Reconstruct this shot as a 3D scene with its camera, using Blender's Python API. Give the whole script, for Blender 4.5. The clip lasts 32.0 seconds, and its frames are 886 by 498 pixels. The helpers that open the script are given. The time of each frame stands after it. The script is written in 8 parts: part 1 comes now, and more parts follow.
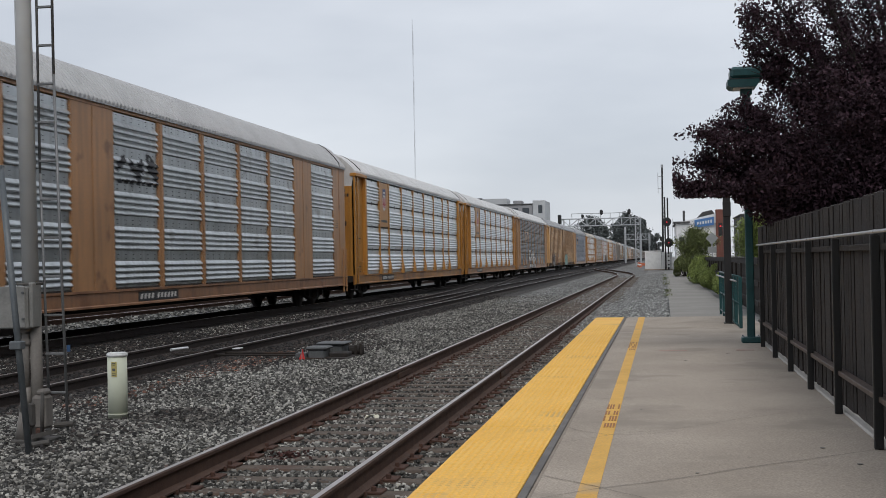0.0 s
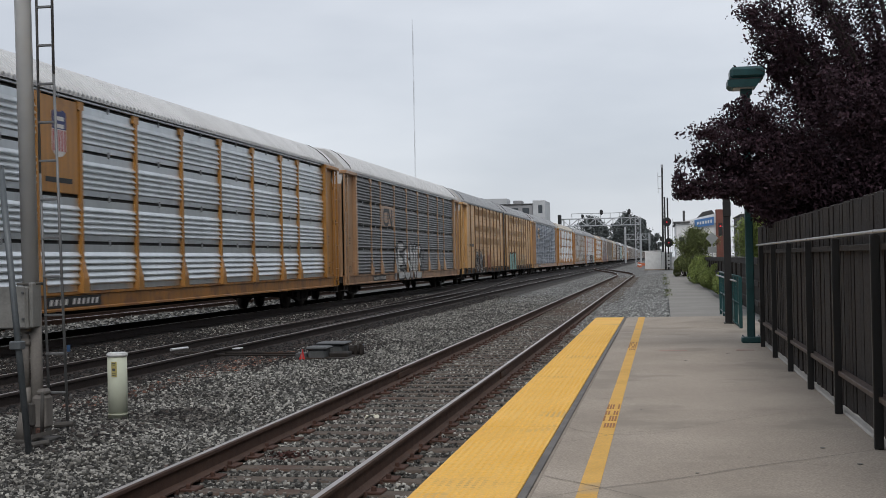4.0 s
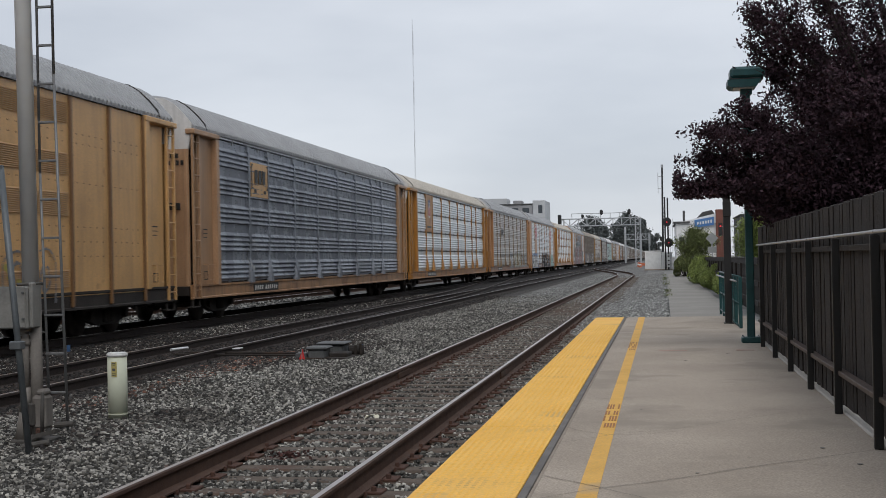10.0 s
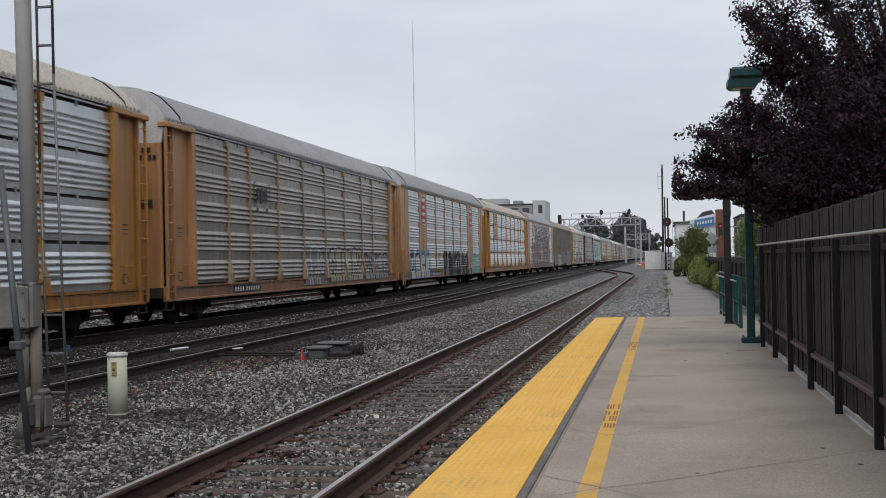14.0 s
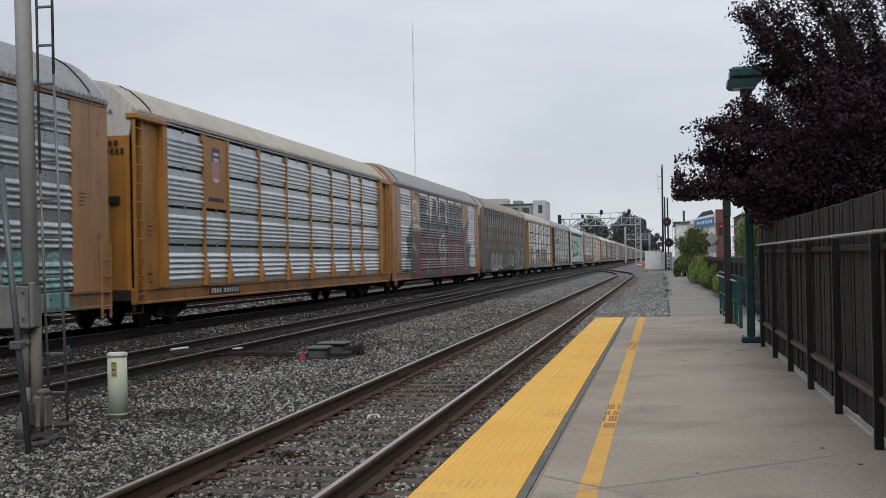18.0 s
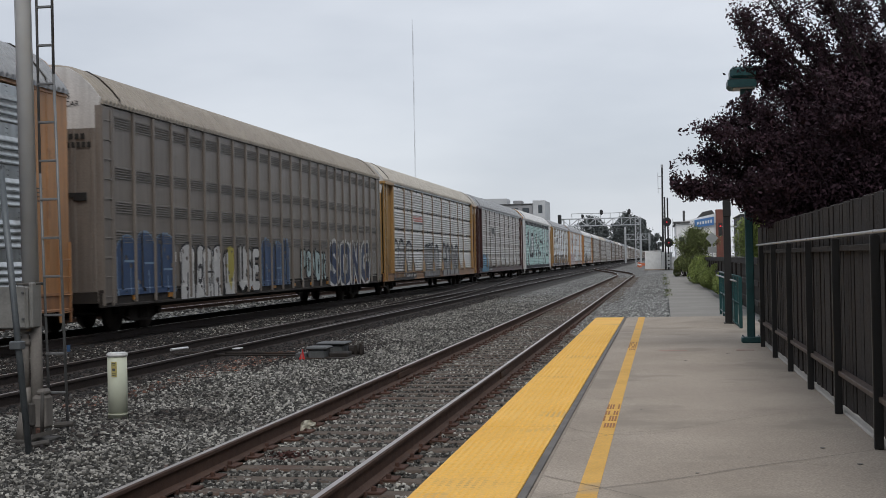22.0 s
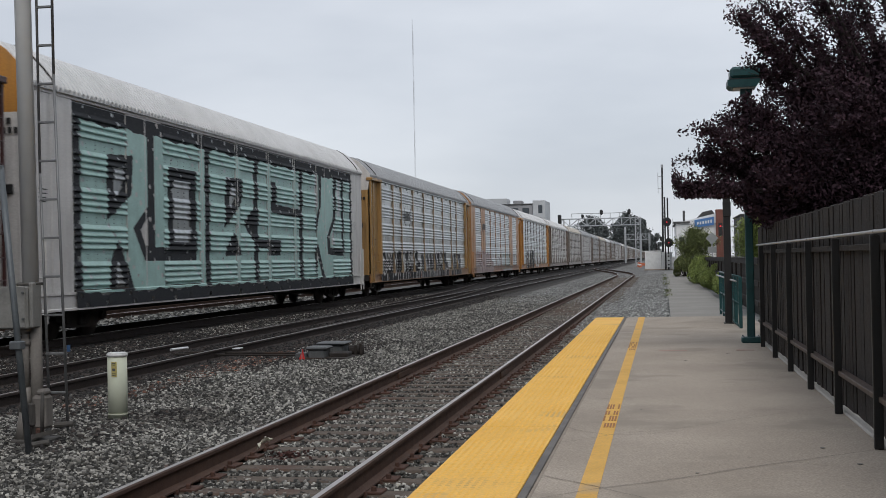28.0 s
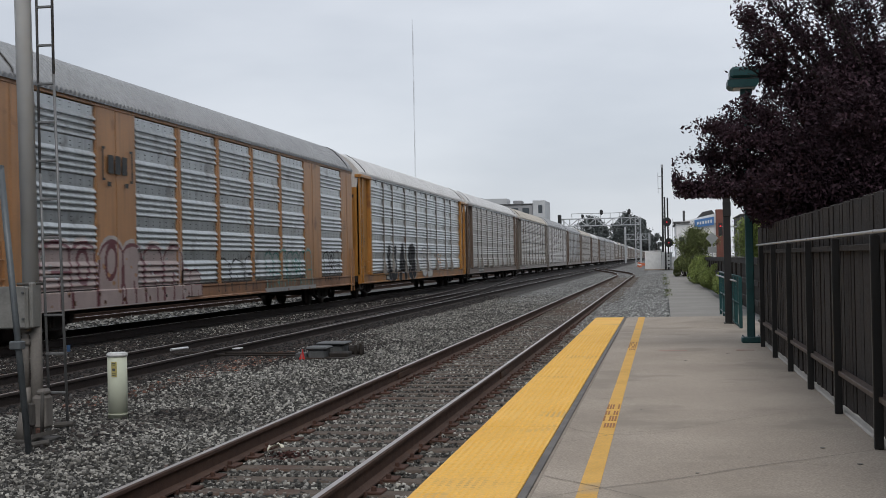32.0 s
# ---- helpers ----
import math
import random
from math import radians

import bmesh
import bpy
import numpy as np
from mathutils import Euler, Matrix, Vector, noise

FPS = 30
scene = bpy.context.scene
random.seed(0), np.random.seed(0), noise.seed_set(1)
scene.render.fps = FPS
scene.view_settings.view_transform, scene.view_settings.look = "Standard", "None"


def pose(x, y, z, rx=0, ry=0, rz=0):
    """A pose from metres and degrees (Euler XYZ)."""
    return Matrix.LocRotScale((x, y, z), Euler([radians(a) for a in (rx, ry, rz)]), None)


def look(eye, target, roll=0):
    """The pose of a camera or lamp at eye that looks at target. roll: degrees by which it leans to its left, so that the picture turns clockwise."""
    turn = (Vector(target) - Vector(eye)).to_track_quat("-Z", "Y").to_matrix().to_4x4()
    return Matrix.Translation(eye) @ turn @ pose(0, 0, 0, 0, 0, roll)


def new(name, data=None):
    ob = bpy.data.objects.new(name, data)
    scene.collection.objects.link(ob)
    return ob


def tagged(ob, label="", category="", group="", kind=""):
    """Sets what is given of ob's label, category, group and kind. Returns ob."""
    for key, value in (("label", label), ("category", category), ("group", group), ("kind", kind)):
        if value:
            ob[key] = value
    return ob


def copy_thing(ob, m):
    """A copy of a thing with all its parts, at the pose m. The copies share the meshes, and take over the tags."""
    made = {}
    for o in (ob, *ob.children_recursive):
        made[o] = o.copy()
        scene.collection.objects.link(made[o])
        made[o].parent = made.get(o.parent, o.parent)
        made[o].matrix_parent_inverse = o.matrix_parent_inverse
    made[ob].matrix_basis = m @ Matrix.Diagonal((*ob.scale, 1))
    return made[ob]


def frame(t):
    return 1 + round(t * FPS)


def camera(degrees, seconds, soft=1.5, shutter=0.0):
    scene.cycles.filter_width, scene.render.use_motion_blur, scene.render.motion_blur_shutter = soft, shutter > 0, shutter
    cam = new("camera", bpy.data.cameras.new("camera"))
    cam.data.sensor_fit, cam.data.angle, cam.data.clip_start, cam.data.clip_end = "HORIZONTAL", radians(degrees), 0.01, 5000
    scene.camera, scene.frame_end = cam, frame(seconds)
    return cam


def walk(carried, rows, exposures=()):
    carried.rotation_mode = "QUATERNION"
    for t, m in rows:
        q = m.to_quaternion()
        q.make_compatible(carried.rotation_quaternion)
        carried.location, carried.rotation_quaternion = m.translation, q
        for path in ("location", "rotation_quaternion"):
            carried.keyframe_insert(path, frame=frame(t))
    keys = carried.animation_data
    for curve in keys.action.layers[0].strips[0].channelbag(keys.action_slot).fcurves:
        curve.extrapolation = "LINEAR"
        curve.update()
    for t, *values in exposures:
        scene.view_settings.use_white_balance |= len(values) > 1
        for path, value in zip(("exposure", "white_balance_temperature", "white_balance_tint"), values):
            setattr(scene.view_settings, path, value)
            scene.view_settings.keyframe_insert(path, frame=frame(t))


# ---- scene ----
EYE = (0.0, 0.0, 1.577)
YAW, PITCH, ROLL = radians(9.697), radians(0.524), -1.134
AIM = (-math.sin(YAW) * math.cos(PITCH), math.cos(YAW) * math.cos(PITCH), EYE[2] + math.sin(PITCH))
cam = camera(38.42, 32.0, soft=0.7, shutter=0.2)
STAND = look(EYE, AIM, ROLL)
walk(cam, [(0, STAND), (32, STAND)])

# ---------------------------------------------------------------- world and light
scene.view_settings.exposure = 0.25
world = bpy.data.worlds.new("overcast_sky")
scene.world = world
world.use_nodes = True
nt = world.node_tree
nt.nodes.clear()
w_out = nt.nodes.new("ShaderNodeOutputWorld")
w_bg = nt.nodes.new("ShaderNodeBackground")
sky = nt.nodes.new("ShaderNodeTexSky")
sky.sky_type, sky.sun_disc = "NISHITA", False
sky.sun_elevation, sky.sun_rotation = radians(55), radians(200)
w_sky = nt.nodes.new("ShaderNodeVectorMath")
w_sky.operation = "SCALE"
w_sky.inputs["Scale"].default_value = 0.09
w_co = nt.nodes.new("ShaderNodeTexCoord")
w_map = nt.nodes.new("ShaderNodeMapping")
w_map.inputs["Scale"].default_value = (1.0, 1.0, 3.2)
w_noise = nt.nodes.new("ShaderNodeTexNoise")
w_noise.inputs["Scale"].default_value = 2.6
w_noise.inputs["Detail"].default_value = 5.0
w_noise.inputs["Roughness"].default_value = 0.5
w_ramp = nt.nodes.new("ShaderNodeValToRGB")
w_ramp.color_ramp.elements[0].position = 0.3
w_ramp.color_ramp.elements[0].color = (0.475, 0.51, 0.572, 1)
w_ramp.color_ramp.elements[1].position = 0.7
w_ramp.color_ramp.elements[1].color = (0.672, 0.702, 0.755, 1)
w_mix = nt.nodes.new("ShaderNodeMix")
w_mix.data_type = "RGBA"
w_mix.inputs["Factor"].default_value = 0.88
nt.links.new(w_co.outputs["Generated"], w_map.inputs["Vector"])
nt.links.new(w_map.outputs[0], w_noise.inputs["Vector"])
nt.links.new(w_noise.outputs["Fac"], w_ramp.inputs["Fac"])
nt.links.new(sky.outputs[0], w_sky.inputs[0])
nt.links.new(w_sky.outputs[0], w_mix.inputs["A"])
nt.links.new(w_ramp.outputs["Color"], w_mix.inputs["B"])
nt.links.new(w_mix.outputs["Result"], w_bg.inputs["Color"])
w_bg.inputs["Strength"].default_value = 1.0
nt.links.new(w_bg.outputs[0], w_out.inputs["Surface"])

sun_data = bpy.data.lights.new("sun", "SUN")
sun_data.energy, sun_data.angle, sun_data.color = 0.9, radians(30), (1.0, 0.96, 0.9)
sun = new("sun", sun_data)
sun.matrix_world = look((20, -30, 60), (0, 20, 0))


# ---------------------------------------------------------------- materials
def mat(name, c1, c2, rough=0.7, metal=0.0, scale=3.0, fine=40.0, bump=0.06, streak=0.0, stain=None, stain_at=0.6,
        island=0.0, emit=None, spec=0.5, fine_amt=0.14, bump_scale=None, stain_scale=1.3):
    """A worn surface: two tones, fine grain, optional vertical streaks and stains."""
    m = bpy.data.materials.new(name)
    m.use_nodes = True
    t = m.node_tree
    b = t.nodes["Principled BSDF"]
    rough_var = 0.02 if metal > 0.4 else 0.1
    link = t.links.new
    co = t.nodes.new("ShaderNodeTexCoord")
    info = t.nodes.new("ShaderNodeObjectInfo")
    rnd = t.nodes.new("ShaderNodeMath")
    rnd.operation = "MULTIPLY"
    rnd.inputs[1].default_value = 37.0
    link(info.outputs["Random"], rnd.inputs[0])

    def noise_node(sc, detail, vec=None):
        n = t.nodes.new("ShaderNodeTexNoise")
        n.noise_dimensions = "4D"
        n.inputs["Scale"].default_value = sc
        n.inputs["Detail"].default_value = detail
        link(vec if vec else co.outputs["Object"], n.inputs["Vector"])
        link(rnd.outputs[0], n.inputs["W"])
        return n.outputs["Fac"]

    def ramp(fac, lo, hi):
        r = t.nodes.new("ShaderNodeMapRange")
        r.inputs["From Min"].default_value, r.inputs["From Max"].default_value = lo, hi
        link(fac, r.inputs["Value"])
        return r.outputs["Result"]

    def mix(fac, a, c, mode="MIX"):
        x = t.nodes.new("ShaderNodeMix")
        x.data_type, x.blend_type = "RGBA", mode
        for sock, val in (("Factor", fac), ("A", a), ("B", c)):
            if isinstance(val, (tuple, float, int)):
                x.inputs[sock].default_value = (*val, 1) if isinstance(val, tuple) else val
            else:
                link(val, x.inputs[sock])
        return x.outputs["Result"]

    col = mix(ramp(noise_node(scale, 3), 0.35, 0.65), c1, c2)
    f = noise_node(fine, 2)
    g = ramp(f, 0.3, 0.7)
    grain = t.nodes.new("ShaderNodeMapRange")
    grain.inputs["To Min"].default_value, grain.inputs["To Max"].default_value = 1 - fine_amt, 1 + fine_amt * 0.6
    link(g, grain.inputs["Value"])
    sc = t.nodes.new("ShaderNodeVectorMath")
    sc.operation = "SCALE"
    link(col, sc.inputs[0])
    link(grain.outputs["Result"], sc.inputs["Scale"])
    col = sc.outputs[0]
    if streak:
        mp = t.nodes.new("ShaderNodeMapping")
        mp.inputs["Scale"].default_value = (6.0, 6.0, 0.35)
        link(co.outputs["Object"], mp.inputs["Vector"])
        s = ramp(noise_node(1.6, 4, mp.outputs[0]), 0.45, 0.75)
        k = t.nodes.new("ShaderNodeMath")
        k.operation = "MULTIPLY"
        k.inputs[1].default_value = streak
        link(s, k.inputs[0])
        col = mix(k.outputs[0], col, (0.07, 0.055, 0.045))
    if stain:
        s = ramp(noise_node(stain_scale, 6), stain_at, stain_at + 0.08)
        k = t.nodes.new("ShaderNodeMath")
        k.operation = "MULTIPLY"
        k.inputs[1].default_value = 0.75
        link(s, k.inputs[0])
        col = mix(k.outputs[0], col, stain)
    if island:
        geo = t.nodes.new("ShaderNodeNewGeometry")
        pw = t.nodes.new("ShaderNodeMath")
        pw.operation = "POWER"
        pw.inputs[1].default_value = 2.6
        link(geo.outputs["Random Per Island"], pw.inputs[0])
        r = t.nodes.new("ShaderNodeMapRange")
        r.inputs["To Min"].default_value, r.inputs["To Max"].default_value = 1 - island, 1 + 3.0 * island
        link(pw.outputs[0], r.inputs["Value"])
        s2 = t.nodes.new("ShaderNodeVectorMath")
        s2.operation = "SCALE"
        link(col, s2.inputs[0])
        link(r.outputs["Result"], s2.inputs["Scale"])
        col = s2.outputs[0]
    link(col, b.inputs["Base Color"])
    b.inputs["Metallic"].default_value = metal
    rr = t.nodes.new("ShaderNodeMapRange")
    rr.inputs["To Min"].default_value, rr.inputs["To Max"].default_value = max(rough - rough_var, 0.05), min(rough + rough_var, 1)
    link(g, rr.inputs["Value"])
    link(rr.outputs["Result"], b.inputs["Roughness"])
    b.inputs["Specular IOR Level"].default_value = spec
    if bump:
        bn = t.nodes.new("ShaderNodeBump")
        bn.inputs["Strength"].default_value = bump
        bn.inputs["Distance"].default_value = 0.02
        link(noise_node(bump_scale, 3) if bump_scale else f, bn.inputs["Height"])
        link(bn.outputs[0], b.inputs["Normal"])
    if emit:
        b.inputs["Emission Color"].default_value = (*emit[:3], 1)
        b.inputs["Emission Strength"].default_value = emit[3]
    return m


M_BALLAST = mat("ballast_bed", (0.037, 0.032, 0.028), (0.062, 0.055, 0.048), 0.95, scale=0.9, fine=28, bump=0.9, fine_amt=0.75, stain=(0.03, 0.028, 0.026), stain_at=0.56, stain_scale=0.5)
M_STONE = mat("ballast_stone", (0.128, 0.122, 0.11), (0.186, 0.18, 0.164), 0.9, scale=0.7, fine=50, bump=0.0, island=0.8, stain=(0.05, 0.045, 0.04), stain_at=0.55, stain_scale=0.45)
# Oily stones and bed, coloured darker still for the shade by the train.
M_STONE_DARK = mat("oily_shaded_ballast_stone", (0.0145, 0.011, 0.0095), (0.026, 0.02, 0.0175), 0.8, scale=0.7, fine=50, bump=0.0, island=0.8)
M_DARKBED = mat("oily_shaded_ballast_bed", (0.011, 0.0085, 0.0075), (0.019, 0.015, 0.013), 0.9, scale=0.9, fine=28, bump=0.9, fine_amt=0.7)
M_GRAVEL = mat("pale_gravel", (0.2, 0.195, 0.185), (0.27, 0.265, 0.25), 0.95, scale=0.5, fine=18, bump=0.6, fine_amt=0.6, stain=(0.13, 0.125, 0.11), stain_at=0.56, stain_scale=0.3)
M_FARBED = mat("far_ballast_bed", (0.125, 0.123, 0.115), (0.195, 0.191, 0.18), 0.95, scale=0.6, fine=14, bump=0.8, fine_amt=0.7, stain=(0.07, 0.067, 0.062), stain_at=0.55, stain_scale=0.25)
M_RAIL = mat("rusty_rail_web", (0.062, 0.031, 0.021), (0.092, 0.05, 0.033), 0.8, scale=6, fine=80, bump=0.3)
# Oily rail sides; the colour also holds the shade under the cars.
M_RAILDARK = mat("oily_shaded_rail_web", (0.018, 0.0105, 0.008), (0.029, 0.0175, 0.013), 0.8, scale=6, fine=80, bump=0.2)
M_STONEPALE = mat("pale_gravel_stone", (0.21, 0.212, 0.205), (0.27, 0.27, 0.262), 0.9, scale=0.7, fine=50, bump=0.0, island=0.4)
M_RAILDULL = mat("dull_rail_head", (0.09, 0.07, 0.06), (0.13, 0.1, 0.09), 0.5, metal=0.5, scale=3, fine=30, bump=0.05)
M_RAILTOP = mat("worn_rail_head", (0.42, 0.38, 0.36), (0.52, 0.48, 0.46), 0.32, metal=0.8, scale=3, fine=30, bump=0.05)
M_TIE = mat("weathered_sleeper_wood", (0.085, 0.064, 0.05), (0.135, 0.107, 0.085), 0.9, scale=5, fine=60, bump=0.4, stain=(0.09, 0.05, 0.035), stain_at=0.55)
# Oily wood, with the shade below the train put into its colour.
M_TIEOILSHADE = mat("oily_shaded_sleeper_wood", (0.016, 0.012, 0.01), (0.03, 0.023, 0.018), 0.85, scale=5, fine=60, bump=0.4)
M_PLATE = mat("rust_plate", (0.07, 0.036, 0.027), (0.105, 0.052, 0.036), 0.9, scale=8, fine=70, bump=0.3)
M_CONCRETE = mat("platform_concrete", (0.355, 0.298, 0.24), (0.425, 0.36, 0.294), 0.9, scale=0.9, fine=70, bump=0.04, fine_amt=0.3, stain=(0.275, 0.235, 0.19), stain_at=0.56, stain_scale=1.1)
M_EDGECONC = mat("edge_concrete", (0.36, 0.31, 0.26), (0.41, 0.355, 0.3), 0.9, scale=1.5, fine=90, bump=0.08, fine_amt=0.14)
M_DARKJOINT = mat("dark_joint_filler", (0.13, 0.122, 0.115), (0.18, 0.17, 0.16), 0.9, scale=4, fine=60)
M_CRACK = mat("crack_dirt", (0.17, 0.148, 0.125), (0.25, 0.22, 0.185), 0.95, scale=5, fine=60, bump=0.0)
M_TACTILE = mat("yellow_tactile_tile", (0.86, 0.475, 0.08), (0.92, 0.54, 0.12), 0.75, scale=1.6, fine=45, bump=0.08, fine_amt=0.12, stain=(0.58, 0.36, 0.13), stain_at=0.6)
M_YPAINT = mat("yellow_line_paint", (0.68, 0.38, 0.08), (0.76, 0.44, 0.1), 0.8, scale=3, fine=60, bump=0.1, stain=(0.45, 0.33, 0.2), stain_at=0.64)
M_STENCIL = mat("brown_stencil_letters", (0.3, 0.13, 0.05), (0.38, 0.18, 0.07), 0.85, scale=30, fine=80, bump=0.0)
M_FENCEWOOD = mat("dark_stained_board", (0.0115, 0.008, 0.0065), (0.021, 0.0148, 0.0112), 0.85, scale=4, fine=50, bump=0.4, streak=0.25)
M_FENCESTEEL = mat("black_painted_steel", (0.006, 0.0056, 0.0052), (0.01, 0.009, 0.0085), 0.5, scale=5, fine=60, bump=0.1)
M_PIPE = mat("grey_painted_pipe", (0.4, 0.4, 0.41), (0.5, 0.5, 0.5), 0.4, metal=0.5, scale=5, fine=60, bump=0.05)
M_TEAL = mat("teal_painted_steel", (0.008, 0.05, 0.054), (0.013, 0.074, 0.076), 0.45, scale=4, fine=50, bump=0.08)
M_BROWNPOST = mat("dark_brown_post_paint", (0.009, 0.0085, 0.009), (0.014, 0.013, 0.0135), 0.6, scale=4, fine=50)
M_GALV = mat("galvanised_steel", (0.3, 0.31, 0.32), (0.4, 0.41, 0.42), 0.5, metal=0.35, scale=4, fine=40, bump=0.08)
M_SILVER = mat("silver_painted_pole", (0.6, 0.6, 0.59), (0.68, 0.68, 0.67), 0.55, metal=0.2, scale=1.2, fine=6, bump=0.0, streak=0.08, fine_amt=0.05)
M_BASEGREY = mat("grimy_cast_base", (0.06, 0.056, 0.052), (0.095, 0.088, 0.08), 0.75, scale=4, fine=40, bump=0.15, streak=0.3)
M_POSTBLUE = mat("dull_blue_grey_steel", (0.1, 0.115, 0.125), (0.15, 0.165, 0.175), 0.5, metal=0.3, scale=3, fine=40, streak=0.2)
M_BOXGREY = mat("grey_cabinet_paint", (0.2, 0.197, 0.185), (0.26, 0.255, 0.24), 0.6, scale=3, fine=40, bump=0.06, streak=0.25)
M_MARKER = mat("pale_green_plastic", (0.6, 0.63, 0.5), (0.66, 0.68, 0.56), 0.6, scale=1.0, fine=8, bump=0.0, fine_amt=0.04)
M_CAP = mat("white_plastic_cap", (0.66, 0.67, 0.66), (0.74, 0.74, 0.73), 0.5, scale=4, fine=40, bump=0.03)
M_YLABEL = mat("yellow_sticker", (0.5, 0.42, 0.14), (0.55, 0.46, 0.17), 0.5, scale=8, fine=50, bump=0.0)
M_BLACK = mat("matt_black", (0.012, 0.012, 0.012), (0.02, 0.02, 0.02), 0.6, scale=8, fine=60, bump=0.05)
M_UNDER = mat("grimy_underframe", (0.018, 0.014, 0.012), (0.032, 0.025, 0.02), 0.85, scale=3, fine=40, bump=0.25, stain=(0.06, 0.035, 0.022), stain_at=0.6)
M_WHEEL = mat("wheel_steel", (0.05, 0.04, 0.035), (0.09, 0.075, 0.065), 0.6, metal=0.5, scale=5, fine=50)
M_MACHINE = mat("grey_machine_casting", (0.075, 0.08, 0.082), (0.11, 0.115, 0.118), 0.6, scale=5, fine=50, bump=0.15, stain=(0.07, 0.065, 0.06), stain_at=0.56)
M_REDFLAG = mat("red_plastic_flag", (0.5, 0.02, 0.02), (0.58, 0.03, 0.03), 0.6, scale=8, fine=50)
M_DULLBLUE = mat("dusty_blue_plastic", (0.03, 0.08, 0.18), (0.04, 0.1, 0.22), 0.7, scale=8, fine=50)
M_BLUEFLAG = mat("blue_plastic_flag", (0.03, 0.16, 0.55), (0.06, 0.26, 0.7), 0.6, scale=8, fine=50)
M_PAPER = mat("crumpled_white_wrapper", (0.72, 0.69, 0.56), (0.82, 0.79, 0.68), 0.8, scale=14, fine=60, bump=0.2)
M_ASPHALT = mat("path_asphalt", (0.25, 0.235, 0.212), (0.3, 0.285, 0.26), 0.92, scale=0.6, fine=60, bump=0.2, fine_amt=0.2)
M_LEAFPURPLE = mat("dark_purple_leaves", (0.033, 0.0195, 0.026), (0.052, 0.028, 0.037), 0.75, scale=3, fine=10, bump=0.0, island=0.25, spec=0.2)
M_BARK = mat("dark_bark", (0.022, 0.017, 0.015), (0.04, 0.032, 0.028), 0.9, scale=8, fine=50, bump=0.5)
M_LEAFGREEN = mat("green_leaves", (0.085, 0.105, 0.028), (0.13, 0.15, 0.045), 0.7, scale=2, fine=12, bump=0.0, island=0.5)
M_LEAFLIGHT = mat("light_green_leaves", (0.14, 0.19, 0.04), (0.2, 0.24, 0.06), 0.7, scale=2, fine=12, bump=0.0, island=0.5)
M_REDLAMP = mat("red_signal_lens", (0.4, 0.01, 0.01), (0.5, 0.02, 0.02), 0.3, scale=8, fine=40, bump=0, emit=(1.0, 0.05, 0.07, 0.8))
M_WHITEWALL = mat("white_rendered_wall", (0.78, 0.78, 0.77), (0.8, 0.8, 0.79), 0.8, scale=0.5, fine=20, bump=0.05, streak=0.1)
M_BRICK = mat("red_brick", (0.15, 0.06, 0.045), (0.2, 0.08, 0.06), 0.9, scale=0.8, fine=20, bump=0.2)
M_BLUESIGN = mat("blue_sign_face", (0.06, 0.17, 0.4), (0.075, 0.2, 0.44), 0.5, scale=0.4, fine=10, bump=0)
M_GREYWALL = mat("grey_building_panel", (0.26, 0.26, 0.27), (0.32, 0.32, 0.33), 0.8, scale=0.2, fine=10, bump=0.05, streak=0.15)
M_GREYWALL2 = mat("pale_building_panel", (0.45, 0.46, 0.47), (0.52, 0.53, 0.54), 0.8, scale=0.2, fine=10, bump=0.05)
M_DARKROOF = mat("dark_roof", (0.06, 0.06, 0.06), (0.1, 0.1, 0.1), 0.8, scale=0.4, fine=10)
M_GLASS = mat("dark_window_glass", (0.04, 0.05, 0.06), (0.06, 0.07, 0.08), 0.12, scale=1, fine=8, bump=0)
M_ORANGE = mat("orange_barrier_plastic", (0.5, 0.12, 0.05), (0.55, 0.15, 0.07), 0.6, scale=2, fine=20)
M_SIGNBACK = mat("bare_aluminium_sign_back", (0.3, 0.31, 0.31), (0.36, 0.37, 0.37), 0.6, metal=0.3, scale=2, fine=20, bump=0)
M_WHITE = mat("white_paint", (0.66, 0.66, 0.65), (0.76, 0.76, 0.75), 0.7, scale=2, fine=30, bump=0.03)
# Far steel and far leaves have the distance haze mixed into their colours.
M_FARMETAL = mat("pale_hazy_steel", (0.36, 0.375, 0.39), (0.42, 0.435, 0.45), 0.8, scale=0.3, fine=5, bump=0)
M_LEAFFAR = mat("haze_greyed_far_leaves", (0.095, 0.107, 0.108), (0.125, 0.137, 0.135), 0.9, scale=0.3, fine=2, bump=0.0, island=0.35)
M_WEED = mat("dry_green_weeds", (0.1, 0.13, 0.05), (0.16, 0.17, 0.08), 0.9, scale=2, fine=20, bump=0, island=0.4)


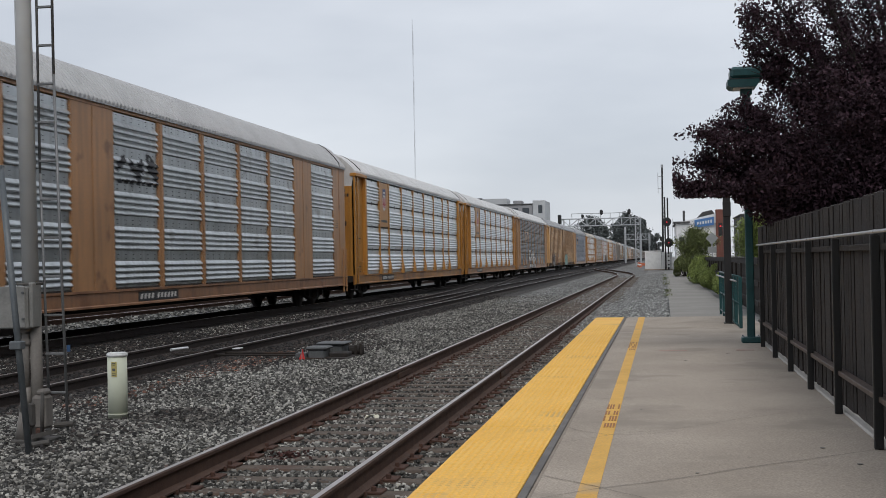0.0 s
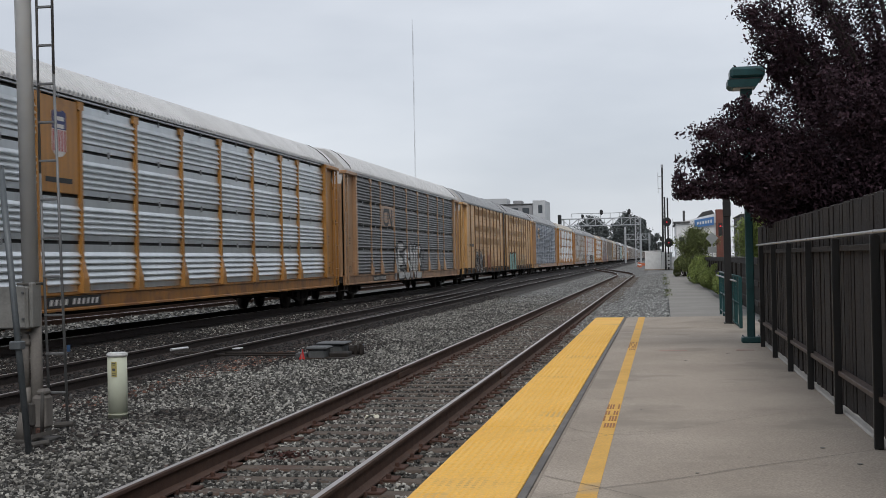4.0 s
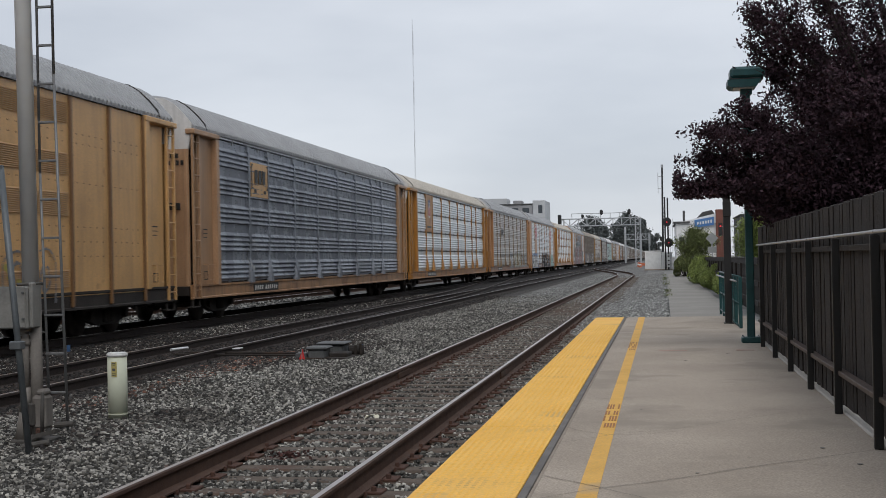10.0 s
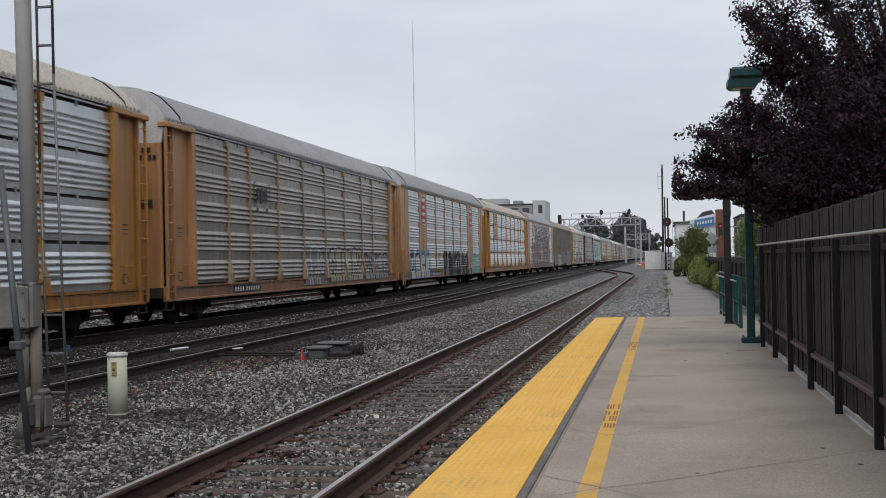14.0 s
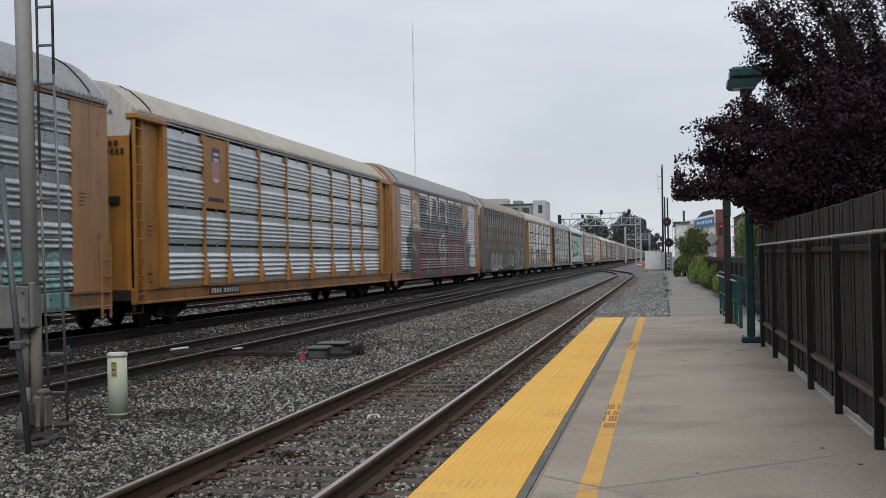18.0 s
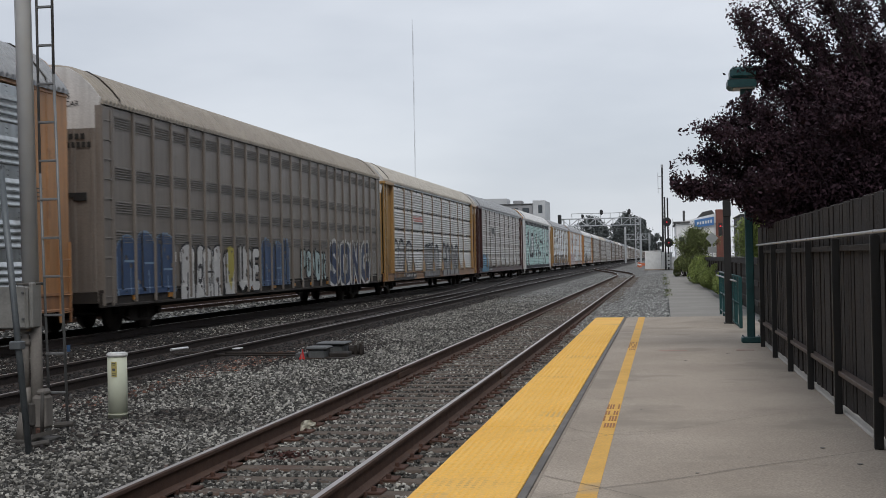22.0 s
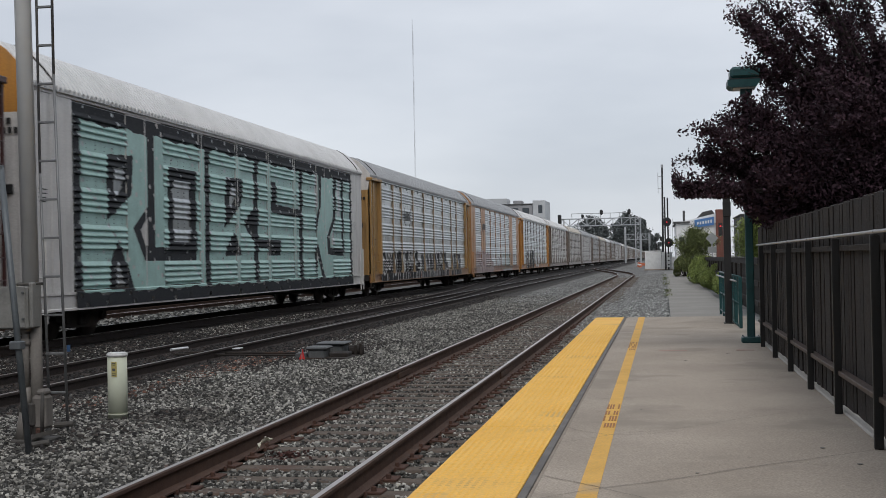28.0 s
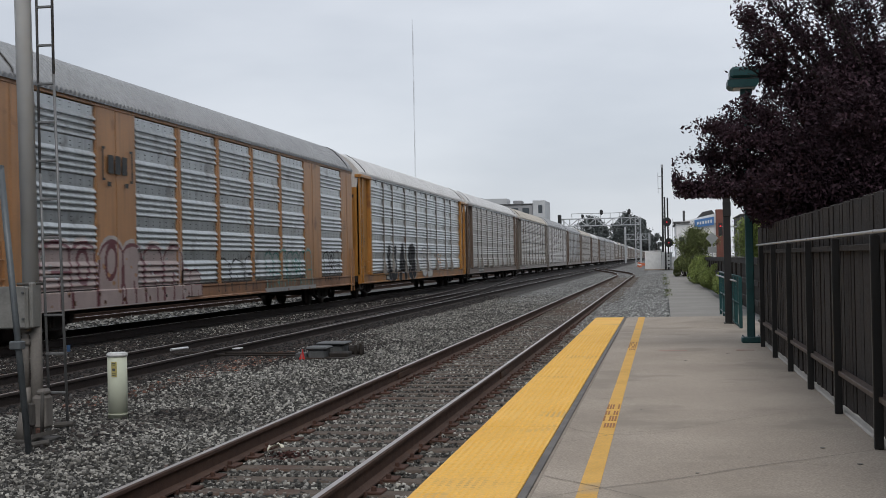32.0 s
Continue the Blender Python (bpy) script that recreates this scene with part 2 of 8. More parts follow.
# ---------------------------------------------------------------- mesh tools
class Geo:
    """Collects vertices and faces of one mesh."""

    def __init__(self):
        self.v, self.f = [], []

    def add(self, verts, faces):
        n = len(self.v)
        self.v += [tuple(a) for a in verts]
        self.f += [tuple(i + n for i in fc) for fc in faces]
        return self

    def box(self, x0, x1, y0, y1, z0, z1):
        return self.add([(x, y, z) for x in (x0, x1) for y in (y0, y1) for z in (z0, z1)],
                        [(0, 1, 3, 2), (4, 6, 7, 5), (0, 4, 5, 1), (2, 3, 7, 6), (0, 2, 6, 4), (1, 5, 7, 3)])

    def cbox(self, x0, x1, y0, y1, z0, z1, c=0.01):
        """A box with chamfered edges."""
        mid = ((x0 + x1) / 2, (y0 + y1) / 2, (z0 + z1) / 2)
        h = (abs(x1 - x0) / 2, abs(y1 - y0) / 2, abs(z1 - z0) / 2)
        c = min(c, min(h) * 0.9)
        vs, ix = [], {}
        for a in range(3):
            for s in [(i, j, k) for i in (-1, 1) for j in (-1, 1) for k in (-1, 1)]:
                ix[a, s] = len(vs)
                vs.append([mid[d] + s[d] * (h[d] if d == a else h[d] - c) for d in range(3)])
        fs = []
        for a in range(3):
            b, e = (a + 1) % 3, (a + 2) % 3

            def sg(sa, sb, se):
                s = [0, 0, 0]
                s[a], s[b], s[e] = sa, sb, se
                return tuple(s)

            for sa in (-1, 1):
                loop = [ix[a, sg(sa, p, q)] for p, q in ((-1, -1), (1, -1), (1, 1), (-1, 1))]
                fs.append(loop if sa > 0 else loop[::-1])
                for sb in (-1, 1):
                    q4 = [ix[a, sg(sa, sb, -1)], ix[a, sg(sa, sb, 1)], ix[b, sg(sa, sb, 1)], ix[b, sg(sa, sb, -1)]]
                    fs.append(q4 if sa * sb < 0 else q4[::-1])
        for s in [(i, j, k) for i in (-1, 1) for j in (-1, 1) for k in (-1, 1)]:
            t3 = [ix[0, s], ix[1, s], ix[2, s]]
            fs.append(t3 if s[0] * s[1] * s[2] > 0 else t3[::-1])
        return self.add(vs, fs)

    def tube(self, p0, p1, r, n=8, r2=None, cap=True):
        p0, p1 = Vector(p0), Vector(p1)
        d = (p1 - p0).normalized()
        u = d.orthogonal().normalized()
        w = d.cross(u)
        r2 = r if r2 is None else r2
        vs = []
        for p, rr in ((p0, r), (p1, r2)):
            vs += [p + (u * math.cos(2 * math.pi * i / n) + w * math.sin(2 * math.pi * i / n)) * rr for i in range(n)]
        fs = [(i, (i + 1) % n, n + (i + 1) % n, n + i) for i in range(n)]
        if cap:
            fs += [tuple(range(n))[::-1], tuple(range(n, 2 * n))]
        return self.add(vs, fs)

    def prism(self, outline, axis, a0, a1):
        """Extrudes an outline (pairs) along an axis: 0 x, 1 y, 2 z."""
        n = len(outline)

        def at(p, a):
            q = list(p)
            q.insert(axis, a)
            return q
        vs = [at(p, a0) for p in outline] + [at(p, a1) for p in outline]
        return self.add(vs, [tuple(range(n))[::-1], tuple(range(n, 2 * n))] + [(i, (i + 1) % n, n + (i + 1) % n, n + i) for i in range(n)])

    def mesh(self, name, material, smooth=False):
        me = bpy.data.meshes.new(name)
        me.from_pydata(self.v, [], self.f)
        me.materials.append(material)
        me.update()
        bm = bmesh.new()
        bm.from_mesh(me)
        if len(bm.faces) < 6000:
            bmesh.ops.recalc_face_normals(bm, faces=bm.faces)
        for fc in bm.faces:
            fc.smooth = smooth
        bm.to_mesh(me)
        bm.free()
        return me


def part(name, geo, material, parent=None, label="", smooth=False, at=None):
    """Links a Geo (or a ready mesh) as one mesh object under a thing or part."""
    me = geo.mesh(name, material, smooth) if isinstance(geo, Geo) else geo
    ob = new(name, me)
    ob.parent = parent
    if at is not None:
        ob.matrix_basis = at if isinstance(at, Matrix) else Matrix.Translation(at)
    if label:
        ob["label"] = label
    return ob


def thing(name, label, category, group="", kind="", at=(0, 0, 0)):
    ob = new(name)
    ob.matrix_basis = at if isinstance(at, Matrix) else Matrix.Translation(at)
    return tagged(ob, label, category, group, kind)


def raw_mesh(name, verts, faces, material):
    """A mesh from numpy arrays of vertices and equal-sized faces."""
    me = bpy.data.meshes.new(name)
    nf, k = faces.shape
    me.vertices.add(len(verts))
    me.vertices.foreach_set("co", np.ascontiguousarray(verts, dtype=np.float32).ravel())
    me.loops.add(nf * k)
    me.loops.foreach_set("vertex_index", np.ascontiguousarray(faces, dtype=np.int32).ravel())
    me.polygons.add(nf)
    me.polygons.foreach_set("loop_start", np.arange(0, nf * k, k, dtype=np.int32))
    me.polygons.foreach_set("loop_total", np.full(nf, k, dtype=np.int32))
    me.materials.append(material)
    me.update(calc_edges=True)
    me.validate()
    return me


# ---------------------------------------------------------------- ground and tracks
RAIL_Z = {"siding": 0.0, "middle": -0.01, "main": 0.1, "outer": 0.1}
SIDING_X, MIDDLE_X, MAIN_X, OUTER_X = -3.08, -9.03, -13.2, -17.9
HALF = 0.7525
PROFILE_X = [-4000, -40, -20.5, -16.3, -15.6, -11.6, -10.9, -10.3, -7.6, -6.9, -5.2, -4.5, -1.55, -1.2, 0, 3, 12, 4000]
PROFILE_Z = [-0.05, -0.05, -0.08, -0.08, -0.09, -0.09, -0.14, -0.2, -0.2, -0.19, -0.18, -0.225, -0.225, -0.18, -0.06, 0.0, 0.0, 0.0]


def ground_z(x):
    return float(np.interp(x, PROFILE_X, PROFILE_Z))


g = Geo()
ys = [-4000, -700, -60, -10, 0, 5] + [5 + 1.0 * i for i in range(1, 60)] + [70, 90, 120, 160, 220, 320, 500, 900, 1800, 4000]
xs = sorted(set(PROFILE_X) | {-30.0, -25.0, -14.4, -13.2, -12.3, -9.6, -9, -8.4, -6.2, -5.7, -4, -3.1, -2.2, -0.6, 1.5, 5, 8, 30, 100, -100, -400, 400})
for yy in ys:
    for xx in xs:
        bumpy = 0.03 * noise.noise((xx * 1.3, yy * 0.8, 0)) if -25 < xx < -1.7 and 4 < yy < 120 else 0
        g.v.append((xx, yy, ground_z(xx) + bumpy))
nx = len(xs)
for j in range(len(ys) - 1):
    for i in range(nx - 1):
        g.f.append((j * nx + i, j * nx + i + 1, (j + 1) * nx + i + 1, (j + 1) * nx + i))
ground = part("ground", g, M_BALLAST, smooth=True)
ground.data.materials.append(M_DARKBED)
ground.data.materials.append(M_GRAVEL)
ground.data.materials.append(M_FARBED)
# Slot 1: oily bed whose dark colour includes shade under the train.
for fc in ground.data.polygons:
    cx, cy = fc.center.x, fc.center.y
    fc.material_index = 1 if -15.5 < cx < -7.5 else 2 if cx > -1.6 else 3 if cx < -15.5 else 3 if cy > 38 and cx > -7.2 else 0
tagged(ground, "dark grey crushed stone railway ballast bed", "ground", kind="structure")

RAIL_OUT = [(-0.07, -0.185), (0.07, -0.185), (0.07, -0.172), (0.012, -0.15), (0.01, -0.05), (0.036, -0.035), (0.036, -0.009), (0.024, -0.001),
            (-0.024, -0.001), (-0.036, -0.009), (-0.036, -0.035), (-0.01, -0.05), (-0.012, -0.15), (-0.07, -0.172)]


def rail_between(name, points, parent, label="", side=M_RAIL, worn=M_RAILTOP):
    """A rail along a bent line of (x, y, z of the head)."""
    web, head = Geo(), Geo()
    n, m = len(RAIL_OUT), 6
    top = [(-0.022, -0.004), (0.022, -0.004), (0.022, 0.0), (0.018, 0.0015), (-0.018, 0.0015), (-0.022, 0.0)]
    for k, (x, y, z) in enumerate(points):
        web.v += [(x + a, y, z + b) for a, b in RAIL_OUT]
        head.v += [(x + a, y, z + b) for a, b in top]
        if k:
            web.f += [((k - 1) * n + i, (k - 1) * n + (i + 1) % n, k * n + (i + 1) % n, k * n + i) for i in range(n)]
            head.f += [((k - 1) * m + i, (k - 1) * m + (i + 1) % m, k * m + (i + 1) % m, k * m + i) for i in range(m)]
    for geo, w in ((web, n), (head, m)):
        last = len(points) - 1
        geo.f += [tuple(range(w))[::-1], tuple(last * w + i for i in range(w))]
    rail = part("rail", web, side, parent, label)
    part("rail_head", head, worn, rail, "worn running surface")
    return rail


def straight(x, y0, y1, z):
    return [(x, y0, z), (x, y1, z)]


siding = thing("siding_track", "siding track with rusty rails on weathered wooden sleepers", "railway track", kind="structure")
SW = 112.0


def siding_shift(y):
    """The siding swings over to the middle track past its switch."""
    t = min(max((y - SW) / 85.0, 0), 1)
    return (MIDDLE_X - SIDING_X) * (3 * t * t - 2 * t ** 3)


for s in (-HALF, HALF):
    rail_between("rail", [(SIDING_X + s, -8, 0.0), (SIDING_X + s, SW, 0.0)] +
                 [(SIDING_X + s + siding_shift(y), y, 0.0) for y in range(116, 200, 4)], siding)
middle = thing("middle_track", "middle main track with dark oily ballast and a switch", "railway track", kind="structure")
for s in (-HALF, HALF):
    rail_between("rail", straight(MIDDLE_X + s, -8, 1500, RAIL_Z["middle"]), middle, "", M_RAILDARK)
# crossover rails that leave the middle track towards the main one
def crossover_shift(y):
    """Sideways way of the crossover: a slow curve to its frog, then straight."""
    frog, t = 45.6, y - 29.0
    return -1.43 * (t / frog) ** 2.2 if t < frog else -1.43 - 0.069 * (t - frog)


for s in (-HALF, HALF):
    pts = [(MIDDLE_X + s - 0.075 + crossover_shift(y), y, RAIL_Z["middle"] + 0.004 + 0.0012 * (y - 29)) for y in range(29, 111, 4)]
    rail_between("rail", pts, middle, "diverging rail of the crossover", M_RAILDARK, M_RAILDULL)
main = thing("main_track", "main track carrying the freight train", "railway track", kind="structure")
for s in (-HALF, HALF):
    rail_between("rail", straight(MAIN_X + s, -520, 1800, RAIL_Z["main"]), main, "", M_RAILDARK)
outer = thing("outer_track", "far track behind the freight train", "railway track", kind="structure")
for s in (-HALF, HALF):
    rail_between("rail", straight(OUTER_X + s, -40, 1500, RAIL_Z["outer"]), outer)

# ---------------------------------------------------------------- platform
M_PALECURB = mat("pale_mortar", (0.46, 0.43, 0.39), (0.54, 0.51, 0.47), 0.9, scale=2, fine=50, bump=0.1)
PLAT_END, PLAT_Z = 29.35, 0.2
platform = thing("platform", "low concrete station platform with a yellow tactile edge", "platform", kind="structure")
part("slab", Geo().cbox(-0.78, 1.95, -6, PLAT_END, -0.35, PLAT_Z, 0.015), M_CONCRETE, platform)
part("edge_beam", Geo().cbox(-1.49, -0.782, -6, PLAT_END, -0.35, PLAT_Z - 0.012, 0.01), M_EDGECONC, platform)
part("joint_filler", Geo().cbox(-0.847, -0.795, -6, PLAT_END - 0.01, 0.0, PLAT_Z + 0.003, 0.003), M_DARKJOINT, platform, "dark filler strip beside the tactile tiles")
part("warning_line", Geo().prism([(-0.518, -6), (-0.389, -6), (-0.388, 14), (-0.37, PLAT_END - 0.05), (-0.518, PLAT_END - 0.05), (-0.506, 14)], 2, PLAT_Z, PLAT_Z + 0.004), M_YPAINT, platform, "worn yellow painted line")
part("curb_strip", Geo().cbox(1.52, 1.72, -6, 21.3, PLAT_Z - 0.1, PLAT_Z + 0.02, 0.008), M_PALECURB, platform, "pale concrete strip under the fence")

# ---------------------------------------------------------------- fence
M_WALLPLAIN = mat("plain_grey_brown_wall", (0.105, 0.106, 0.1), (0.14, 0.141, 0.135), 0.9, scale=0.3, fine=8, bump=0.1)
M_BROWNRAIL = mat("worn_brown_rail_paint", (0.06, 0.04, 0.03), (0.1, 0.07, 0.055), 0.6, scale=5, fine=50)
fence = thing("platform_fence", "dark stained board fence with black steel posts and a grey top pipe", "fence", kind="structure", at=(1.475, 0, PLAT_Z))
POST_Y = [9.26 - 2.035 * 4 + 2.035 * i for i in range(-2, 10)]
gp = Geo().cbox(-0.032, 0.032, -0.025, 0.025, 0.0, 1.5, 0.006)
post_mesh = gp.mesh("post", M_FENCESTEEL)
for y in POST_Y:
    part("post", post_mesh, None, fence, at=(0, y, 0))
pipe = Geo().tube((0, -6, 1.52), (0, 20.3, 1.52), 0.013, 10)
for a in POST_Y:
    pipe.tube((0, a - 0.03, 1.52), (0, a + 0.03, 1.52), 0.0165, 10)
part("top_pipe", pipe, M_PIPE, fence, "grey metal top pipe", smooth=True)
part("lower_rail", Geo().cbox(0.0, 0.075, -6, 20.3, 0.33, 0.37, 0.005), M_BROWNRAIL, fence, "brown painted lower rail")
part("upper_rail", Geo().cbox(0.03, 0.07, -6, 20.3, 1.39, 1.44, 0.005), M_FENCEWOOD, fence)
random.seed(4)
boards = []
for k in range(6):
    w = 0.138
    sk = random.uniform(-0.012, 0.012)
    boards.append(Geo().add([(0.08, -w / 2, 0.04), (0.08, w / 2, 0.04), (0.105, w / 2, 0.04), (0.105, -w / 2, 0.04),
                             (0.08, -w / 2 + sk, 1.8), (0.08, w / 2 + sk, 1.815), (0.105, w / 2 + sk, 1.815), (0.105, -w / 2 + sk, 1.8)],
                            [(0, 1, 5, 4), (1, 2, 6, 5), (2, 3, 7, 6), (3, 0, 4, 7), (4, 5, 6, 7), (3, 2, 1, 0)]).mesh("board", M_FENCEWOOD))
y = -5.936
while y < 21.2:
    part("board", random.choice(boards), None, fence, at=(random.uniform(0, 0.014), y, random.uniform(-0.004, 0.006)))
    y += 0.148

# ---------------------------------------------------------------- platform lamp
def lamp_post(x, y):
    lamp = thing("platform_lamp", "teal steel platform lamp post with a square lantern", "street lamp", at=(x, y, PLAT_Z))
    part("base_plate", Geo().cbox(-0.15, 0.15, -0.15, 0.15, 0, 0.09, 0.015), M_TEAL, lamp)
    part("pole", Geo().cbox(-0.06, 0.06, -0.06, 0.06, 0.06, 3.950, 0.015), M_TEAL, lamp)
    head = part("lantern", Geo().cbox(-0.25, 0.28, -0.26, 0.26, 4.115, 4.3, 0.045), M_TEAL, lamp)
    part("tray", Geo().prism([(-0.24, 3.98), (0.14, 3.98), (0.22, 4.1), (-0.29, 4.1), (-0.29, 4.02)], 1, -0.25, 0.25), M_TEAL, head)
    part("band", Geo().cbox(-0.25, 0.25, -0.245, 0.245, 4.095, 4.12, 0.008), M_BROWNPOST, head)
    part("diffuser", Geo().cbox(-0.2, 0.11, -0.2, 0.2, 3.968, 3.982, 0.005), M_CAP, head)
    part("collar", Geo().cbox(-0.09, 0.09, -0.09, 0.09, 3.880, 4.000, 0.012), M_TEAL, lamp)
    for sx in (-0.12, 0.12):
        for sy in (-0.12, 0.12):
            part("bolt", Geo().tube((sx, sy, 0.08), (sx, sy, 0.115), 0.014, 6), M_GALV, lamp)
    return lamp


lamp_post(1.375, 20.45)

bp = thing("sign_post", "dark brown square steel post with a small sign", "post", at=(1.33, 26.2, PLAT_Z))
part("shaft", Geo().cbox(-0.07, 0.07, -0.07, 0.07, 0, 3.0, 0.01), M_BROWNPOST, bp)
part("sign_plate", Geo().cbox(-0.08, 0.08, -0.09, -0.075, 2.15, 2.45, 0.01), M_BROWNPOST, bp, "small dark sign plate")
part("foot", Geo().cbox(-0.1, 0.1, -0.1, 0.1, 0, 0.02, 0.004), M_BROWNPOST, bp)

# teal pedestrian railing beyond the fence
rl = thing("teal_railing", "teal painted steel ramp railing", "railing", kind="structure", at=(1.46, 0, 0.1))
for k in range(6):
    y = 24.4 + k * 1.62
    part("post", Geo().cbox(-0.03, 0.03, y - 0.03, y + 0.03, 0.0, 1.06, 0.006), M_TEAL, rl)
for z in (1.06, 0.55, 0.12):
    part("bar", Geo().tube((0, 24.4, z), (0, 32.5, z), 0.022, 8), M_TEAL, rl, smooth=True)
part("handrail", Geo().tube((-0.08, 24.4, 0.98), (-0.08, 32.5, 0.98), 0.02, 8), M_GALV, rl, "pale metal handrail", smooth=True)
for k in range(20):
    y = 24.6 + k * 0.4
    part("baluster", Geo().box(-0.008, 0.008, y - 0.008, y + 0.008, 0.12, 1.05), M_TEAL, rl)

# ---------------------------------------------------------------- path, verge, far fence
path = Geo()
rows = [(29.36, 0.3, 1.95), (33, 0.22, 2.0), (45, 0.25, 1.95), (70, 0.35, 2.05), (100, 0.5, 2.1), (112, 0.6, 2.2)]
for y, a, b in rows:
    path.v += [(a, y, 0.05 if y < 50 else 0.03), (b, y, 0.05 if y < 50 else 0.03)]
path.f += [(2 * i, 2 * i + 1, 2 * i + 3, 2 * i + 2) for i in range(len(rows) - 1)]
tagged(part("footpath", path, M_ASPHALT), "pale grey asphalt footpath beyond the platform", "path", kind="structure")

ff = thing("path_fence", "dark wooden rail fence along the footpath", "fence", kind="structure")
for k in range(28):
    y = 33 + k * 2.6
    part("post", Geo().cbox(2.45, 2.57, y - 0.06, y + 0.06, 0, 1.45, 0.01), M_FENCEWOOD, ff)
for z0, z1 in ((1.32, 1.5), (0.75, 0.9), (0.25, 0.4)):
    part("plank", Geo().cbox(2.4, 2.45, 32.8, 104, z0, z1, 0.01), M_FENCEWOOD, ff)
part("backing", Geo().cbox(2.5, 2.56, 32.8, 104, 0.0, 1.3, 0.01), M_FENCEWOOD, ff)

# ---------------------------------------------------------------- pole with ladder beside the track
M_LADDER = mat("grey_ladder_steel", (0.168, 0.171, 0.174), (0.204, 0.207, 0.210), 0.5, metal=0.3, scale=4, fine=40)


M_BASEPALE = mat("dusty_tan_grey_paint", (0.17, 0.155, 0.14), (0.24, 0.22, 0.2), 0.75, scale=3, fine=40, bump=0.1, streak=0.35)


def signal_mast():
    """A leaning-looking silver mast with a ladder, a junction box and a cast foot."""
    m = thing("signal_mast", "silver painted signal mast with a ladder and a grey junction box", "mast", at=(-6.28, 11.95, -0.16))
    part("tube", Geo().tube((0.012, 0, 1.45), (-0.085, 0, 9.0), 0.082, 20), M_SILVER, m, smooth=True)
    part("lower_tube", Geo().tube((0.062, 0, 0.05), (0.055, 0, 1.5), 0.06, 18), M_BASEPALE, m, smooth=True)
    part("conduit", Geo().tube((-0.03, -0.05, 0.5), (-0.03, -0.05, 1.2), 0.038, 14).tube((-0.03, -0.05, 0.97), (-0.03, -0.05, 1.03), 0.055, 14)
         .tube((-0.03, -0.05, 1.1), (-0.03, -0.05, 1.16), 0.055, 14), M_BASEPALE, m, smooth=True)
    part("flared_base", Geo().tube((-0.075, -0.02, 0.0), (-0.045, -0.04, 0.3), 0.1, 18, 0.062).tube((-0.045, -0.04, 0.3), (-0.03, -0.05, 0.55), 0.062, 18, 0.042), M_BASEPALE, m, smooth=True)
    riser = part("cable_riser", Geo().cbox(0.05, 0.2, -0.12, 0.08, 0.13, 0.47, 0.03), M_BASEPALE, m)
    part("riser_lid", Geo().cbox(0.03, 0.1, -0.15, -0.1, 0.16, 0.4, 0.02), M_BASEGREY, riser)
    part("riser_cap", Geo().cbox(0.09, 0.19, -0.1, 0.06, 0.46, 0.53, 0.025), M_BASEPALE, riser)
    part("riser_pipe", Geo().tube((0.17, -0.13, 0.1), (0.185, -0.13, 0.5), 0.018, 8), M_BASEGREY, riser, smooth=True)
    part("rear_case", Geo().cbox(-0.2, -0.09, 0.08, 0.2, 0.05, 0.36, 0.02), M_BASEGREY, m)
    foot = part("foot_plate", Geo().cbox(-0.16, 0.22, -0.16, 0.2, -0.03, 0.03, 0.01), M_BASEGREY, m)
    part("foot_bar", Geo().add([(0.08, -0.22, 0.04), (0.32, -0.16, 0.1), (0.33, -0.1, 0.1), (0.09, -0.14, 0.04), (0.08, -0.22, 0.09), (0.32, -0.16, 0.14), (0.33, -0.1, 0.14), (0.09, -0.14, 0.09)],
                               [(3, 2, 1, 0), (4, 5, 6, 7), (0, 1, 5, 4), (1, 2, 6, 5), (2, 3, 7, 6), (3, 0, 4, 7)]), M_BASEGREY, foot)
    part("foot_bar", Geo().tube((0.1, -0.4, 0.0), (0.36, -0.34, 0.04), 0.03, 8), M_BASEGREY, foot)
    part("foot_bar", Geo().tube((0.24, 0.0, 0.16), (0.42, 0.05, 0.17), 0.03, 8), M_BASEGREY, foot)
    part("foot_clamp", Geo().cbox(0.1, 0.17, -0.14, -0.06, 0.06, 0.15, 0.015), M_PLATE, foot, "rusty clamp")
    box = part("junction_box", Geo().cbox(-0.42, 0.075, -0.2, -0.07, 1.14, 1.56, 0.015), M_BOXGREY, m)
    part("box_lid", Geo().cbox(-0.44, 0.06, -0.215, -0.2, 1.15, 1.565, 0.008), M_BOXGREY, box)
    part("box_edge", Geo().cbox(0.072, 0.115, -0.17, 0.02, 1.15, 1.6, 0.01), M_BOXGREY, box)
    for z in (1.24, 1.5):
        part("bolt", Geo().tube((0.04, -0.232, z), (0.04, -0.21, z), 0.014, 6), M_MACHINE, box)
    part("clamp", Geo().cbox(-0.1, 0.12, -0.1, 0.1, 1.57, 1.6, 0.01), M_BASEGREY, m)
    lad = part("ladder", Geo().tube((0.16, 0.05, 0.5), (0.105, 0.05, 2.7), 0.014, 8).tube((0.105, 0.05, 2.7), (0.075, 0.05, 9.0), 0.014, 8), M_LADDER, m, smooth=True)
    part("stile", Geo().tube((0.36, 0.05, 0.1), (0.27, 0.05, 3.7), 0.015, 8).tube((0.27, 0.05, 3.7), (0.245, 0.05, 9.0), 0.015, 8), M_LADDER, lad, smooth=True)
    z = 0.485
    while z < 8.8:
        a = 0.16 - 0.055 * min(z / 2.7, 1)
        b = 0.36 - 0.025 * z
        part("rung", Geo().cbox(a - 0.005, max(b, 0.25) + 0.005, 0.03, 0.06, z - 0.012, z + 0.012, 0.004), M_LADDER, lad)
        z += 0.39
    return m


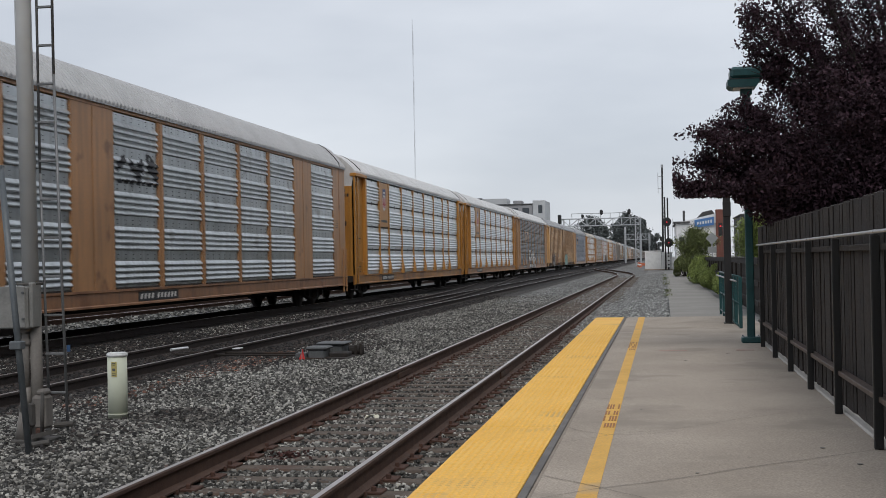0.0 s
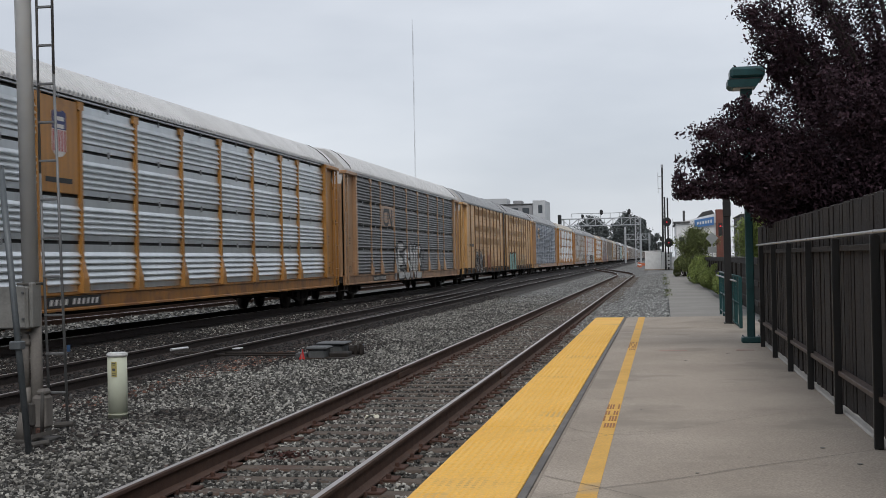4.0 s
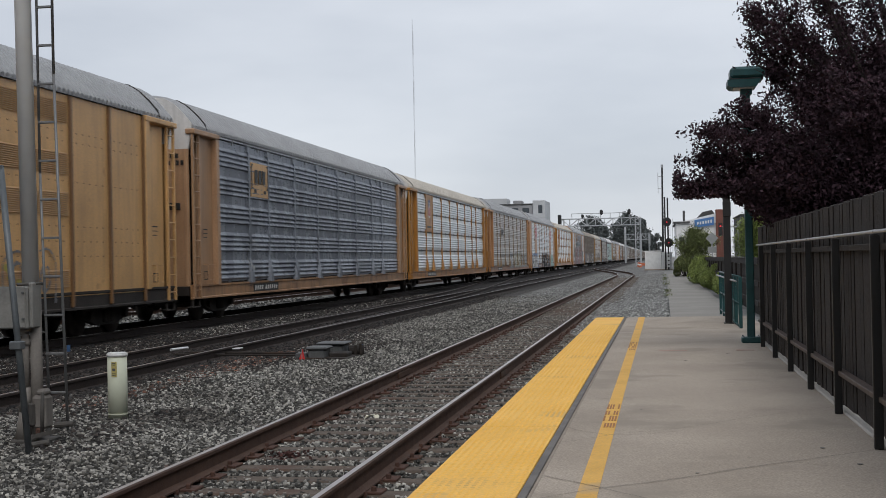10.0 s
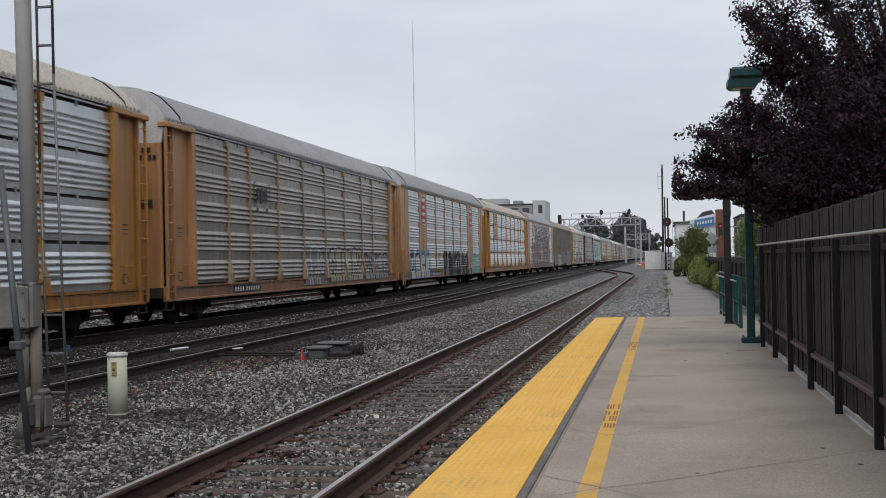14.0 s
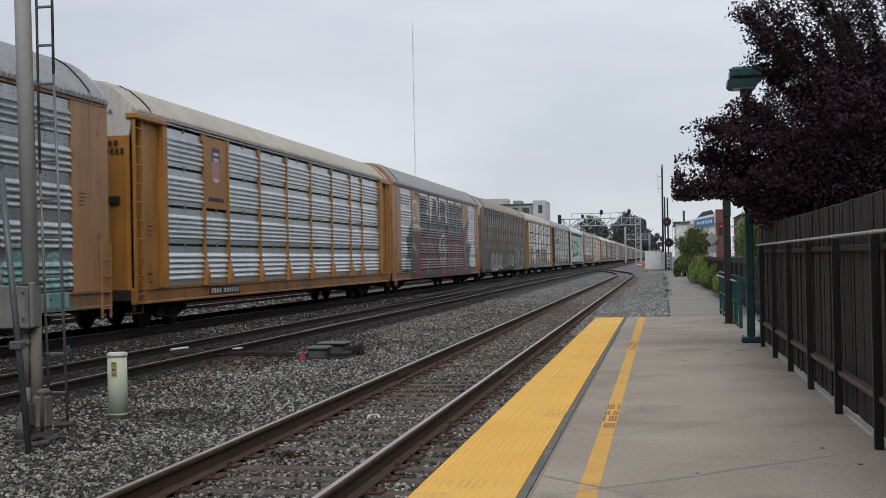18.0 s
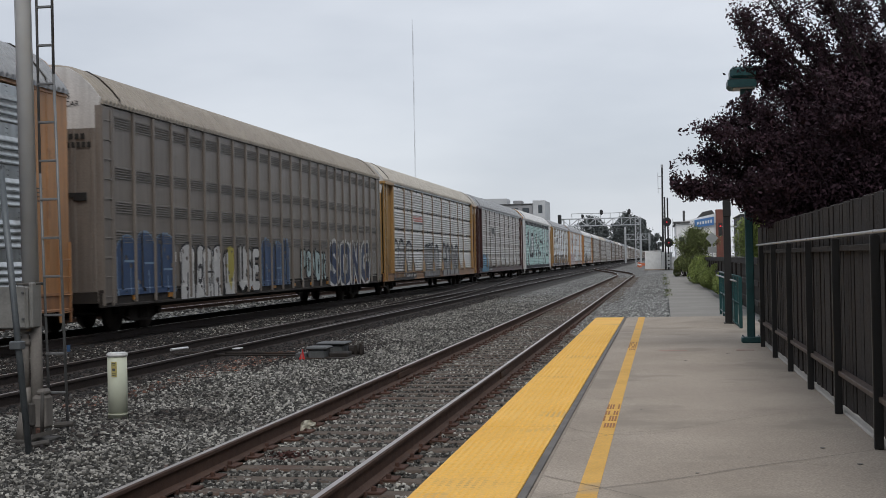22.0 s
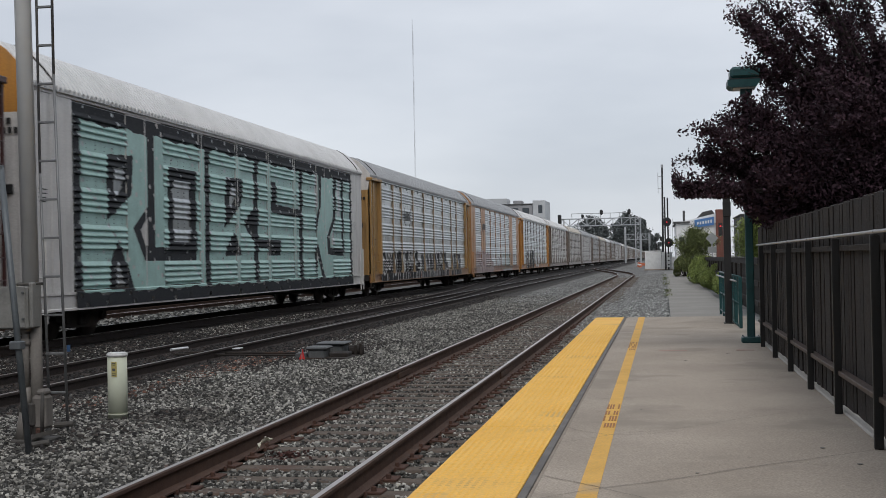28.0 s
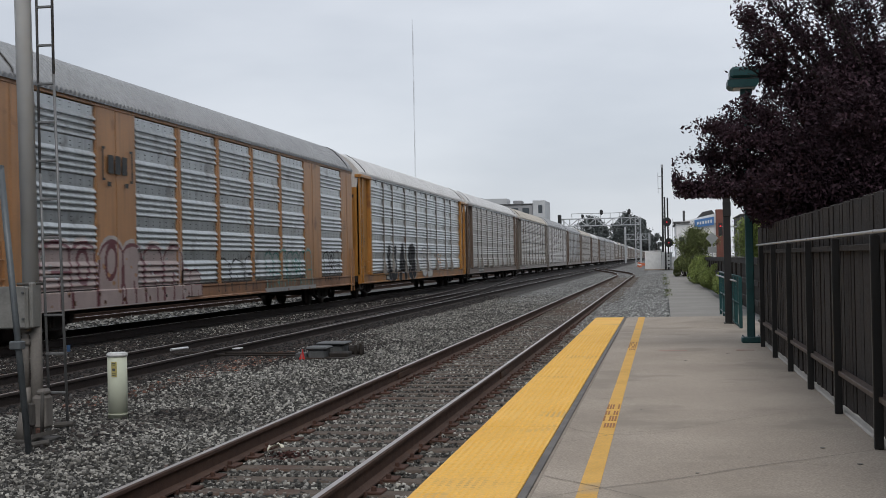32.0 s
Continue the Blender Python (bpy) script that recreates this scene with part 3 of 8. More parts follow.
signal_mast()
bpole = thing("guy_post", "thin bluish grey steel post leaning beside the mast", "post", at=(-5.88, 11.12, -0.16))
part("channel", Geo().tube((0, 0, 0.0), (-0.24, 0, 2.7), 0.032, 10), M_POSTBLUE, bpole, smooth=True)
part("tip", Geo().cbox(-0.265, -0.215, -0.03, 0.03, 2.68, 2.72, 0.006), M_POSTBLUE, bpole)
part("strap", Geo().cbox(-0.16, -0.04, -0.05, 0.05, 0.98, 1.06, 0.01), M_POSTBLUE, bpole)

mk = thing("cable_marker", "pale green plastic cable marker post with a white cap", "marker post", at=(-6.21, 13.85, -0.17))
part("tube", Geo().tube((0, 0, 0), (0, 0, 0.72), 0.112, 24), M_MARKER, mk, smooth=True)
part("cap", Geo().tube((0, 0, 0.715), (0, 0, 0.75), 0.119, 24).tube((0, 0, 0.75), (0, 0, 0.762), 0.119, 24, 0.1), M_CAP, mk, smooth=True)
st = part("sticker", Geo().box(-0.02, 0.04, -0.118, -0.1, 0.49, 0.66), M_YLABEL, mk, "yellow warning sticker")
for z in (0.645, 0.625, 0.525, 0.505):
    part("print_bar", Geo().box(-0.015, 0.03, -0.1205, -0.118, z - 0.004, z + 0.004), M_MACHINE, st)
part("print_mark", Geo().tube((0.008, -0.1185, 0.57), (0.008, -0.121, 0.57), 0.022, 4), M_MACHINE, st)
part("seam", Geo().tube((0, 0, 0.05), (0, 0, 0.062), 0.115, 24), M_MARKER, mk)

# switch machine and rods on the middle track
sm = thing("switch_machine", "grey cast iron powered switch machine on the ballast", "switch machine", at=(-6.2, 22.6, -0.19))
part("motor_case", Geo().cbox(-0.16, 0.16, -0.2, 0.2, 0.02, 0.2, 0.03), M_MACHINE, sm)
part("motor_lid", Geo().cbox(-0.2, 0.2, -0.24, 0.24, 0.19, 0.245, 0.025), M_MACHINE, sm)
part("gear_case", Geo().cbox(-0.1, 0.36, 0.35, 0.85, 0.02, 0.24, 0.03), M_MACHINE, sm)
part("gear_lid", Geo().cbox(-0.15, 0.4, 0.3, 0.9, 0.24, 0.285, 0.03), M_MACHINE, sm)
part("bed_plate", Geo().cbox(-0.25, 0.62, -0.25, 0.95, 0.0, 0.05, 0.01), M_UNDER, sm)
part("side_case", Geo().cbox(0.2, 0.55, -0.1, 0.3, 0.03, 0.13, 0.02), M_UNDER, sm)
part("terminal_box", Geo().cbox(-0.42, -0.2, -0.15, 0.1, 0.03, 0.13, 0.02), M_MACHINE, sm)
part("crank", Geo().tube((0.42, 0.6, 0.12), (0.6, 0.9, 0.24), 0.03, 8), M_UNDER, sm)
part("motor_drum", Geo().tube((0.42, 0.55, 0.13), (0.68, 0.65, 0.13), 0.09, 10), M_UNDER, sm)
for x in (0.46, 0.56, 0.66):
    part("lug", Geo().cbox(x - 0.025, x + 0.025, 0.5, 0.56, 0.04, 0.2 + 0.25 * (x - 0.46), 0.008), M_UNDER, sm)
for y in (0.1, 0.6):
    part("throw_rod", Geo().tube((-0.2, y, 0.07), (-2.9, y + 0.2, 0.09), 0.02, 8), M_UNDER, sm)
M_BRIGHT = mat("bare_bright_steel", (0.7, 0.7, 0.7), (0.8, 0.8, 0.8), 0.35, metal=0.6, scale=5, fine=40)
sw = thing("switch_timbers", "dark creosoted long timbers under the switch", "sleeper", at=(-8.3, 22.4, -0.2))
for k in range(3):
    part("timber", Geo().cbox(-2.2, 2.3, k * 0.62 - 0.12, k * 0.62 + 0.12, -0.05, 0.015, 0.012), M_UNDER, sw)
part("point_rail", Geo().tube((-0.98, 0.75, 0.17), (-0.84, 1.25, 0.17), 0.03, 10), M_BRIGHT, sw, "bright steel switch point")
part("point_rail", Geo().cbox(0.1, 0.24, 1.15, 1.42, 0.14, 0.165, 0.01), M_BRIGHT, sw, "bright steel switch point")

red_flag = thing("red_marker_flag", "small red plastic marker flag stuck in the ballast", "flag", at=(-6.43, 22.25, -0.17))
part("stake", Geo().tube((0, 0, 0), (0, 0, 0.2), 0.006, 6), M_GALV, red_flag)
part("flag", Geo().add([(-0.06, 0, 0.0), (0.06, 0, 0.0), (0.01, 0.02, 0.2), (-0.06, 0.006, 0.0), (0.06, 0.006, 0.0), (0.01, 0.026, 0.2)],
                       [(0, 1, 2), (3, 5, 4), (0, 3, 4, 1), (1, 4, 5, 2), (2, 5, 3, 0)]), M_REDFLAG, red_flag)
blue_flag = thing("blue_marker_flag", "small fluttering blue plastic marker flag on a wire", "flag", at=(-5.42, 23.0, -0.17))
part("wire", Geo().tube((0.03, 0.008, -0.02), (0.03, 0.008, 0.19), 0.005, 6), M_GALV, blue_flag)
part("flag", Geo().add([(-0.1, 0, 0.0), (-0.02, -0.03, 0.02), (0.07, 0.0, 0.03), (0.03, 0.01, 0.17), (-0.1, 0.006, 0.0), (-0.02, -0.024, 0.02), (0.07, 0.006, 0.03), (0.03, 0.016, 0.17)],
                       [(0, 1, 3), (1, 2, 3), (4, 7, 5), (5, 7, 6), (0, 4, 5, 1), (1, 5, 6, 2), (2, 6, 7, 3), (3, 7, 4, 0)]), M_BLUEFLAG, blue_flag)

small_flag = thing("blue_marker_flag", "small blue plastic marker flag beside the middle track", "flag", at=(-10.80, 21.90, -0.09))
part("wire", Geo().tube((0, 0, 0), (0, 0, 0.25), 0.005, 6), M_GALV, small_flag)
part("flag", Geo().cbox(0, 0.07, -0.004, 0.004, 0.13, 0.25, 0.002), M_DULLBLUE, small_flag)

# wrapper that the wind carries along the siding
# a crumpled sheet
random.seed(9)
gw = Geo()
for j in range(5):
    for i in range(7):
        gw.v.append(((i - 3) * 0.035 + random.uniform(-0.01, 0.01), (j - 2) * 0.03 + random.uniform(-0.01, 0.01), 0.01 + random.uniform(0, 0.045) + 0.05 * math.cos((i - 3) / 3 * 1.4)))
for j in range(4):
    for i in range(6):
        gw.f.append((j * 7 + i, j * 7 + i + 1, j * 7 + i + 8, j * 7 + i + 7))
top_n = len(gw.v)
gw.v += [(x, y, z - 0.006) for x, y, z in gw.v]
gw.f += [tuple(i + top_n for i in f[::-1]) for f in list(gw.f)]
gw.v = [(a * 0.75, b * 0.75, c * 0.9) for a, b, c in gw.v]
wrapper = tagged(part("paper_wrapper", gw, M_PAPER, at=(-3.1, 13.4, -0.1)), "crumpled cream paper wrapper lying between the siding rails", "litter")

# Out of view; added so the car sheets reflect something dark.
tagged(part("wall_east", Geo().cbox(9, 9.6, -200, 98, 0, 9.5, 0.05), M_WALLPLAIN), "unseen plain wall added to darken reflections in the car sheets", "wall", kind="structure")


# ---------------------------------------------------------------- the train
SPEED = 14.62
DZ = -0.1          # car heights below are over the siding's rails; the main rails lie higher


def paint(name, c, dirt=0.35, stain=None, at=0.6):
    d = tuple(a * 0.8 for a in c)
    return mat(name, c, d, 0.43, scale=0.7, fine=30, bump=0.02, streak=dirt, stain=stain, stain_at=at, fine_amt=0.15)


def sheet_metal(name, c, metal=0.75, rough=0.38, dirt=0.3, stain=None):
    d = tuple(a * 0.88 for a in c)
    return mat(name, c, d, rough, metal=metal, scale=0.9, fine=3, bump=0.0, streak=dirt, stain=stain, stain_at=0.6, fine_amt=0.06)


RUST = (0.16, 0.07, 0.035)
P_YELLOW = paint("yellow_car_paint", (0.49, 0.22, 0.04), 0.22, RUST, 0.66)
P_DEEP = paint("deep_yellow_car_paint", (0.47, 0.215, 0.045), 0.38, RUST, 0.62)
P_TAN = paint("faded_tan_car_paint", (0.46, 0.275, 0.155), 0.25, RUST, 0.64)
P_ORANGE = paint("faded_orange_car_paint", (0.49, 0.25, 0.108), 0.4, RUST, 0.6)
P_SAND = paint("sandy_yellow_car_paint", (0.68, 0.4, 0.165), 0.24, RUST, 0.66)
P_BUFF = paint("dusty_buff_car_paint", (0.4, 0.235, 0.085), 0.4, RUST, 0.6)
P_UMBER = paint("weathered_umber_car_paint", (0.17, 0.12, 0.09), 0.4, RUST, 0.6)
P_POSTTAN = paint("faded_tan_post_paint", (0.36, 0.255, 0.155), 0.4, RUST, 0.6)
P_POSTGREY = paint("grimy_grey_post_paint", (0.26, 0.235, 0.21), 0.4, RUST, 0.62)
P_BROWN = paint("grey_brown_car_paint", (0.215, 0.185, 0.16), 0.4)
P_MAROON = paint("dark_maroon_car_paint", (0.06, 0.02, 0.018), 0.4)
P_WHITE = paint("white_car_paint", (0.68, 0.66, 0.64), 0.25)
G_BRIGHT = sheet_metal("bright_galvanised_sheet", (0.76, 0.79, 0.8), 0.9, 0.36, 0.12)
G_MID = sheet_metal("dull_galvanised_sheet", (0.56, 0.585, 0.59), 0.8, 0.3, 0.34, (0.2, 0.19, 0.18))
G_WARM = sheet_metal("pale_warm_galvanised_sheet", (0.6, 0.58, 0.555), 0.75, 0.32, 0.36)
G_DULL = sheet_metal("weathered_grey_sheet", (0.33, 0.325, 0.315), 0.6, 0.4, 0.4)
G_DARK = sheet_metal("dirty_dark_galvanised_sheet", (0.2, 0.2, 0.2), 0.35, 0.55, 0.4)
G_BROWN = sheet_metal("grimy_brown_galvanised_sheet", (0.4, 0.365, 0.33), 0.65, 0.36, 0.42)
G_BLUE = sheet_metal("faded_blue_grey_sheet", (0.3, 0.325, 0.37), 0.45, 0.45, 0.4)
R_WHITE = sheet_metal("pale_grey_roof_sheet", (0.66, 0.66, 0.66), 0.1, 0.55, 0.06)
R_SILVER = sheet_metal("silver_roof_sheet", (0.5, 0.5, 0.505), 0.15, 0.55, 0.12)
R_GREY = sheet_metal("grey_roof_sheet", (0.36, 0.37, 0.385), 0.2, 0.55, 0.2)
R_CREAM = sheet_metal("cream_roof_sheet", (0.55, 0.51, 0.45), 0.1, 0.6, 0.2)
R_BROWN = sheet_metal("brown_grey_roof_sheet", (0.38, 0.34, 0.29), 0.1, 0.65, 0.25)
P_PLATE = mat("black_number_plate", (0.012, 0.012, 0.012), (0.02, 0.02, 0.02), 0.5, scale=5, fine=40, bump=0)
P_BLUE = mat("badge_blue", (0.02, 0.03, 0.12), (0.03, 0.04, 0.15), 0.5, scale=5, fine=40, bump=0)
P_RED = mat("badge_red", (0.35, 0.02, 0.03), (0.42, 0.035, 0.045), 0.5, scale=5, fine=40, bump=0)
P_BADGEWHITE = mat("badge_white", (0.6, 0.58, 0.55), (0.68, 0.66, 0.63), 0.6, scale=5, fine=40, bump=0)

GRIMY = {p.name: paint("grimy_" + p.name, tuple(a * 0.72 + b * 0.22 for a, b in zip(c, RUST)), 0.6, RUST, 0.52) for p, c in (
    (P_ORANGE, (0.44, 0.22, 0.11)), (P_SAND, (0.48, 0.275, 0.12)), (P_TAN, (0.5, 0.275, 0.13)), (P_BUFF, (0.42, 0.22, 0.09)), (P_DEEP, (0.5, 0.215, 0.035)), (P_YELLOW, (0.52, 0.225, 0.035)))}

CACHE = {}


def cached(key, build, material, smooth=False, name=None):
    k = (key, material.name)
    if k not in CACHE:
        CACHE[k] = build().mesh(name or key[0], material, smooth)
    return CACHE[k]


def rib_profile(z0, z1, ribs, low=0.1, high=0.13, depth=0.05):
    """Heights and depths of a corrugated sheet: ribs between two flat margins."""
    out = [(z0, 0.0)]
    step = (z1 - z0 - low - high) / ribs
    z = z0 + low
    for _ in range(ribs):
        out += [(z, 0.0), (z + step * 0.16, depth), (z + step * 0.32, depth), (z + step * 0.6, depth * 0.5), (z + step * 0.92, 0.0)]
        z += step
    return out + [(z1, 0.0)]


FACE = 1.47          # where the side sheets stand, from the car's middle


def panel_geo(w, prof):
    g = Geo()
    for z, d in prof:
        g.v += [(FACE + d, 0, z + DZ), (FACE + d, w, z + DZ)]
    n = len(prof)
    g.f += [(2 * i, 2 * i + 1, 2 * i + 3, 2 * i + 2) for i in range(n - 1)]
    k = len(g.v)
    z0, z1 = prof[0][0] + DZ, prof[-1][0] + DZ
    g.v += [(FACE - 0.03, 0, z0), (FACE - 0.03, w, z0), (FACE - 0.03, 0, z1), (FACE - 0.03, w, z1)]
    g.f += [(k, 0, 1, k + 1), (2 * n - 2, k + 2, k + 3, 2 * n - 1), (k + 1, k, k + 2, k + 3)]
    return g


def roof_geo(y0, y1, arch=1.0, ripple=0.042, pitch=0.2):
    """An arched roof of crimped sheet."""
    half = [(1.56, 5.06), (1.56, 5.14), (1.5, 5.25), (1.3, 5.52), (1.05, 5.8), (0.8, 5.97), (0.5, 6.03), (0.0, 6.06)]
    half = [(x, z if z < 5.14 else 5.14 + (z - 5.14) * arch) for x, z in half]
    line = half + [(-x, z) for x, z in half[-2::-1]]
    g = Geo()
    m = len(line)
    steps = [(y0, 0)]
    y = y0 + 0.08
    while y < y1 - 0.15:
        steps += [(y, 0), (y + 0.015, 1), (y + 0.075, 1), (y + 0.09, 0)]
        y += pitch
    steps.append((y1, 0))
    n = len(steps) - 1
    for y, up in steps:
        k = ripple * up
        for x, z in line:
            s = 1 if z > 5.1 else 0.0
            nx_, nz_ = x / 1.6, (z - 4.9)
            L = math.hypot(nx_, nz_) or 1
            g.v.append((x + s * k * nx_ / L, y, z + DZ + s * k * nz_ / L))
    for j in range(n):
        g.f += [(j * m + i, j * m + i + 1, (j + 1) * m + i + 1, (j + 1) * m + i) for i in range(m - 1)]
    for j in (0, n):
        g.f.append(tuple(j * m + i for i in range(m)))
    return g


def bogie(car, y):
    """A two-axle bogie under a car."""
    bg = part("bogie", cached(("bolster",), lambda: Geo().cbox(-0.95, 0.95, -0.2, 0.2, 0.45, 0.68, 0.04), M_UNDER), None, car, at=(0, y, 0))

    def frame_side():
        g = Geo()
        g.prism([(-1.2, 0.4), (-1.2, 0.58), (-0.55, 0.72), (0.55, 0.72), (1.2, 0.58), (1.2, 0.4), (0.95, 0.34), (0.5, 0.22), (-0.5, 0.22), (-0.95, 0.34)], 0, -0.07, 0.07)
        for s in (-0.16, 0, 0.16):
            g.tube((0.09, s, 0.28), (0.09, s, 0.52), 0.06, 8)
        for s in (-0.88, 0.88):
            g.tube((0.0, s, 0.43), (0.16, s, 0.43), 0.09, 10)
        return g
    for s in (-1.0, 1.0):
        part("side_frame", cached(("side_frame",), frame_side, M_UNDER), None, bg, at=(s, 0, 0))

    def axle():
        g = Geo().tube((-0.95, 0, 0), (0.95, 0, 0), 0.07, 8)
        for s in (-HALF, HALF):
            g.tube((s - 0.065, 0, 0), (s + 0.065, 0, 0), 0.42, 20)
            g.tube((s + (0.065 if s < 0 else -0.065), 0, 0), (s + (0.09 if s < 0 else -0.09), 0, 0), 0.445, 20)
        return g
    for s in (-0.88, 0.88):
        part("wheelset", cached(("wheelset",), axle, M_WHEEL, True), None, bg, at=(0, s, 0.42))
    return bg


def ladder_geo():
    g = Geo()
    for s in (0.0, 0.42):
        g.box(1.5, 1.56, s, s + 0.06, 0.75 + DZ, 4.98 + DZ)
    z = 0.95
    while z < 4.9:
        g.tube((1.55, 0.05, z + DZ), (1.55, 0.44, z + DZ), 0.013, 5)
        z += 0.42
    return g


def hoop_geo(arch):
    """A thin dark hoop over the roof near its end."""
    half = [(1.575, 5.1), (1.53, 5.27), (1.33, 5.54), (1.07, 5.82), (0.81, 6.0), (0.5, 6.06), (0.0, 6.09)]
    half = [(x, (z if z < 5.14 else 5.14 + (z - 5.14) * arch) + DZ + 0.015) for x, z in half]
    line = half + [(-x, z) for x, z in half[-2::-1]]
    g = Geo()
    for a, b in line:
        n = math.hypot(a, b - 4.4)
        u, w = a / n * 0.015, (b - 4.4) / n * 0.015
        g.v += [(a - u, -0.015, b - w), (a + u, -0.015, b + w), (a + u, 0.015, b + w), (a - u, 0.015, b - w)]
    for k in range(len(line) - 1):
        g.f += [(4 * k + i, 4 * k + (i + 1) % 4, 4 * k + 4 + (i + 1) % 4, 4 * k + 4 + i) for i in range(4)]
    e = 4 * (len(line) - 1)
    g.f += [(3, 2, 1, 0), (e, e + 1, e + 2, e + 3)]
    return g


def end_door_geo(top, arch=1.0):
    """The end wall of a rack, its upper part shaped to the roof's arch."""
    if top:
        half = [(1.42, 4.55), (1.52, 5.2), (1.3, 5.52), (1.05, 5.8), (0.8, 5.97), (0.0, 6.07)]
        half = [(x, (z if z < 5.14 else 5.14 + (z - 5.14) * arch) + DZ) for x, z in half]
        return Geo().prism(half + [(-x, z) for x, z in half[-2::-1]], 1, -0.03, 0.03)
    out = [(-1.42, -0.03), (1.42, -0.03)]
    for x in (1.4, 0.95, 0.5, -0.5, -0.95):
        out += [(x, 0.03), (x - 0.03, 0.06), (x - 0.09, 0.06), (x - 0.12, 0.03)]
    out += [(-1.42, 0.03)]
    front = [(x, -y) for x, y in out[2:-1]][::-1]
    return Geo().prism([(-1.42, 0.0)] + front + [(1.42, 0.0)] + out[2:-1], 2, 1.05 + DZ, 4.55 + DZ)


def letter_mesh(text, size, material):
    """Writing as a flat mesh with the built-in font, facing -y."""
    key = ("writing", text, size, material.name)
    if key not in CACHE:
        cu = bpy.data.curves.new("writing", "FONT")
        cu.body, cu.size, cu.extrude, cu.align_x = text, size, 0.003, "CENTER"
        tmp = bpy.data.objects.new("writing", cu)
        scene.collection.objects.link(tmp)
        bpy.context.view_layer.update()
        me = bpy.data.meshes.new_from_object(tmp.evaluated_get(bpy.context.evaluated_depsgraph_get()))
        bpy.data.objects.remove(tmp)
        me.materials.clear()
        me.materials.append(material)
        CACHE[key] = me
    return CACHE[key]


def end_bars():
    """Reporting marks on an end wall as plain bars."""
    g = Geo()
    for k in range(4):
        g.box(0.68 + 0.13 * k, 0.77 + 0.13 * k, -0.004, 0.0, 4.22, 4.34)
    for k in range(6):
        g.box(0.62 + 0.12 * k, 0.7 + 0.12 * k, -0.004, 0.0, 4.04, 4.16)
    return g


def chassis(car, y0, y1, sill, door, roof, door_top, arch=0.87, bogies=None):
    """Sill, deck, roof, end walls, bogies, couplers and far side, common to all the rack cars."""
    L = y1 - y0
    part("deck", cached(("deck", L), lambda: Geo().cbox(-1.4, 1.4, 0.05, L - 0.05, 0.8 + DZ, 1.04 + DZ, 0.01).cbox(-0.35, 0.35, 0.3, L - 0.3, 0.55 + DZ, 0.85 + DZ, 0.02), M_UNDER), None, car, at=(0, y0, 0))
    for s in (1, -1):
        part("side_sill", cached(("side_sill", L, s), lambda: Geo().prism([(1.44 * s, 0.72 + DZ), (1.53 * s, 0.72 + DZ), (1.53 * s, 0.76 + DZ), (1.5 * s, 0.78 + DZ), (1.5 * s, 1.02 + DZ), (1.53 * s, 1.04 + DZ), (1.53 * s, 1.09 + DZ), (1.44 * s, 1.09 + DZ)], 1, 0, L), sill), None, car, at=(0, y0, 0))
    part("roof", cached(("roof", round(L, 2), arch), lambda: roof_geo(0.1, L - 0.1, arch), roof, False), None, car, at=(0, y0, 0))
    part("far_side", cached(("far_side", round(L, 2)), lambda: Geo().box(-1.5, -1.44, 0.1, L - 0.1, 1.05 + DZ, 5.07 + DZ), G_MID), None, car, at=(0, y0, 0))
    for y in (y0 + 0.09, y1 - 0.09):
        part("end_wall", cached(("end_wall",), lambda: end_door_geo(False), door), None, car, at=(0, y, 0))
        part("end_gable", cached(("end_gable", arch), lambda: end_door_geo(True, arch), door_top), None, car, at=(0, y, 0))
    part("end_marking", cached(("end_marking",), end_bars, P_PLATE), None, car, at=(0, y0 + 0.03, 0))
    part("door_slot", cached(("door_slot",), lambda: Geo().cbox(0.55, 1.2, -0.035, 0.0, 2.98, 3.08, 0.01).cbox(0.9, 1.2, -0.035, 0.0, 2.9, 3.0, 0.01), M_BLACK), None, car, at=(0, y0 + 0.03, 0))
    for y in (y0 + 1.0, y1 - 1.0):
        part("roof_hoop", cached(("roof_hoop", arch), lambda: hoop_geo(arch), M_UNDER), None, car, at=(0, y, 0))
    for yb in (bogies or (y0 + 3.1, y1 - 3.1)):
        bogie(car, yb)
    for y, s in ((y0, -1), (y1, 1)):
        part("coupler", cached(("coupler", s), lambda: Geo().cbox(-0.12, 0.12, min(0, s * 0.62), max(0, s * 0.62), 0.62 + 0.1, 0.86 + 0.1, 0.03).cbox(-0.35, 0.35, -0.15, 0.15, 0.5, 0.95, 0.03), M_UNDER), None, car, at=(0, y, 0))
    for y in (y0 + 2.0, y1 - 2.4, (y0 + y1) / 2):
        part("brake_gear", cached(("brake_gear",), lambda: Geo().cbox(-0.6, 0.9, 0, 0.5, 0.5 + DZ + 0.1, 0.8 + DZ, 0.03).tube((0.4, 0.6, 0.62), (0.4, 1.4, 0.62), 0.14, 10), M_UNDER), None, car, at=(0, y, 0))
    w = part("gable_writing", letter_mesh("EXCESS\nHEIGHT CAR", 0.17, P_PLATE), None, car, at=Matrix.Translation((0.55, y0 + 0.052, 5.2 + DZ)) @ pose(0, 0, 0, 90, 0, 0))
    return w


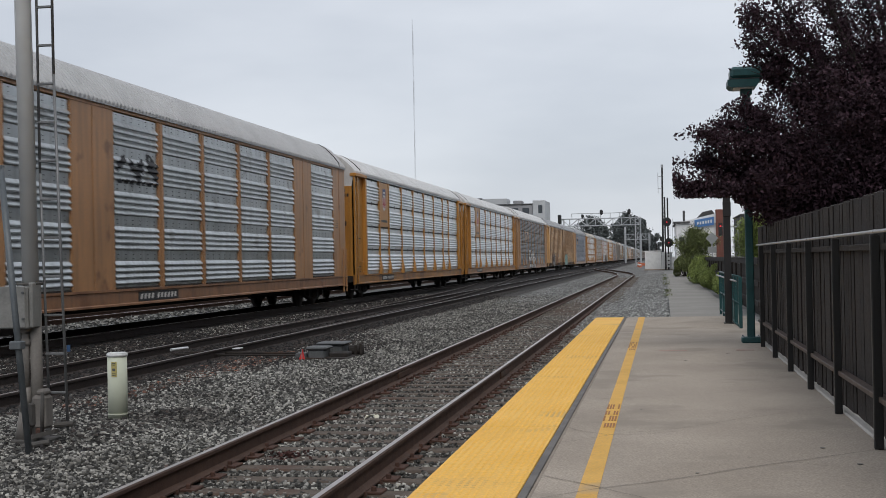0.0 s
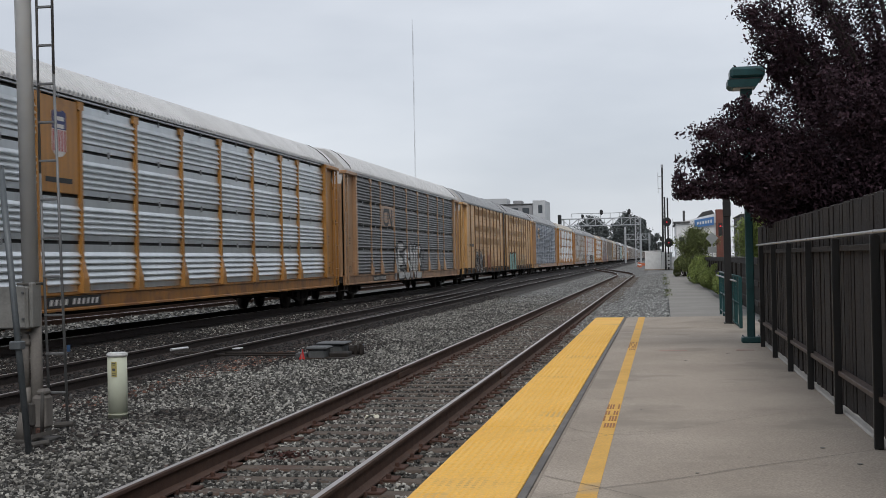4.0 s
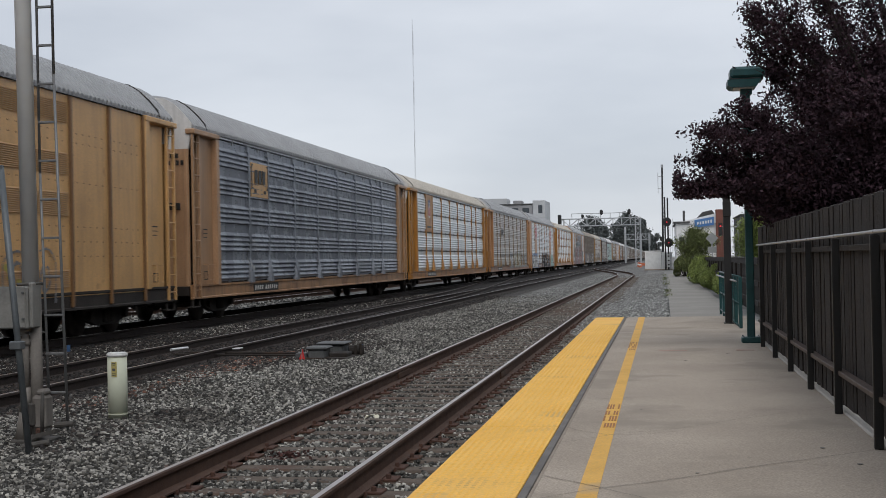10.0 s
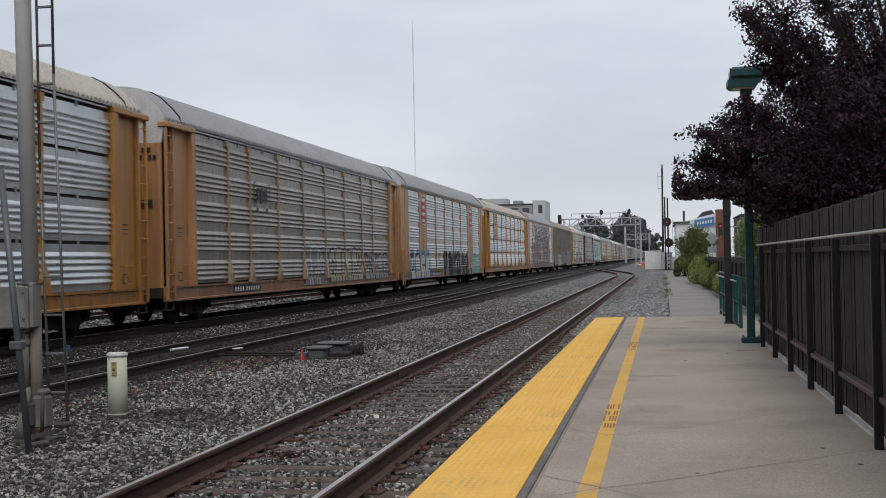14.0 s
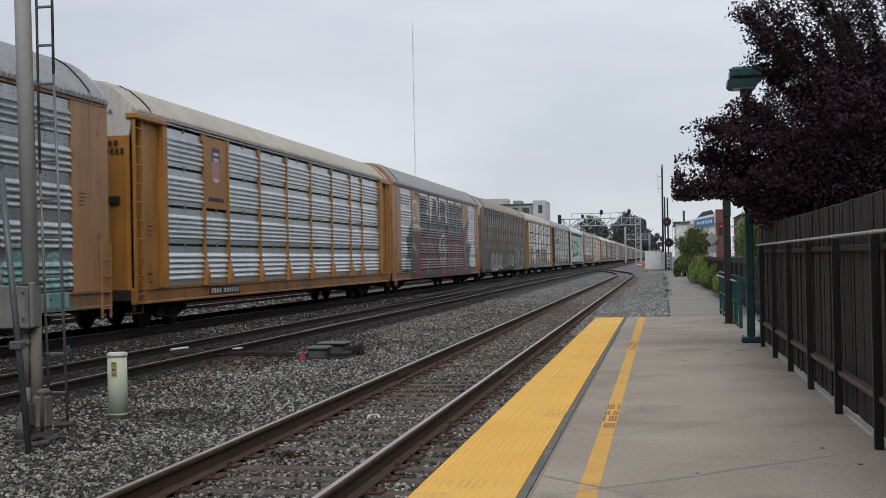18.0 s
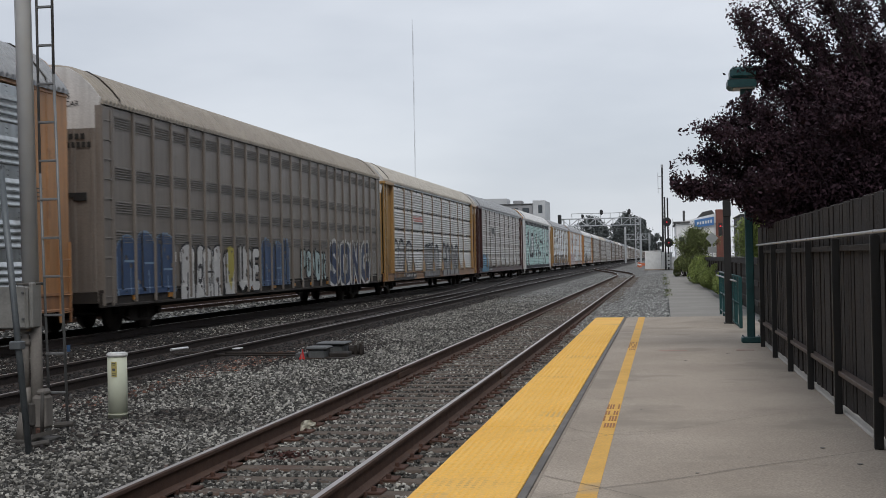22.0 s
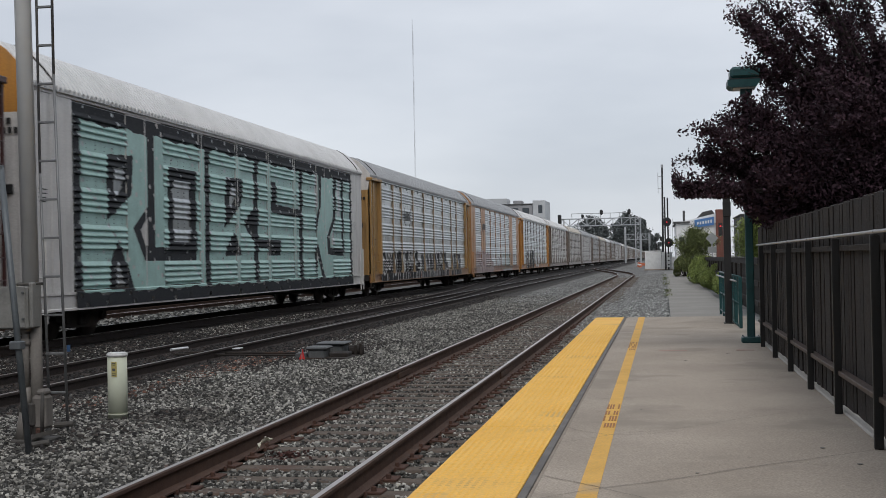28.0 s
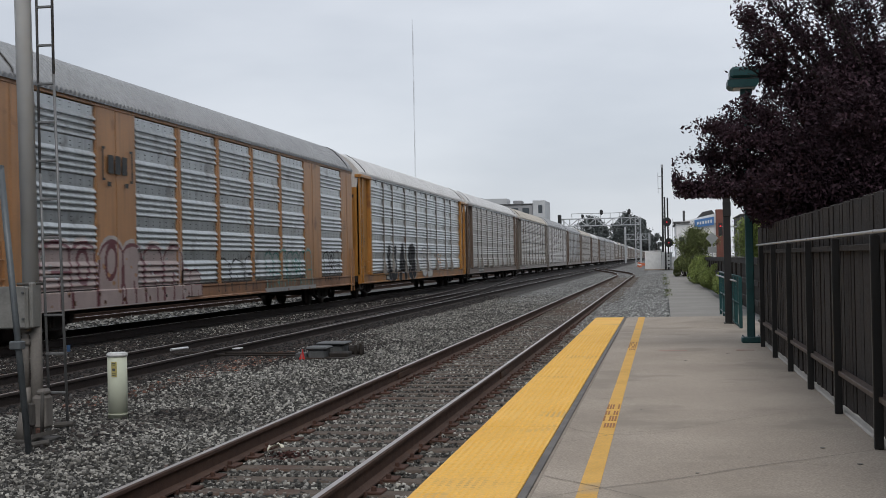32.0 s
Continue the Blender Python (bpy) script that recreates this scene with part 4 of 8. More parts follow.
def corner(car, y, sign, colour, braced=True):
    """The ladder, the plate and the post at one end of the near side; sign: which way the end lies."""
    a = y
    plate = lambda: Geo().cbox(1.36, 1.45, min(0, sign * 1.35), max(0, sign * 1.35), 1.05 + DZ, 5.05 + DZ, 0.01)
    part("end_plate", cached(("end_plate", sign), plate, colour), None, car, at=(0, a, 0))
    part("ladder", cached(("ladder",), ladder_geo, colour), None, car, at=(0, a + sign * 1.62 - 0.24, 0))
    if braced:
        pst = lambda: Geo().cbox(1.42, 1.6, min(0, sign * 0.24), max(0, sign * 0.24), 1.05 + DZ, 5.0 + DZ, 0.02)
        part("end_post", cached(("end_post", sign), pst, colour), None, car, at=(0, a, 0))
        br = lambda: Geo().cbox(1.36, 1.62, min(0, sign * 1.9), max(0, sign * 1.9), 4.93 + DZ, 5.06 + DZ, 0.02)
        part("top_bracket", cached(("top_bracket", sign), br, colour), None, car, at=(0, a, 0))
    part("grab_iron", cached(("grab_iron",), lambda: Geo().tube((1.58, -0.2, 1.5), (1.58, 0.2, 1.5), 0.012, 5).tube((1.58, -0.2, 1.1), (1.58, 0.2, 1.1), 0.012, 5)
                             .tube((1.58, -0.2, 1.1), (1.58, -0.2, 1.5), 0.012, 5).tube((1.58, 0.2, 1.1), (1.58, 0.2, 1.5), 0.012, 5).tube((1.46, -0.2, 1.5), (1.58, -0.2, 1.5), 0.012, 5).tube((1.46, 0.2, 1.5), (1.58, 0.2, 1.5), 0.012, 5), colour), None, car, at=(0, a + sign * 0.75, 0))
    part("stencil_block", cached(("stencil_block",), lambda: Geo().box(1.452, 1.456, -0.16, 0.16, 2.4, 2.43).box(1.452, 1.456, -0.16, 0.16, 2.3, 2.32).box(1.452, 1.456, -0.16, 0.12, 2.2, 2.22), P_PLATE), None, car, at=(0, a + sign * 0.8, 0))
    part("stencil_frame", cached(("stencil_frame",), lambda: Geo().box(1.452, 1.456, -0.14, 0.14, 1.3, 1.32).box(1.452, 1.456, -0.14, 0.14, 1.1, 1.12).box(1.452, 1.456, -0.14, -0.12, 1.1, 1.32).box(1.452, 1.456, 0.12, 0.14, 1.1, 1.32), P_PLATE), None, car, at=(0, a + sign * 0.8, 0))
    part("end_step", cached(("end_step",), lambda: Geo().cbox(1.3, 1.5, -0.25, 0.25, 0.5 + DZ, 0.53 + DZ, 0.005).box(1.46, 1.5, -0.25, -0.21, 0.5 + DZ, 0.8 + DZ).box(1.46, 1.5, 0.21, 0.25, 0.5 + DZ, 0.8 + DZ), M_UNDER), None, car, at=(0, a + sign * 1.62, 0))


def number_plate(car, y):
    """A dark plate on the sill with the number shown as plain bars."""
    g = part("number_plate", cached(("number_plate",), lambda: Geo().box(1.5, 1.509, 0, 2.4, 0.79 + DZ, 1.01 + DZ), P_PLATE), None, car, at=(0, y, 0))
    for n, a0 in ((4, 0.1), (6, 1.08)):
        for k in range(n):
            a = a0 + 0.21 * k
            part("number_bar", cached(("number_bar",), lambda: Geo().prism([(0, 0.84 + DZ), (0.1, 0.84 + DZ), (0.14, 0.96 + DZ), (0.04, 0.96 + DZ)], 0, 1.509, 1.513), P_BADGEWHITE), None, g, at=(0, a, 0))



POSTS = [2.7, 4.55, 7.35, 10.15, 12.95, 15.75, 18.55, 20.45]
END_X = 23.6
ROWS_X = [(1.1, 2.06), (2.13, 3.0), (3.07, 3.95), (4.02, 4.93)]


RIB_STYLE = {"braced": (5, 0.12, 0.15), "dense": (7, 0.03, 0.05)}      # ribs in a row, flat margin below, flat margin above


def depth_at(kind):
    """How far out the near side stands at (y, z), for paint laid on it."""
    posts = POSTS if kind in ("braced", "dense", "solid") else []
    profs = []
    if kind in RIB_STYLE:
        for z0, z1 in ROWS_X:
            profs += rib_profile(z0, z1, *RIB_STYLE[kind])
    elif kind in ("framed", "solid"):
        profs = FRAMED_PROF
    pz, pd = [a for a, _ in profs], [b for _, b in profs]

    def f(y, z):
        if z < 1.09:
            return 1.535
        if kind in ("braced", "dense", "solid"):
            if y < 0 or y > END_X:
                return 1.46 if not (-0.24 < y < 0 or END_X < y < END_X + 0.24) else 1.605
            for p in posts:
                if abs(y - p) < 0.062 + (0.1 if z < 1.6 else 0.03 if z < 1.75 else 0):
                    return post_front(z) + 0.004
            return FACE + float(np.interp(z, pz, pd)) + 0.005
        if kind == "framed":
            for a, b in FRAMED_SHEETS:
                if a < y < b and 1.13 < z < 4.97:
                    return FACE + float(np.interp(z, pz, pd)) + 0.005
            return 1.506
        if kind == "louvred":
            return 1.56 if abs((y / 1.13 + 0.5) % 1 - 0.5) < 0.05 else 1.525
        return 1.6 if abs((y / 1.83 + 0.5) % 1 - 0.5) < 0.05 else 1.535
    return f


def post_front(z):
    return 1.53 + (0.07 * min((1.75 - z) / 0.4, 1) if z < 1.75 else 0)


def post_geo():
    g = Geo()
    pts = [(1.06, 0.17), (1.35, 0.14), (1.75, 0.062), (4.8, 0.062), (4.82, 0.15), (4.98, 0.15)]
    for z, w in pts:
        x = post_front(z)
        g.v += [(1.46, -w, z + DZ), (x, -w * 0.9, z + DZ), (x, w * 0.9, z + DZ), (1.46, w, z + DZ)]
    for i in range(len(pts) - 1):
        g.f += [(4 * i + a, 4 * i + a + 1, 4 * i + a + 5, 4 * i + a + 4) for a in range(3)]
    g.f += [(0, 1, 2, 3), (20, 21, 22, 23)]
    return g


FRAMED_SHEETS = [(0.0, 2.6), (4.7, 7.15), (7.5, 10.0), (10.3, 12.9), (13.2, 15.7), (16.0, 18.5), (20.65, 23.5)]
FRAMED_PROF = []
for _k in range(5):
    FRAMED_PROF += rib_profile(1.13 + 0.768 * _k, 1.13 + 0.768 * (_k + 1), 4, 0.05, 0.18)


def badge(car, y, z, kind):
    """Plain shapes for the emblems on the near side."""
    x = 1.512
    if kind == "shield":
        out = [(y - 0.3, z + 0.42), (y - 0.15, z + 0.47), (y, z + 0.42), (y + 0.15, z + 0.47), (y + 0.3, z + 0.42), (y + 0.3, z - 0.34), (y + 0.15, z - 0.45), (y, z - 0.48), (y - 0.15, z - 0.45), (y - 0.3, z - 0.34)]
        b = part("emblem", Geo().prism([(a, c + DZ) for a, c in out], 0, x, x + 0.004), P_BADGEWHITE, car)
        part("emblem_field", Geo().prism([(a, c + DZ) for a, c in ((y - 0.3, z + 0.42), (y - 0.15, z + 0.47), (y, z + 0.42), (y + 0.15, z + 0.47), (y + 0.3, z + 0.42), (y + 0.3, z + 0.08), (y - 0.3, z + 0.08))], 0, x + 0.004, x + 0.008), P_BLUE, b)
        for k in range(5):
            a = y - 0.27 + k * 0.12
            part("emblem_stripe", Geo().box(x + 0.004, x + 0.008, a, a + 0.06, z - 0.36 + DZ, z + 0.06 + DZ), P_RED, b)
        for a in (-0.1, 0.05):
            part("emblem_bar", Geo().box(x + 0.008, x + 0.011, y - 0.2, y + 0.2, z + 0.2 + a + DZ, z + 0.28 + a + DZ), P_BADGEWHITE, b)
        part("slogan_bar", Geo().box(x, x + 0.004, y - 0.6, y + 0.55, z - 0.98 + DZ, z - 0.88 + DZ), P_PLATE, car)
    elif kind == "octagon":
        r, s = 0.75, 0.66
        out = [(y - s * 0.6, z + r), (y + s * 0.6, z + r), (y + s * 1.1, z + r * 0.75), (y + s * 1.1, z - r * 0.75), (y + s * 0.6, z - r), (y - s * 0.6, z - r), (y - s * 1.1, z - r * 0.75), (y - s * 1.1, z + r * 0.75)]
        b = part("emblem", Geo().prism([(a, c + DZ) for a, c in out], 0, x, x + 0.004), P_BADGEWHITE, car)
        part("emblem_field", Geo().prism([(y + (a - y) * 0.9, z + (c - z) * 0.93 + DZ) for a, c in out], 0, x + 0.004, x + 0.008), P_RED, b)
        for k, (w, h) in enumerate(((0.62, 0.16), (0.5, 0.14), (0.6, 0.14), (0.5, 0.14))):
            part("emblem_bar", Geo().box(x + 0.008, x + 0.011, y - w * 0.7, y + w * 0.6, z + 0.42 - k * 0.34 + DZ, z + 0.42 - k * 0.34 + h + DZ), P_BADGEWHITE, b)
    elif kind == "bracket":
        b = part("emblem", Geo().box(x + 0.03, x + 0.034, y - 0.5, y - 0.22, z - 0.2 + DZ, z + 0.2 + DZ).box(x + 0.03, x + 0.034, y - 0.14, y + 0.14, z - 0.2 + DZ, z + 0.2 + DZ).box(x + 0.03, x + 0.034, y + 0.22, y + 0.5, z - 0.2 + DZ, z + 0.2 + DZ), P_PLATE, car)
        for s in (-1, 1):
            a = y + s * 0.76
            part("emblem_bracket", Geo().box(x + 0.03, x + 0.034, a - 0.03, a + 0.03, z - 0.36 + DZ, z + 0.36 + DZ).box(x + 0.03, x + 0.034, min(a, a - s * 0.12), max(a, a - s * 0.12), z + 0.31 + DZ, z + 0.36 + DZ)
                 .box(x + 0.03, x + 0.034, min(a, a - s * 0.12), max(a, a - s * 0.12), z - 0.36 + DZ, z - 0.31 + DZ), P_PLATE, b)
            part("emblem_dot", Geo().box(x + 0.03, x + 0.034, y + s * 0.45 - 0.09, y + s * 0.45 + 0.09, z - 0.48 + DZ, z - 0.38 + DZ), P_PLATE, b)
    elif kind in ("noodle", "noodle_white"):
        c = P_PLATE if kind == "noodle" else P_BADGEWHITE
        r = 0.075
        line = [(-0.1, 0.42), (-0.62, 0.42), (-0.78, 0.28), (-0.78, -0.28), (-0.62, -0.42), (-0.12, -0.42), (0.02, -0.3), (0.02, 0.42), (0.14, 0.42), (0.66, -0.42), (0.78, -0.42), (0.78, 0.42)]
        if kind == "noodle":
            line = [(a * 1.05, b * 0.72) for a, b in line]
        g = Geo()
        for (a, b2), (c2, d) in zip(line, line[1:]):
            L = math.hypot(c2 - a, d - b2)
            ny, nz = -(d - b2) / L * r, (c2 - a) / L * r
            ey, ez = (c2 - a) / L * r * 0.6, (d - b2) / L * r * 0.6
            q = [(a - ey + ny, b2 - ez + nz), (c2 + ey + ny, d + ez + nz), (c2 + ey - ny, d + ez - nz), (a - ey - ny, b2 - ez - nz)]
            g.prism([(y + e, z + h + DZ) for e, h in q], 0, x + 0.004, x + 0.008 + 0.0004 * len(g.f) / 6)
        part("emblem", g, c, car)
        part("slogan_bar", Geo().box(x + 0.004, x + 0.008, y + 0.1 if kind == "noodle" else y - 0.85, y + 0.85, z - (0.4 if kind == "noodle" else 0.86) + DZ, z - (0.36 if kind == "noodle" else 0.68) + DZ), c, car)


M_SLOT = mat("shaded_slot_steel", (0.09, 0.095, 0.1), (0.13, 0.137, 0.14), 0.7, scale=5, fine=40, bump=0)


def sheet_rivets(car, edges, key="post"):
    """Two rows of bolt heads in every flat band of the tall sheets."""
    def build():
        g = Geo()
        for k in range(5):
            for z in (1.13 + 0.768 * (k + 1) - 0.135, 1.13 + 0.768 * (k + 1) - 0.045):
                for a, b in zip(edges, edges[1:]):
                    if b - a < 1:
                        continue
                    n = max(int((b - a) / 0.4), 2)
                    for i in range(n):
                        y = a + (b - a) * (i + 0.5) / n
                        g.box(FACE, FACE + 0.012, y - 0.012, y + 0.012, z - 0.01 + DZ, z + 0.01 + DZ)
        return g
    part("sheet_rivets", cached(("sheet_rivets", key), build, M_SLOT), None, car)["kind"] = "stuff"


def braced_car(name, label, y, sheet, colour, roof, gable, emblem=None, plate_col=None, post_col=None, solid=False, dense=False):
    """A rack car with outside posts and ribbed galvanised sheets."""
    car = thing(name, label, "freight car", "cars of the freight train", at=(MAIN_X, y, 0.1))
    chassis(car, -1.9, 25.3, GRIMY.get(colour.name, colour), colour, roof, gable, 0.76 if emblem and emblem[0] == "plate" else 0.87)
    corner(car, 0.0, -1, colour)
    corner(car, END_X, 1, colour)
    edges = [0.0] + POSTS + [END_X]
    style = "dense" if dense else "braced"
    for c in range(9):
        a, b = edges[c] + (0.02 if c else 0), edges[c + 1] - 0.02
        w = round(b - a, 2)
        if solid:
            part("side_sheet", cached(("tall_sheet", w), lambda: panel_geo(w, FRAMED_PROF), sheet), None, car, at=(0, a, 0))
            part("sheet_clip", cached(("sheet_clip",), lambda: Geo().box(1.47, 1.5, -0.03, 0.03, -0.055, 0.055), M_GALV), None, car, at=(0, (a + b) / 2, 4.95 + DZ))
            continue
        for r, (z0, z1) in enumerate(ROWS_X):
            if emblem and c == 1 and r > 1 and emblem[0] == "plate":
                continue
            part("side_sheet", cached(("side_sheet", style, w, r), lambda: panel_geo(w, rib_profile(z0, z1, *RIB_STYLE[style])), sheet), None, car, at=(0, a, 0))
        for zc in (2.095, 3.035, 3.985, 4.95):
            part("sheet_clip", cached(("sheet_pin",), lambda: Geo().box(1.47, 1.5, -0.022, 0.022, -0.07, 0.07), M_GALV, name="sheet_clip"), None, car, at=(0, (a + b) / 2, zc + DZ))
    for p in POSTS:
        part("post", cached(("post",), post_geo, post_col or colour), None, car, at=(0, p, 0))
    if solid:
        sheet_rivets(car, edges)
    # Added black sheet stands in for the dark interior behind the gaps.
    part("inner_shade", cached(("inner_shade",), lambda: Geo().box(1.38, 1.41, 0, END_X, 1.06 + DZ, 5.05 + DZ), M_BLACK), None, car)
    part("eave_strip", cached(("eave_strip",), lambda: Geo().cbox(1.44, 1.5, -1.3, END_X + 1.3, 5.0 + DZ, 5.07 + DZ, 0.01), G_MID), None, car)
    if emblem and emblem[0] == "plate":
        part("logo_plate", cached(("logo_plate",), lambda: Geo().cbox(1.46, 1.51, 2.82, 4.43, 3.07 + DZ, 4.96 + DZ, 0.01), plate_col or colour), None, car)
        badge(car, 3.6, 4.25, emblem[1])
    elif emblem:
        badge(car, emblem[2], emblem[3], emblem[1])
    number_plate(car, 3.0)
    return car


def framed_car(name, label, y, sheet, colour, roof, gable, emblems=()):
    """A rack car with flush frames, wide plates and full-height ribbed sheets."""
    car = thing(name, label, "freight car", "cars of the freight train", at=(MAIN_X, y, 0.1))
    chassis(car, -1.9, 25.3, GRIMY.get(colour.name, colour), colour, roof, gable, 0.94)
    for s, a, b in ((-1, -1.85, -0.02), (1, 23.52, 25.25)):
        part("end_panel", cached(("end_panel", s), lambda: Geo().cbox(1.4, 1.5, a, b, 1.05 + DZ, 5.06 + DZ, 0.012).cbox(1.5, 1.515, (a + b) / 2 - 0.03, (a + b) / 2 + 0.03, 1.1 + DZ, 5.0 + DZ, 0.004), colour), None, car)
        part("ladder", cached(("short_ladder",), lambda: Geo().box(1.52, 1.56, 0, 0.04, 0.5 + DZ, 2.1 + DZ).box(1.52, 1.56, 0.42, 0.46, 0.5 + DZ, 2.1 + DZ)
                              .tube((1.55, 0, 0.6), (1.55, 0.44, 0.6), 0.013, 5).tube((1.55, 0, 0.95), (1.55, 0.44, 0.95), 0.013, 5).tube((1.55, 0, 1.3), (1.55, 0.44, 1.3), 0.013, 5).tube((1.55, 0, 1.65), (1.55, 0.44, 1.65), 0.013, 5), colour), None, car,
             at=(0, -1.75 if s < 0 else 24.75, 0))
        part("stencil_block", cached(("end_stencil",), lambda: Geo().box(1.501, 1.505, -0.16, 0.16, 3.0, 3.02).box(1.501, 1.505, -0.16, 0.16, 2.92, 2.94).box(1.501, 1.505, -0.16, 0.12, 2.84, 2.86).box(1.501, 1.505, -0.16, 0.12, 2.76, 2.78), P_PLATE), None, car, at=(0, -1.3 if s < 0 else 24.0, 0))
    cuts = []
    for (a, b), (c, d) in zip(FRAMED_SHEETS, FRAMED_SHEETS[1:]):
        cuts.append((b, c))
    for a, b in cuts:
        part("frame_plate" if b - a > 1 else "frame_post", cached(("frame_plate", round(b - a, 2)), lambda: Geo().cbox(1.42, 1.5, 0, b - a, 1.06 + DZ, 5.06 + DZ, 0.012).cbox(1.5, 1.512, (b - a) / 2 - 0.02, (b - a) / 2 + 0.02, 1.1 + DZ, 5.0 + DZ, 0.004)
             .cbox(1.5, 1.508, 0.06, 0.08, 1.1 + DZ, 5.0 + DZ, 0.002), colour), None, car, at=(0, a, 0))
    part("top_chord", cached(("top_chord",), lambda: Geo().cbox(1.42, 1.515, -1.85, 25.25, 4.99 + DZ, 5.08 + DZ, 0.01), colour), None, car)
    for a, b in FRAMED_SHEETS:
        w = round(b - a, 2)
        part("side_sheet", cached(("tall_sheet", w), lambda: panel_geo(w, FRAMED_PROF), sheet), None, car, at=(0, a, 0))
        part("drip_edge", cached(("drip_edge", w), lambda: Geo().cbox(1.46, 1.515, 0.02, w - 0.02, 1.09 + DZ, 1.13 + DZ, 0.006), M_UNDER), None, car, at=(0, a, 0))
    sheet_rivets(car, [q for ab in FRAMED_SHEETS for q in ab][:2] + [q for ab in FRAMED_SHEETS[1:] for q in ab], "frame")
    for e in emblems:
        badge(car, e[1], e[2], e[0])
    number_plate(car, 5.9)
    return car


def louvre_geo(w, h, n):
    g = Geo()
    for k in range(n):
        z = h * (k + 0.15) / n
        g.add([(1.5, 0, z), (1.535, 0, z - 0.012), (1.535, w, z - 0.012), (1.5, w, z), (1.505, 0, z + h / n * 0.62), (1.505, w, z + h / n * 0.62)],
              [(0, 1, 2, 3), (1, 4, 5, 2), (0, 3, 5, 4), (0, 4, 1), (3, 2, 5)])
    return g


# Rib colour darkened to imitate shadow lines between plates; rust stains on top.
P_SEAMSHADE = paint("rusty_shadow_seam_paint", (0.2, 0.105, 0.045), 0.4, RUST, 0.58)
P_LOUVRE = mat("brown_louvre_paint", (0.4, 0.25, 0.125), (0.47, 0.29, 0.14), 0.7, scale=3, fine=40, bump=0.1)
P_LOUVRE2 = mat("dark_grey_louvre_paint", (0.1, 0.09, 0.08), (0.14, 0.125, 0.11), 0.7, scale=3, fine=40, bump=0.1)


def louvred_unit(car, y0, cols, plain, colour, louvre, pitch, bands, mirror, dark_under, seam=None):
    """One long side of pressed plates with posts between them and louvres in bands."""
    order = list(range(cols))
    for k in order:
        y = y0 + k * pitch
        w = round(pitch, 3)
        part("side_plate", cached(("side_plate", w), lambda: Geo().cbox(1.42, 1.51, 0.01, w - 0.01, 1.0 + DZ, 5.06 + DZ, 0.012), colour), None, car, at=(0, y, 0))
        part("rib", cached(("rib", w), lambda: Geo().cbox(1.5, 1.57, -0.05, 0.05, 0.78 + DZ, 5.04 + DZ, 0.02), seam or colour), None, car, at=(0, y, 0))
        idx = cols - 1 - k if mirror else k
        if idx in plain:
            continue
        for z, h, n in bands:
            part("louvre", cached(("louvre", w, h, n), lambda: louvre_geo(w - 0.26, h, n), louvre), None, car, at=(0, y + 0.13, z + DZ))
    part("rib", cached(("rib", w), lambda: Geo().cbox(1.5, 1.57, -0.05, 0.05, 0.78 + DZ, 5.04 + DZ, 0.02), seam or colour), None, car, at=(0, y0 + cols * pitch, 0))
    if dark_under:
        part("lower_rail", Geo().box(1.44, 1.5, y0, y0 + cols * pitch, 0.98 + DZ, 1.04 + DZ), M_UNDER, car)


def rivets(car, y0, cols, pitch, zs):
    g = Geo()
    for k in range(cols):
        for z in zs:
            for q in (0.3, 0.6, 0.9, 1.2, 1.5):
                y = y0 + k * pitch + q * pitch / 1.83
                g.add([(1.511, y - 0.02, z + DZ), (1.511, y + 0.02, z + DZ), (1.511, y, z + 0.035 + DZ), (1.525, y, z + 0.01 + DZ)], [(0, 1, 3), (1, 2, 3), (2, 0, 3)])
    part("rivets", g, M_UNDER, car)
    car.children[-1]["kind"] = "stuff"


def bellows_geo(y0, y1):
    """The dark gaiter that closes the joint of the twin units."""
    half = [(1.46, 0.95), (1.5, 5.1), (1.46, 5.22), (1.27, 5.46), (1.03, 5.7), (0.79, 5.85), (0.5, 5.9), (0.0, 5.925)]
    line = half + [(-x, z) for x, z in half[-2::-1]]
    g = Geo()
    n = 7
    for k in range(n):
        a = y0 + (y1 - y0) * k / n
        s = 1.0 if k % 2 else 0.985
        g.prism([(x * s, (z if z < 2 else 1 + (z - 1) * s) + DZ) for x, z in line], 1, a, a + (y1 - y0) / n)
    return g


def stage_car(y):
    """The twin-unit yellow car with louvred plates."""
    car = thing("articulated_rack_car", "sandy yellow articulated rack car with louvred plates and graffiti", "freight car", "cars of the freight train", at=(MAIN_X, y, 0.1))
    part("bellows", bellows_geo(18.5, 19.93), M_BLACK, car, "black folded gaiter between the units")
    bands = [(4.5, 0.42, 11), (3.46, 0.44, 11), (2.63, 0.48, 12), (1.2, 0.36, 9)]
    for u, (a, b) in enumerate(((0.0, 18.3), (20.13, 38.43))):
        y0, y1 = (a - 1.9, b + 0.35) if u == 0 else (a - 0.35, b + 1.9)
        chassis(car, y0, y1, M_UNDER, P_SAND, R_GREY, P_WHITE, bogies=(y0 + 3.0,) if u == 0 else (y1 - 3.0,))
        louvred_unit(car, a, 10, (0, 1, 9), P_SAND, P_LOUVRE, 1.83, bands, u == 1, True, P_SEAMSHADE)
        rivets(car, a, 10, 1.83, (4.3, 4.1, 3.3, 2.4, 2.1, 1.8))
        if u == 0:
            corner(car, a, -1, P_SAND)
        else:
            corner(car, b, 1, P_SAND)
    bogie(car, 19.2)
    return car


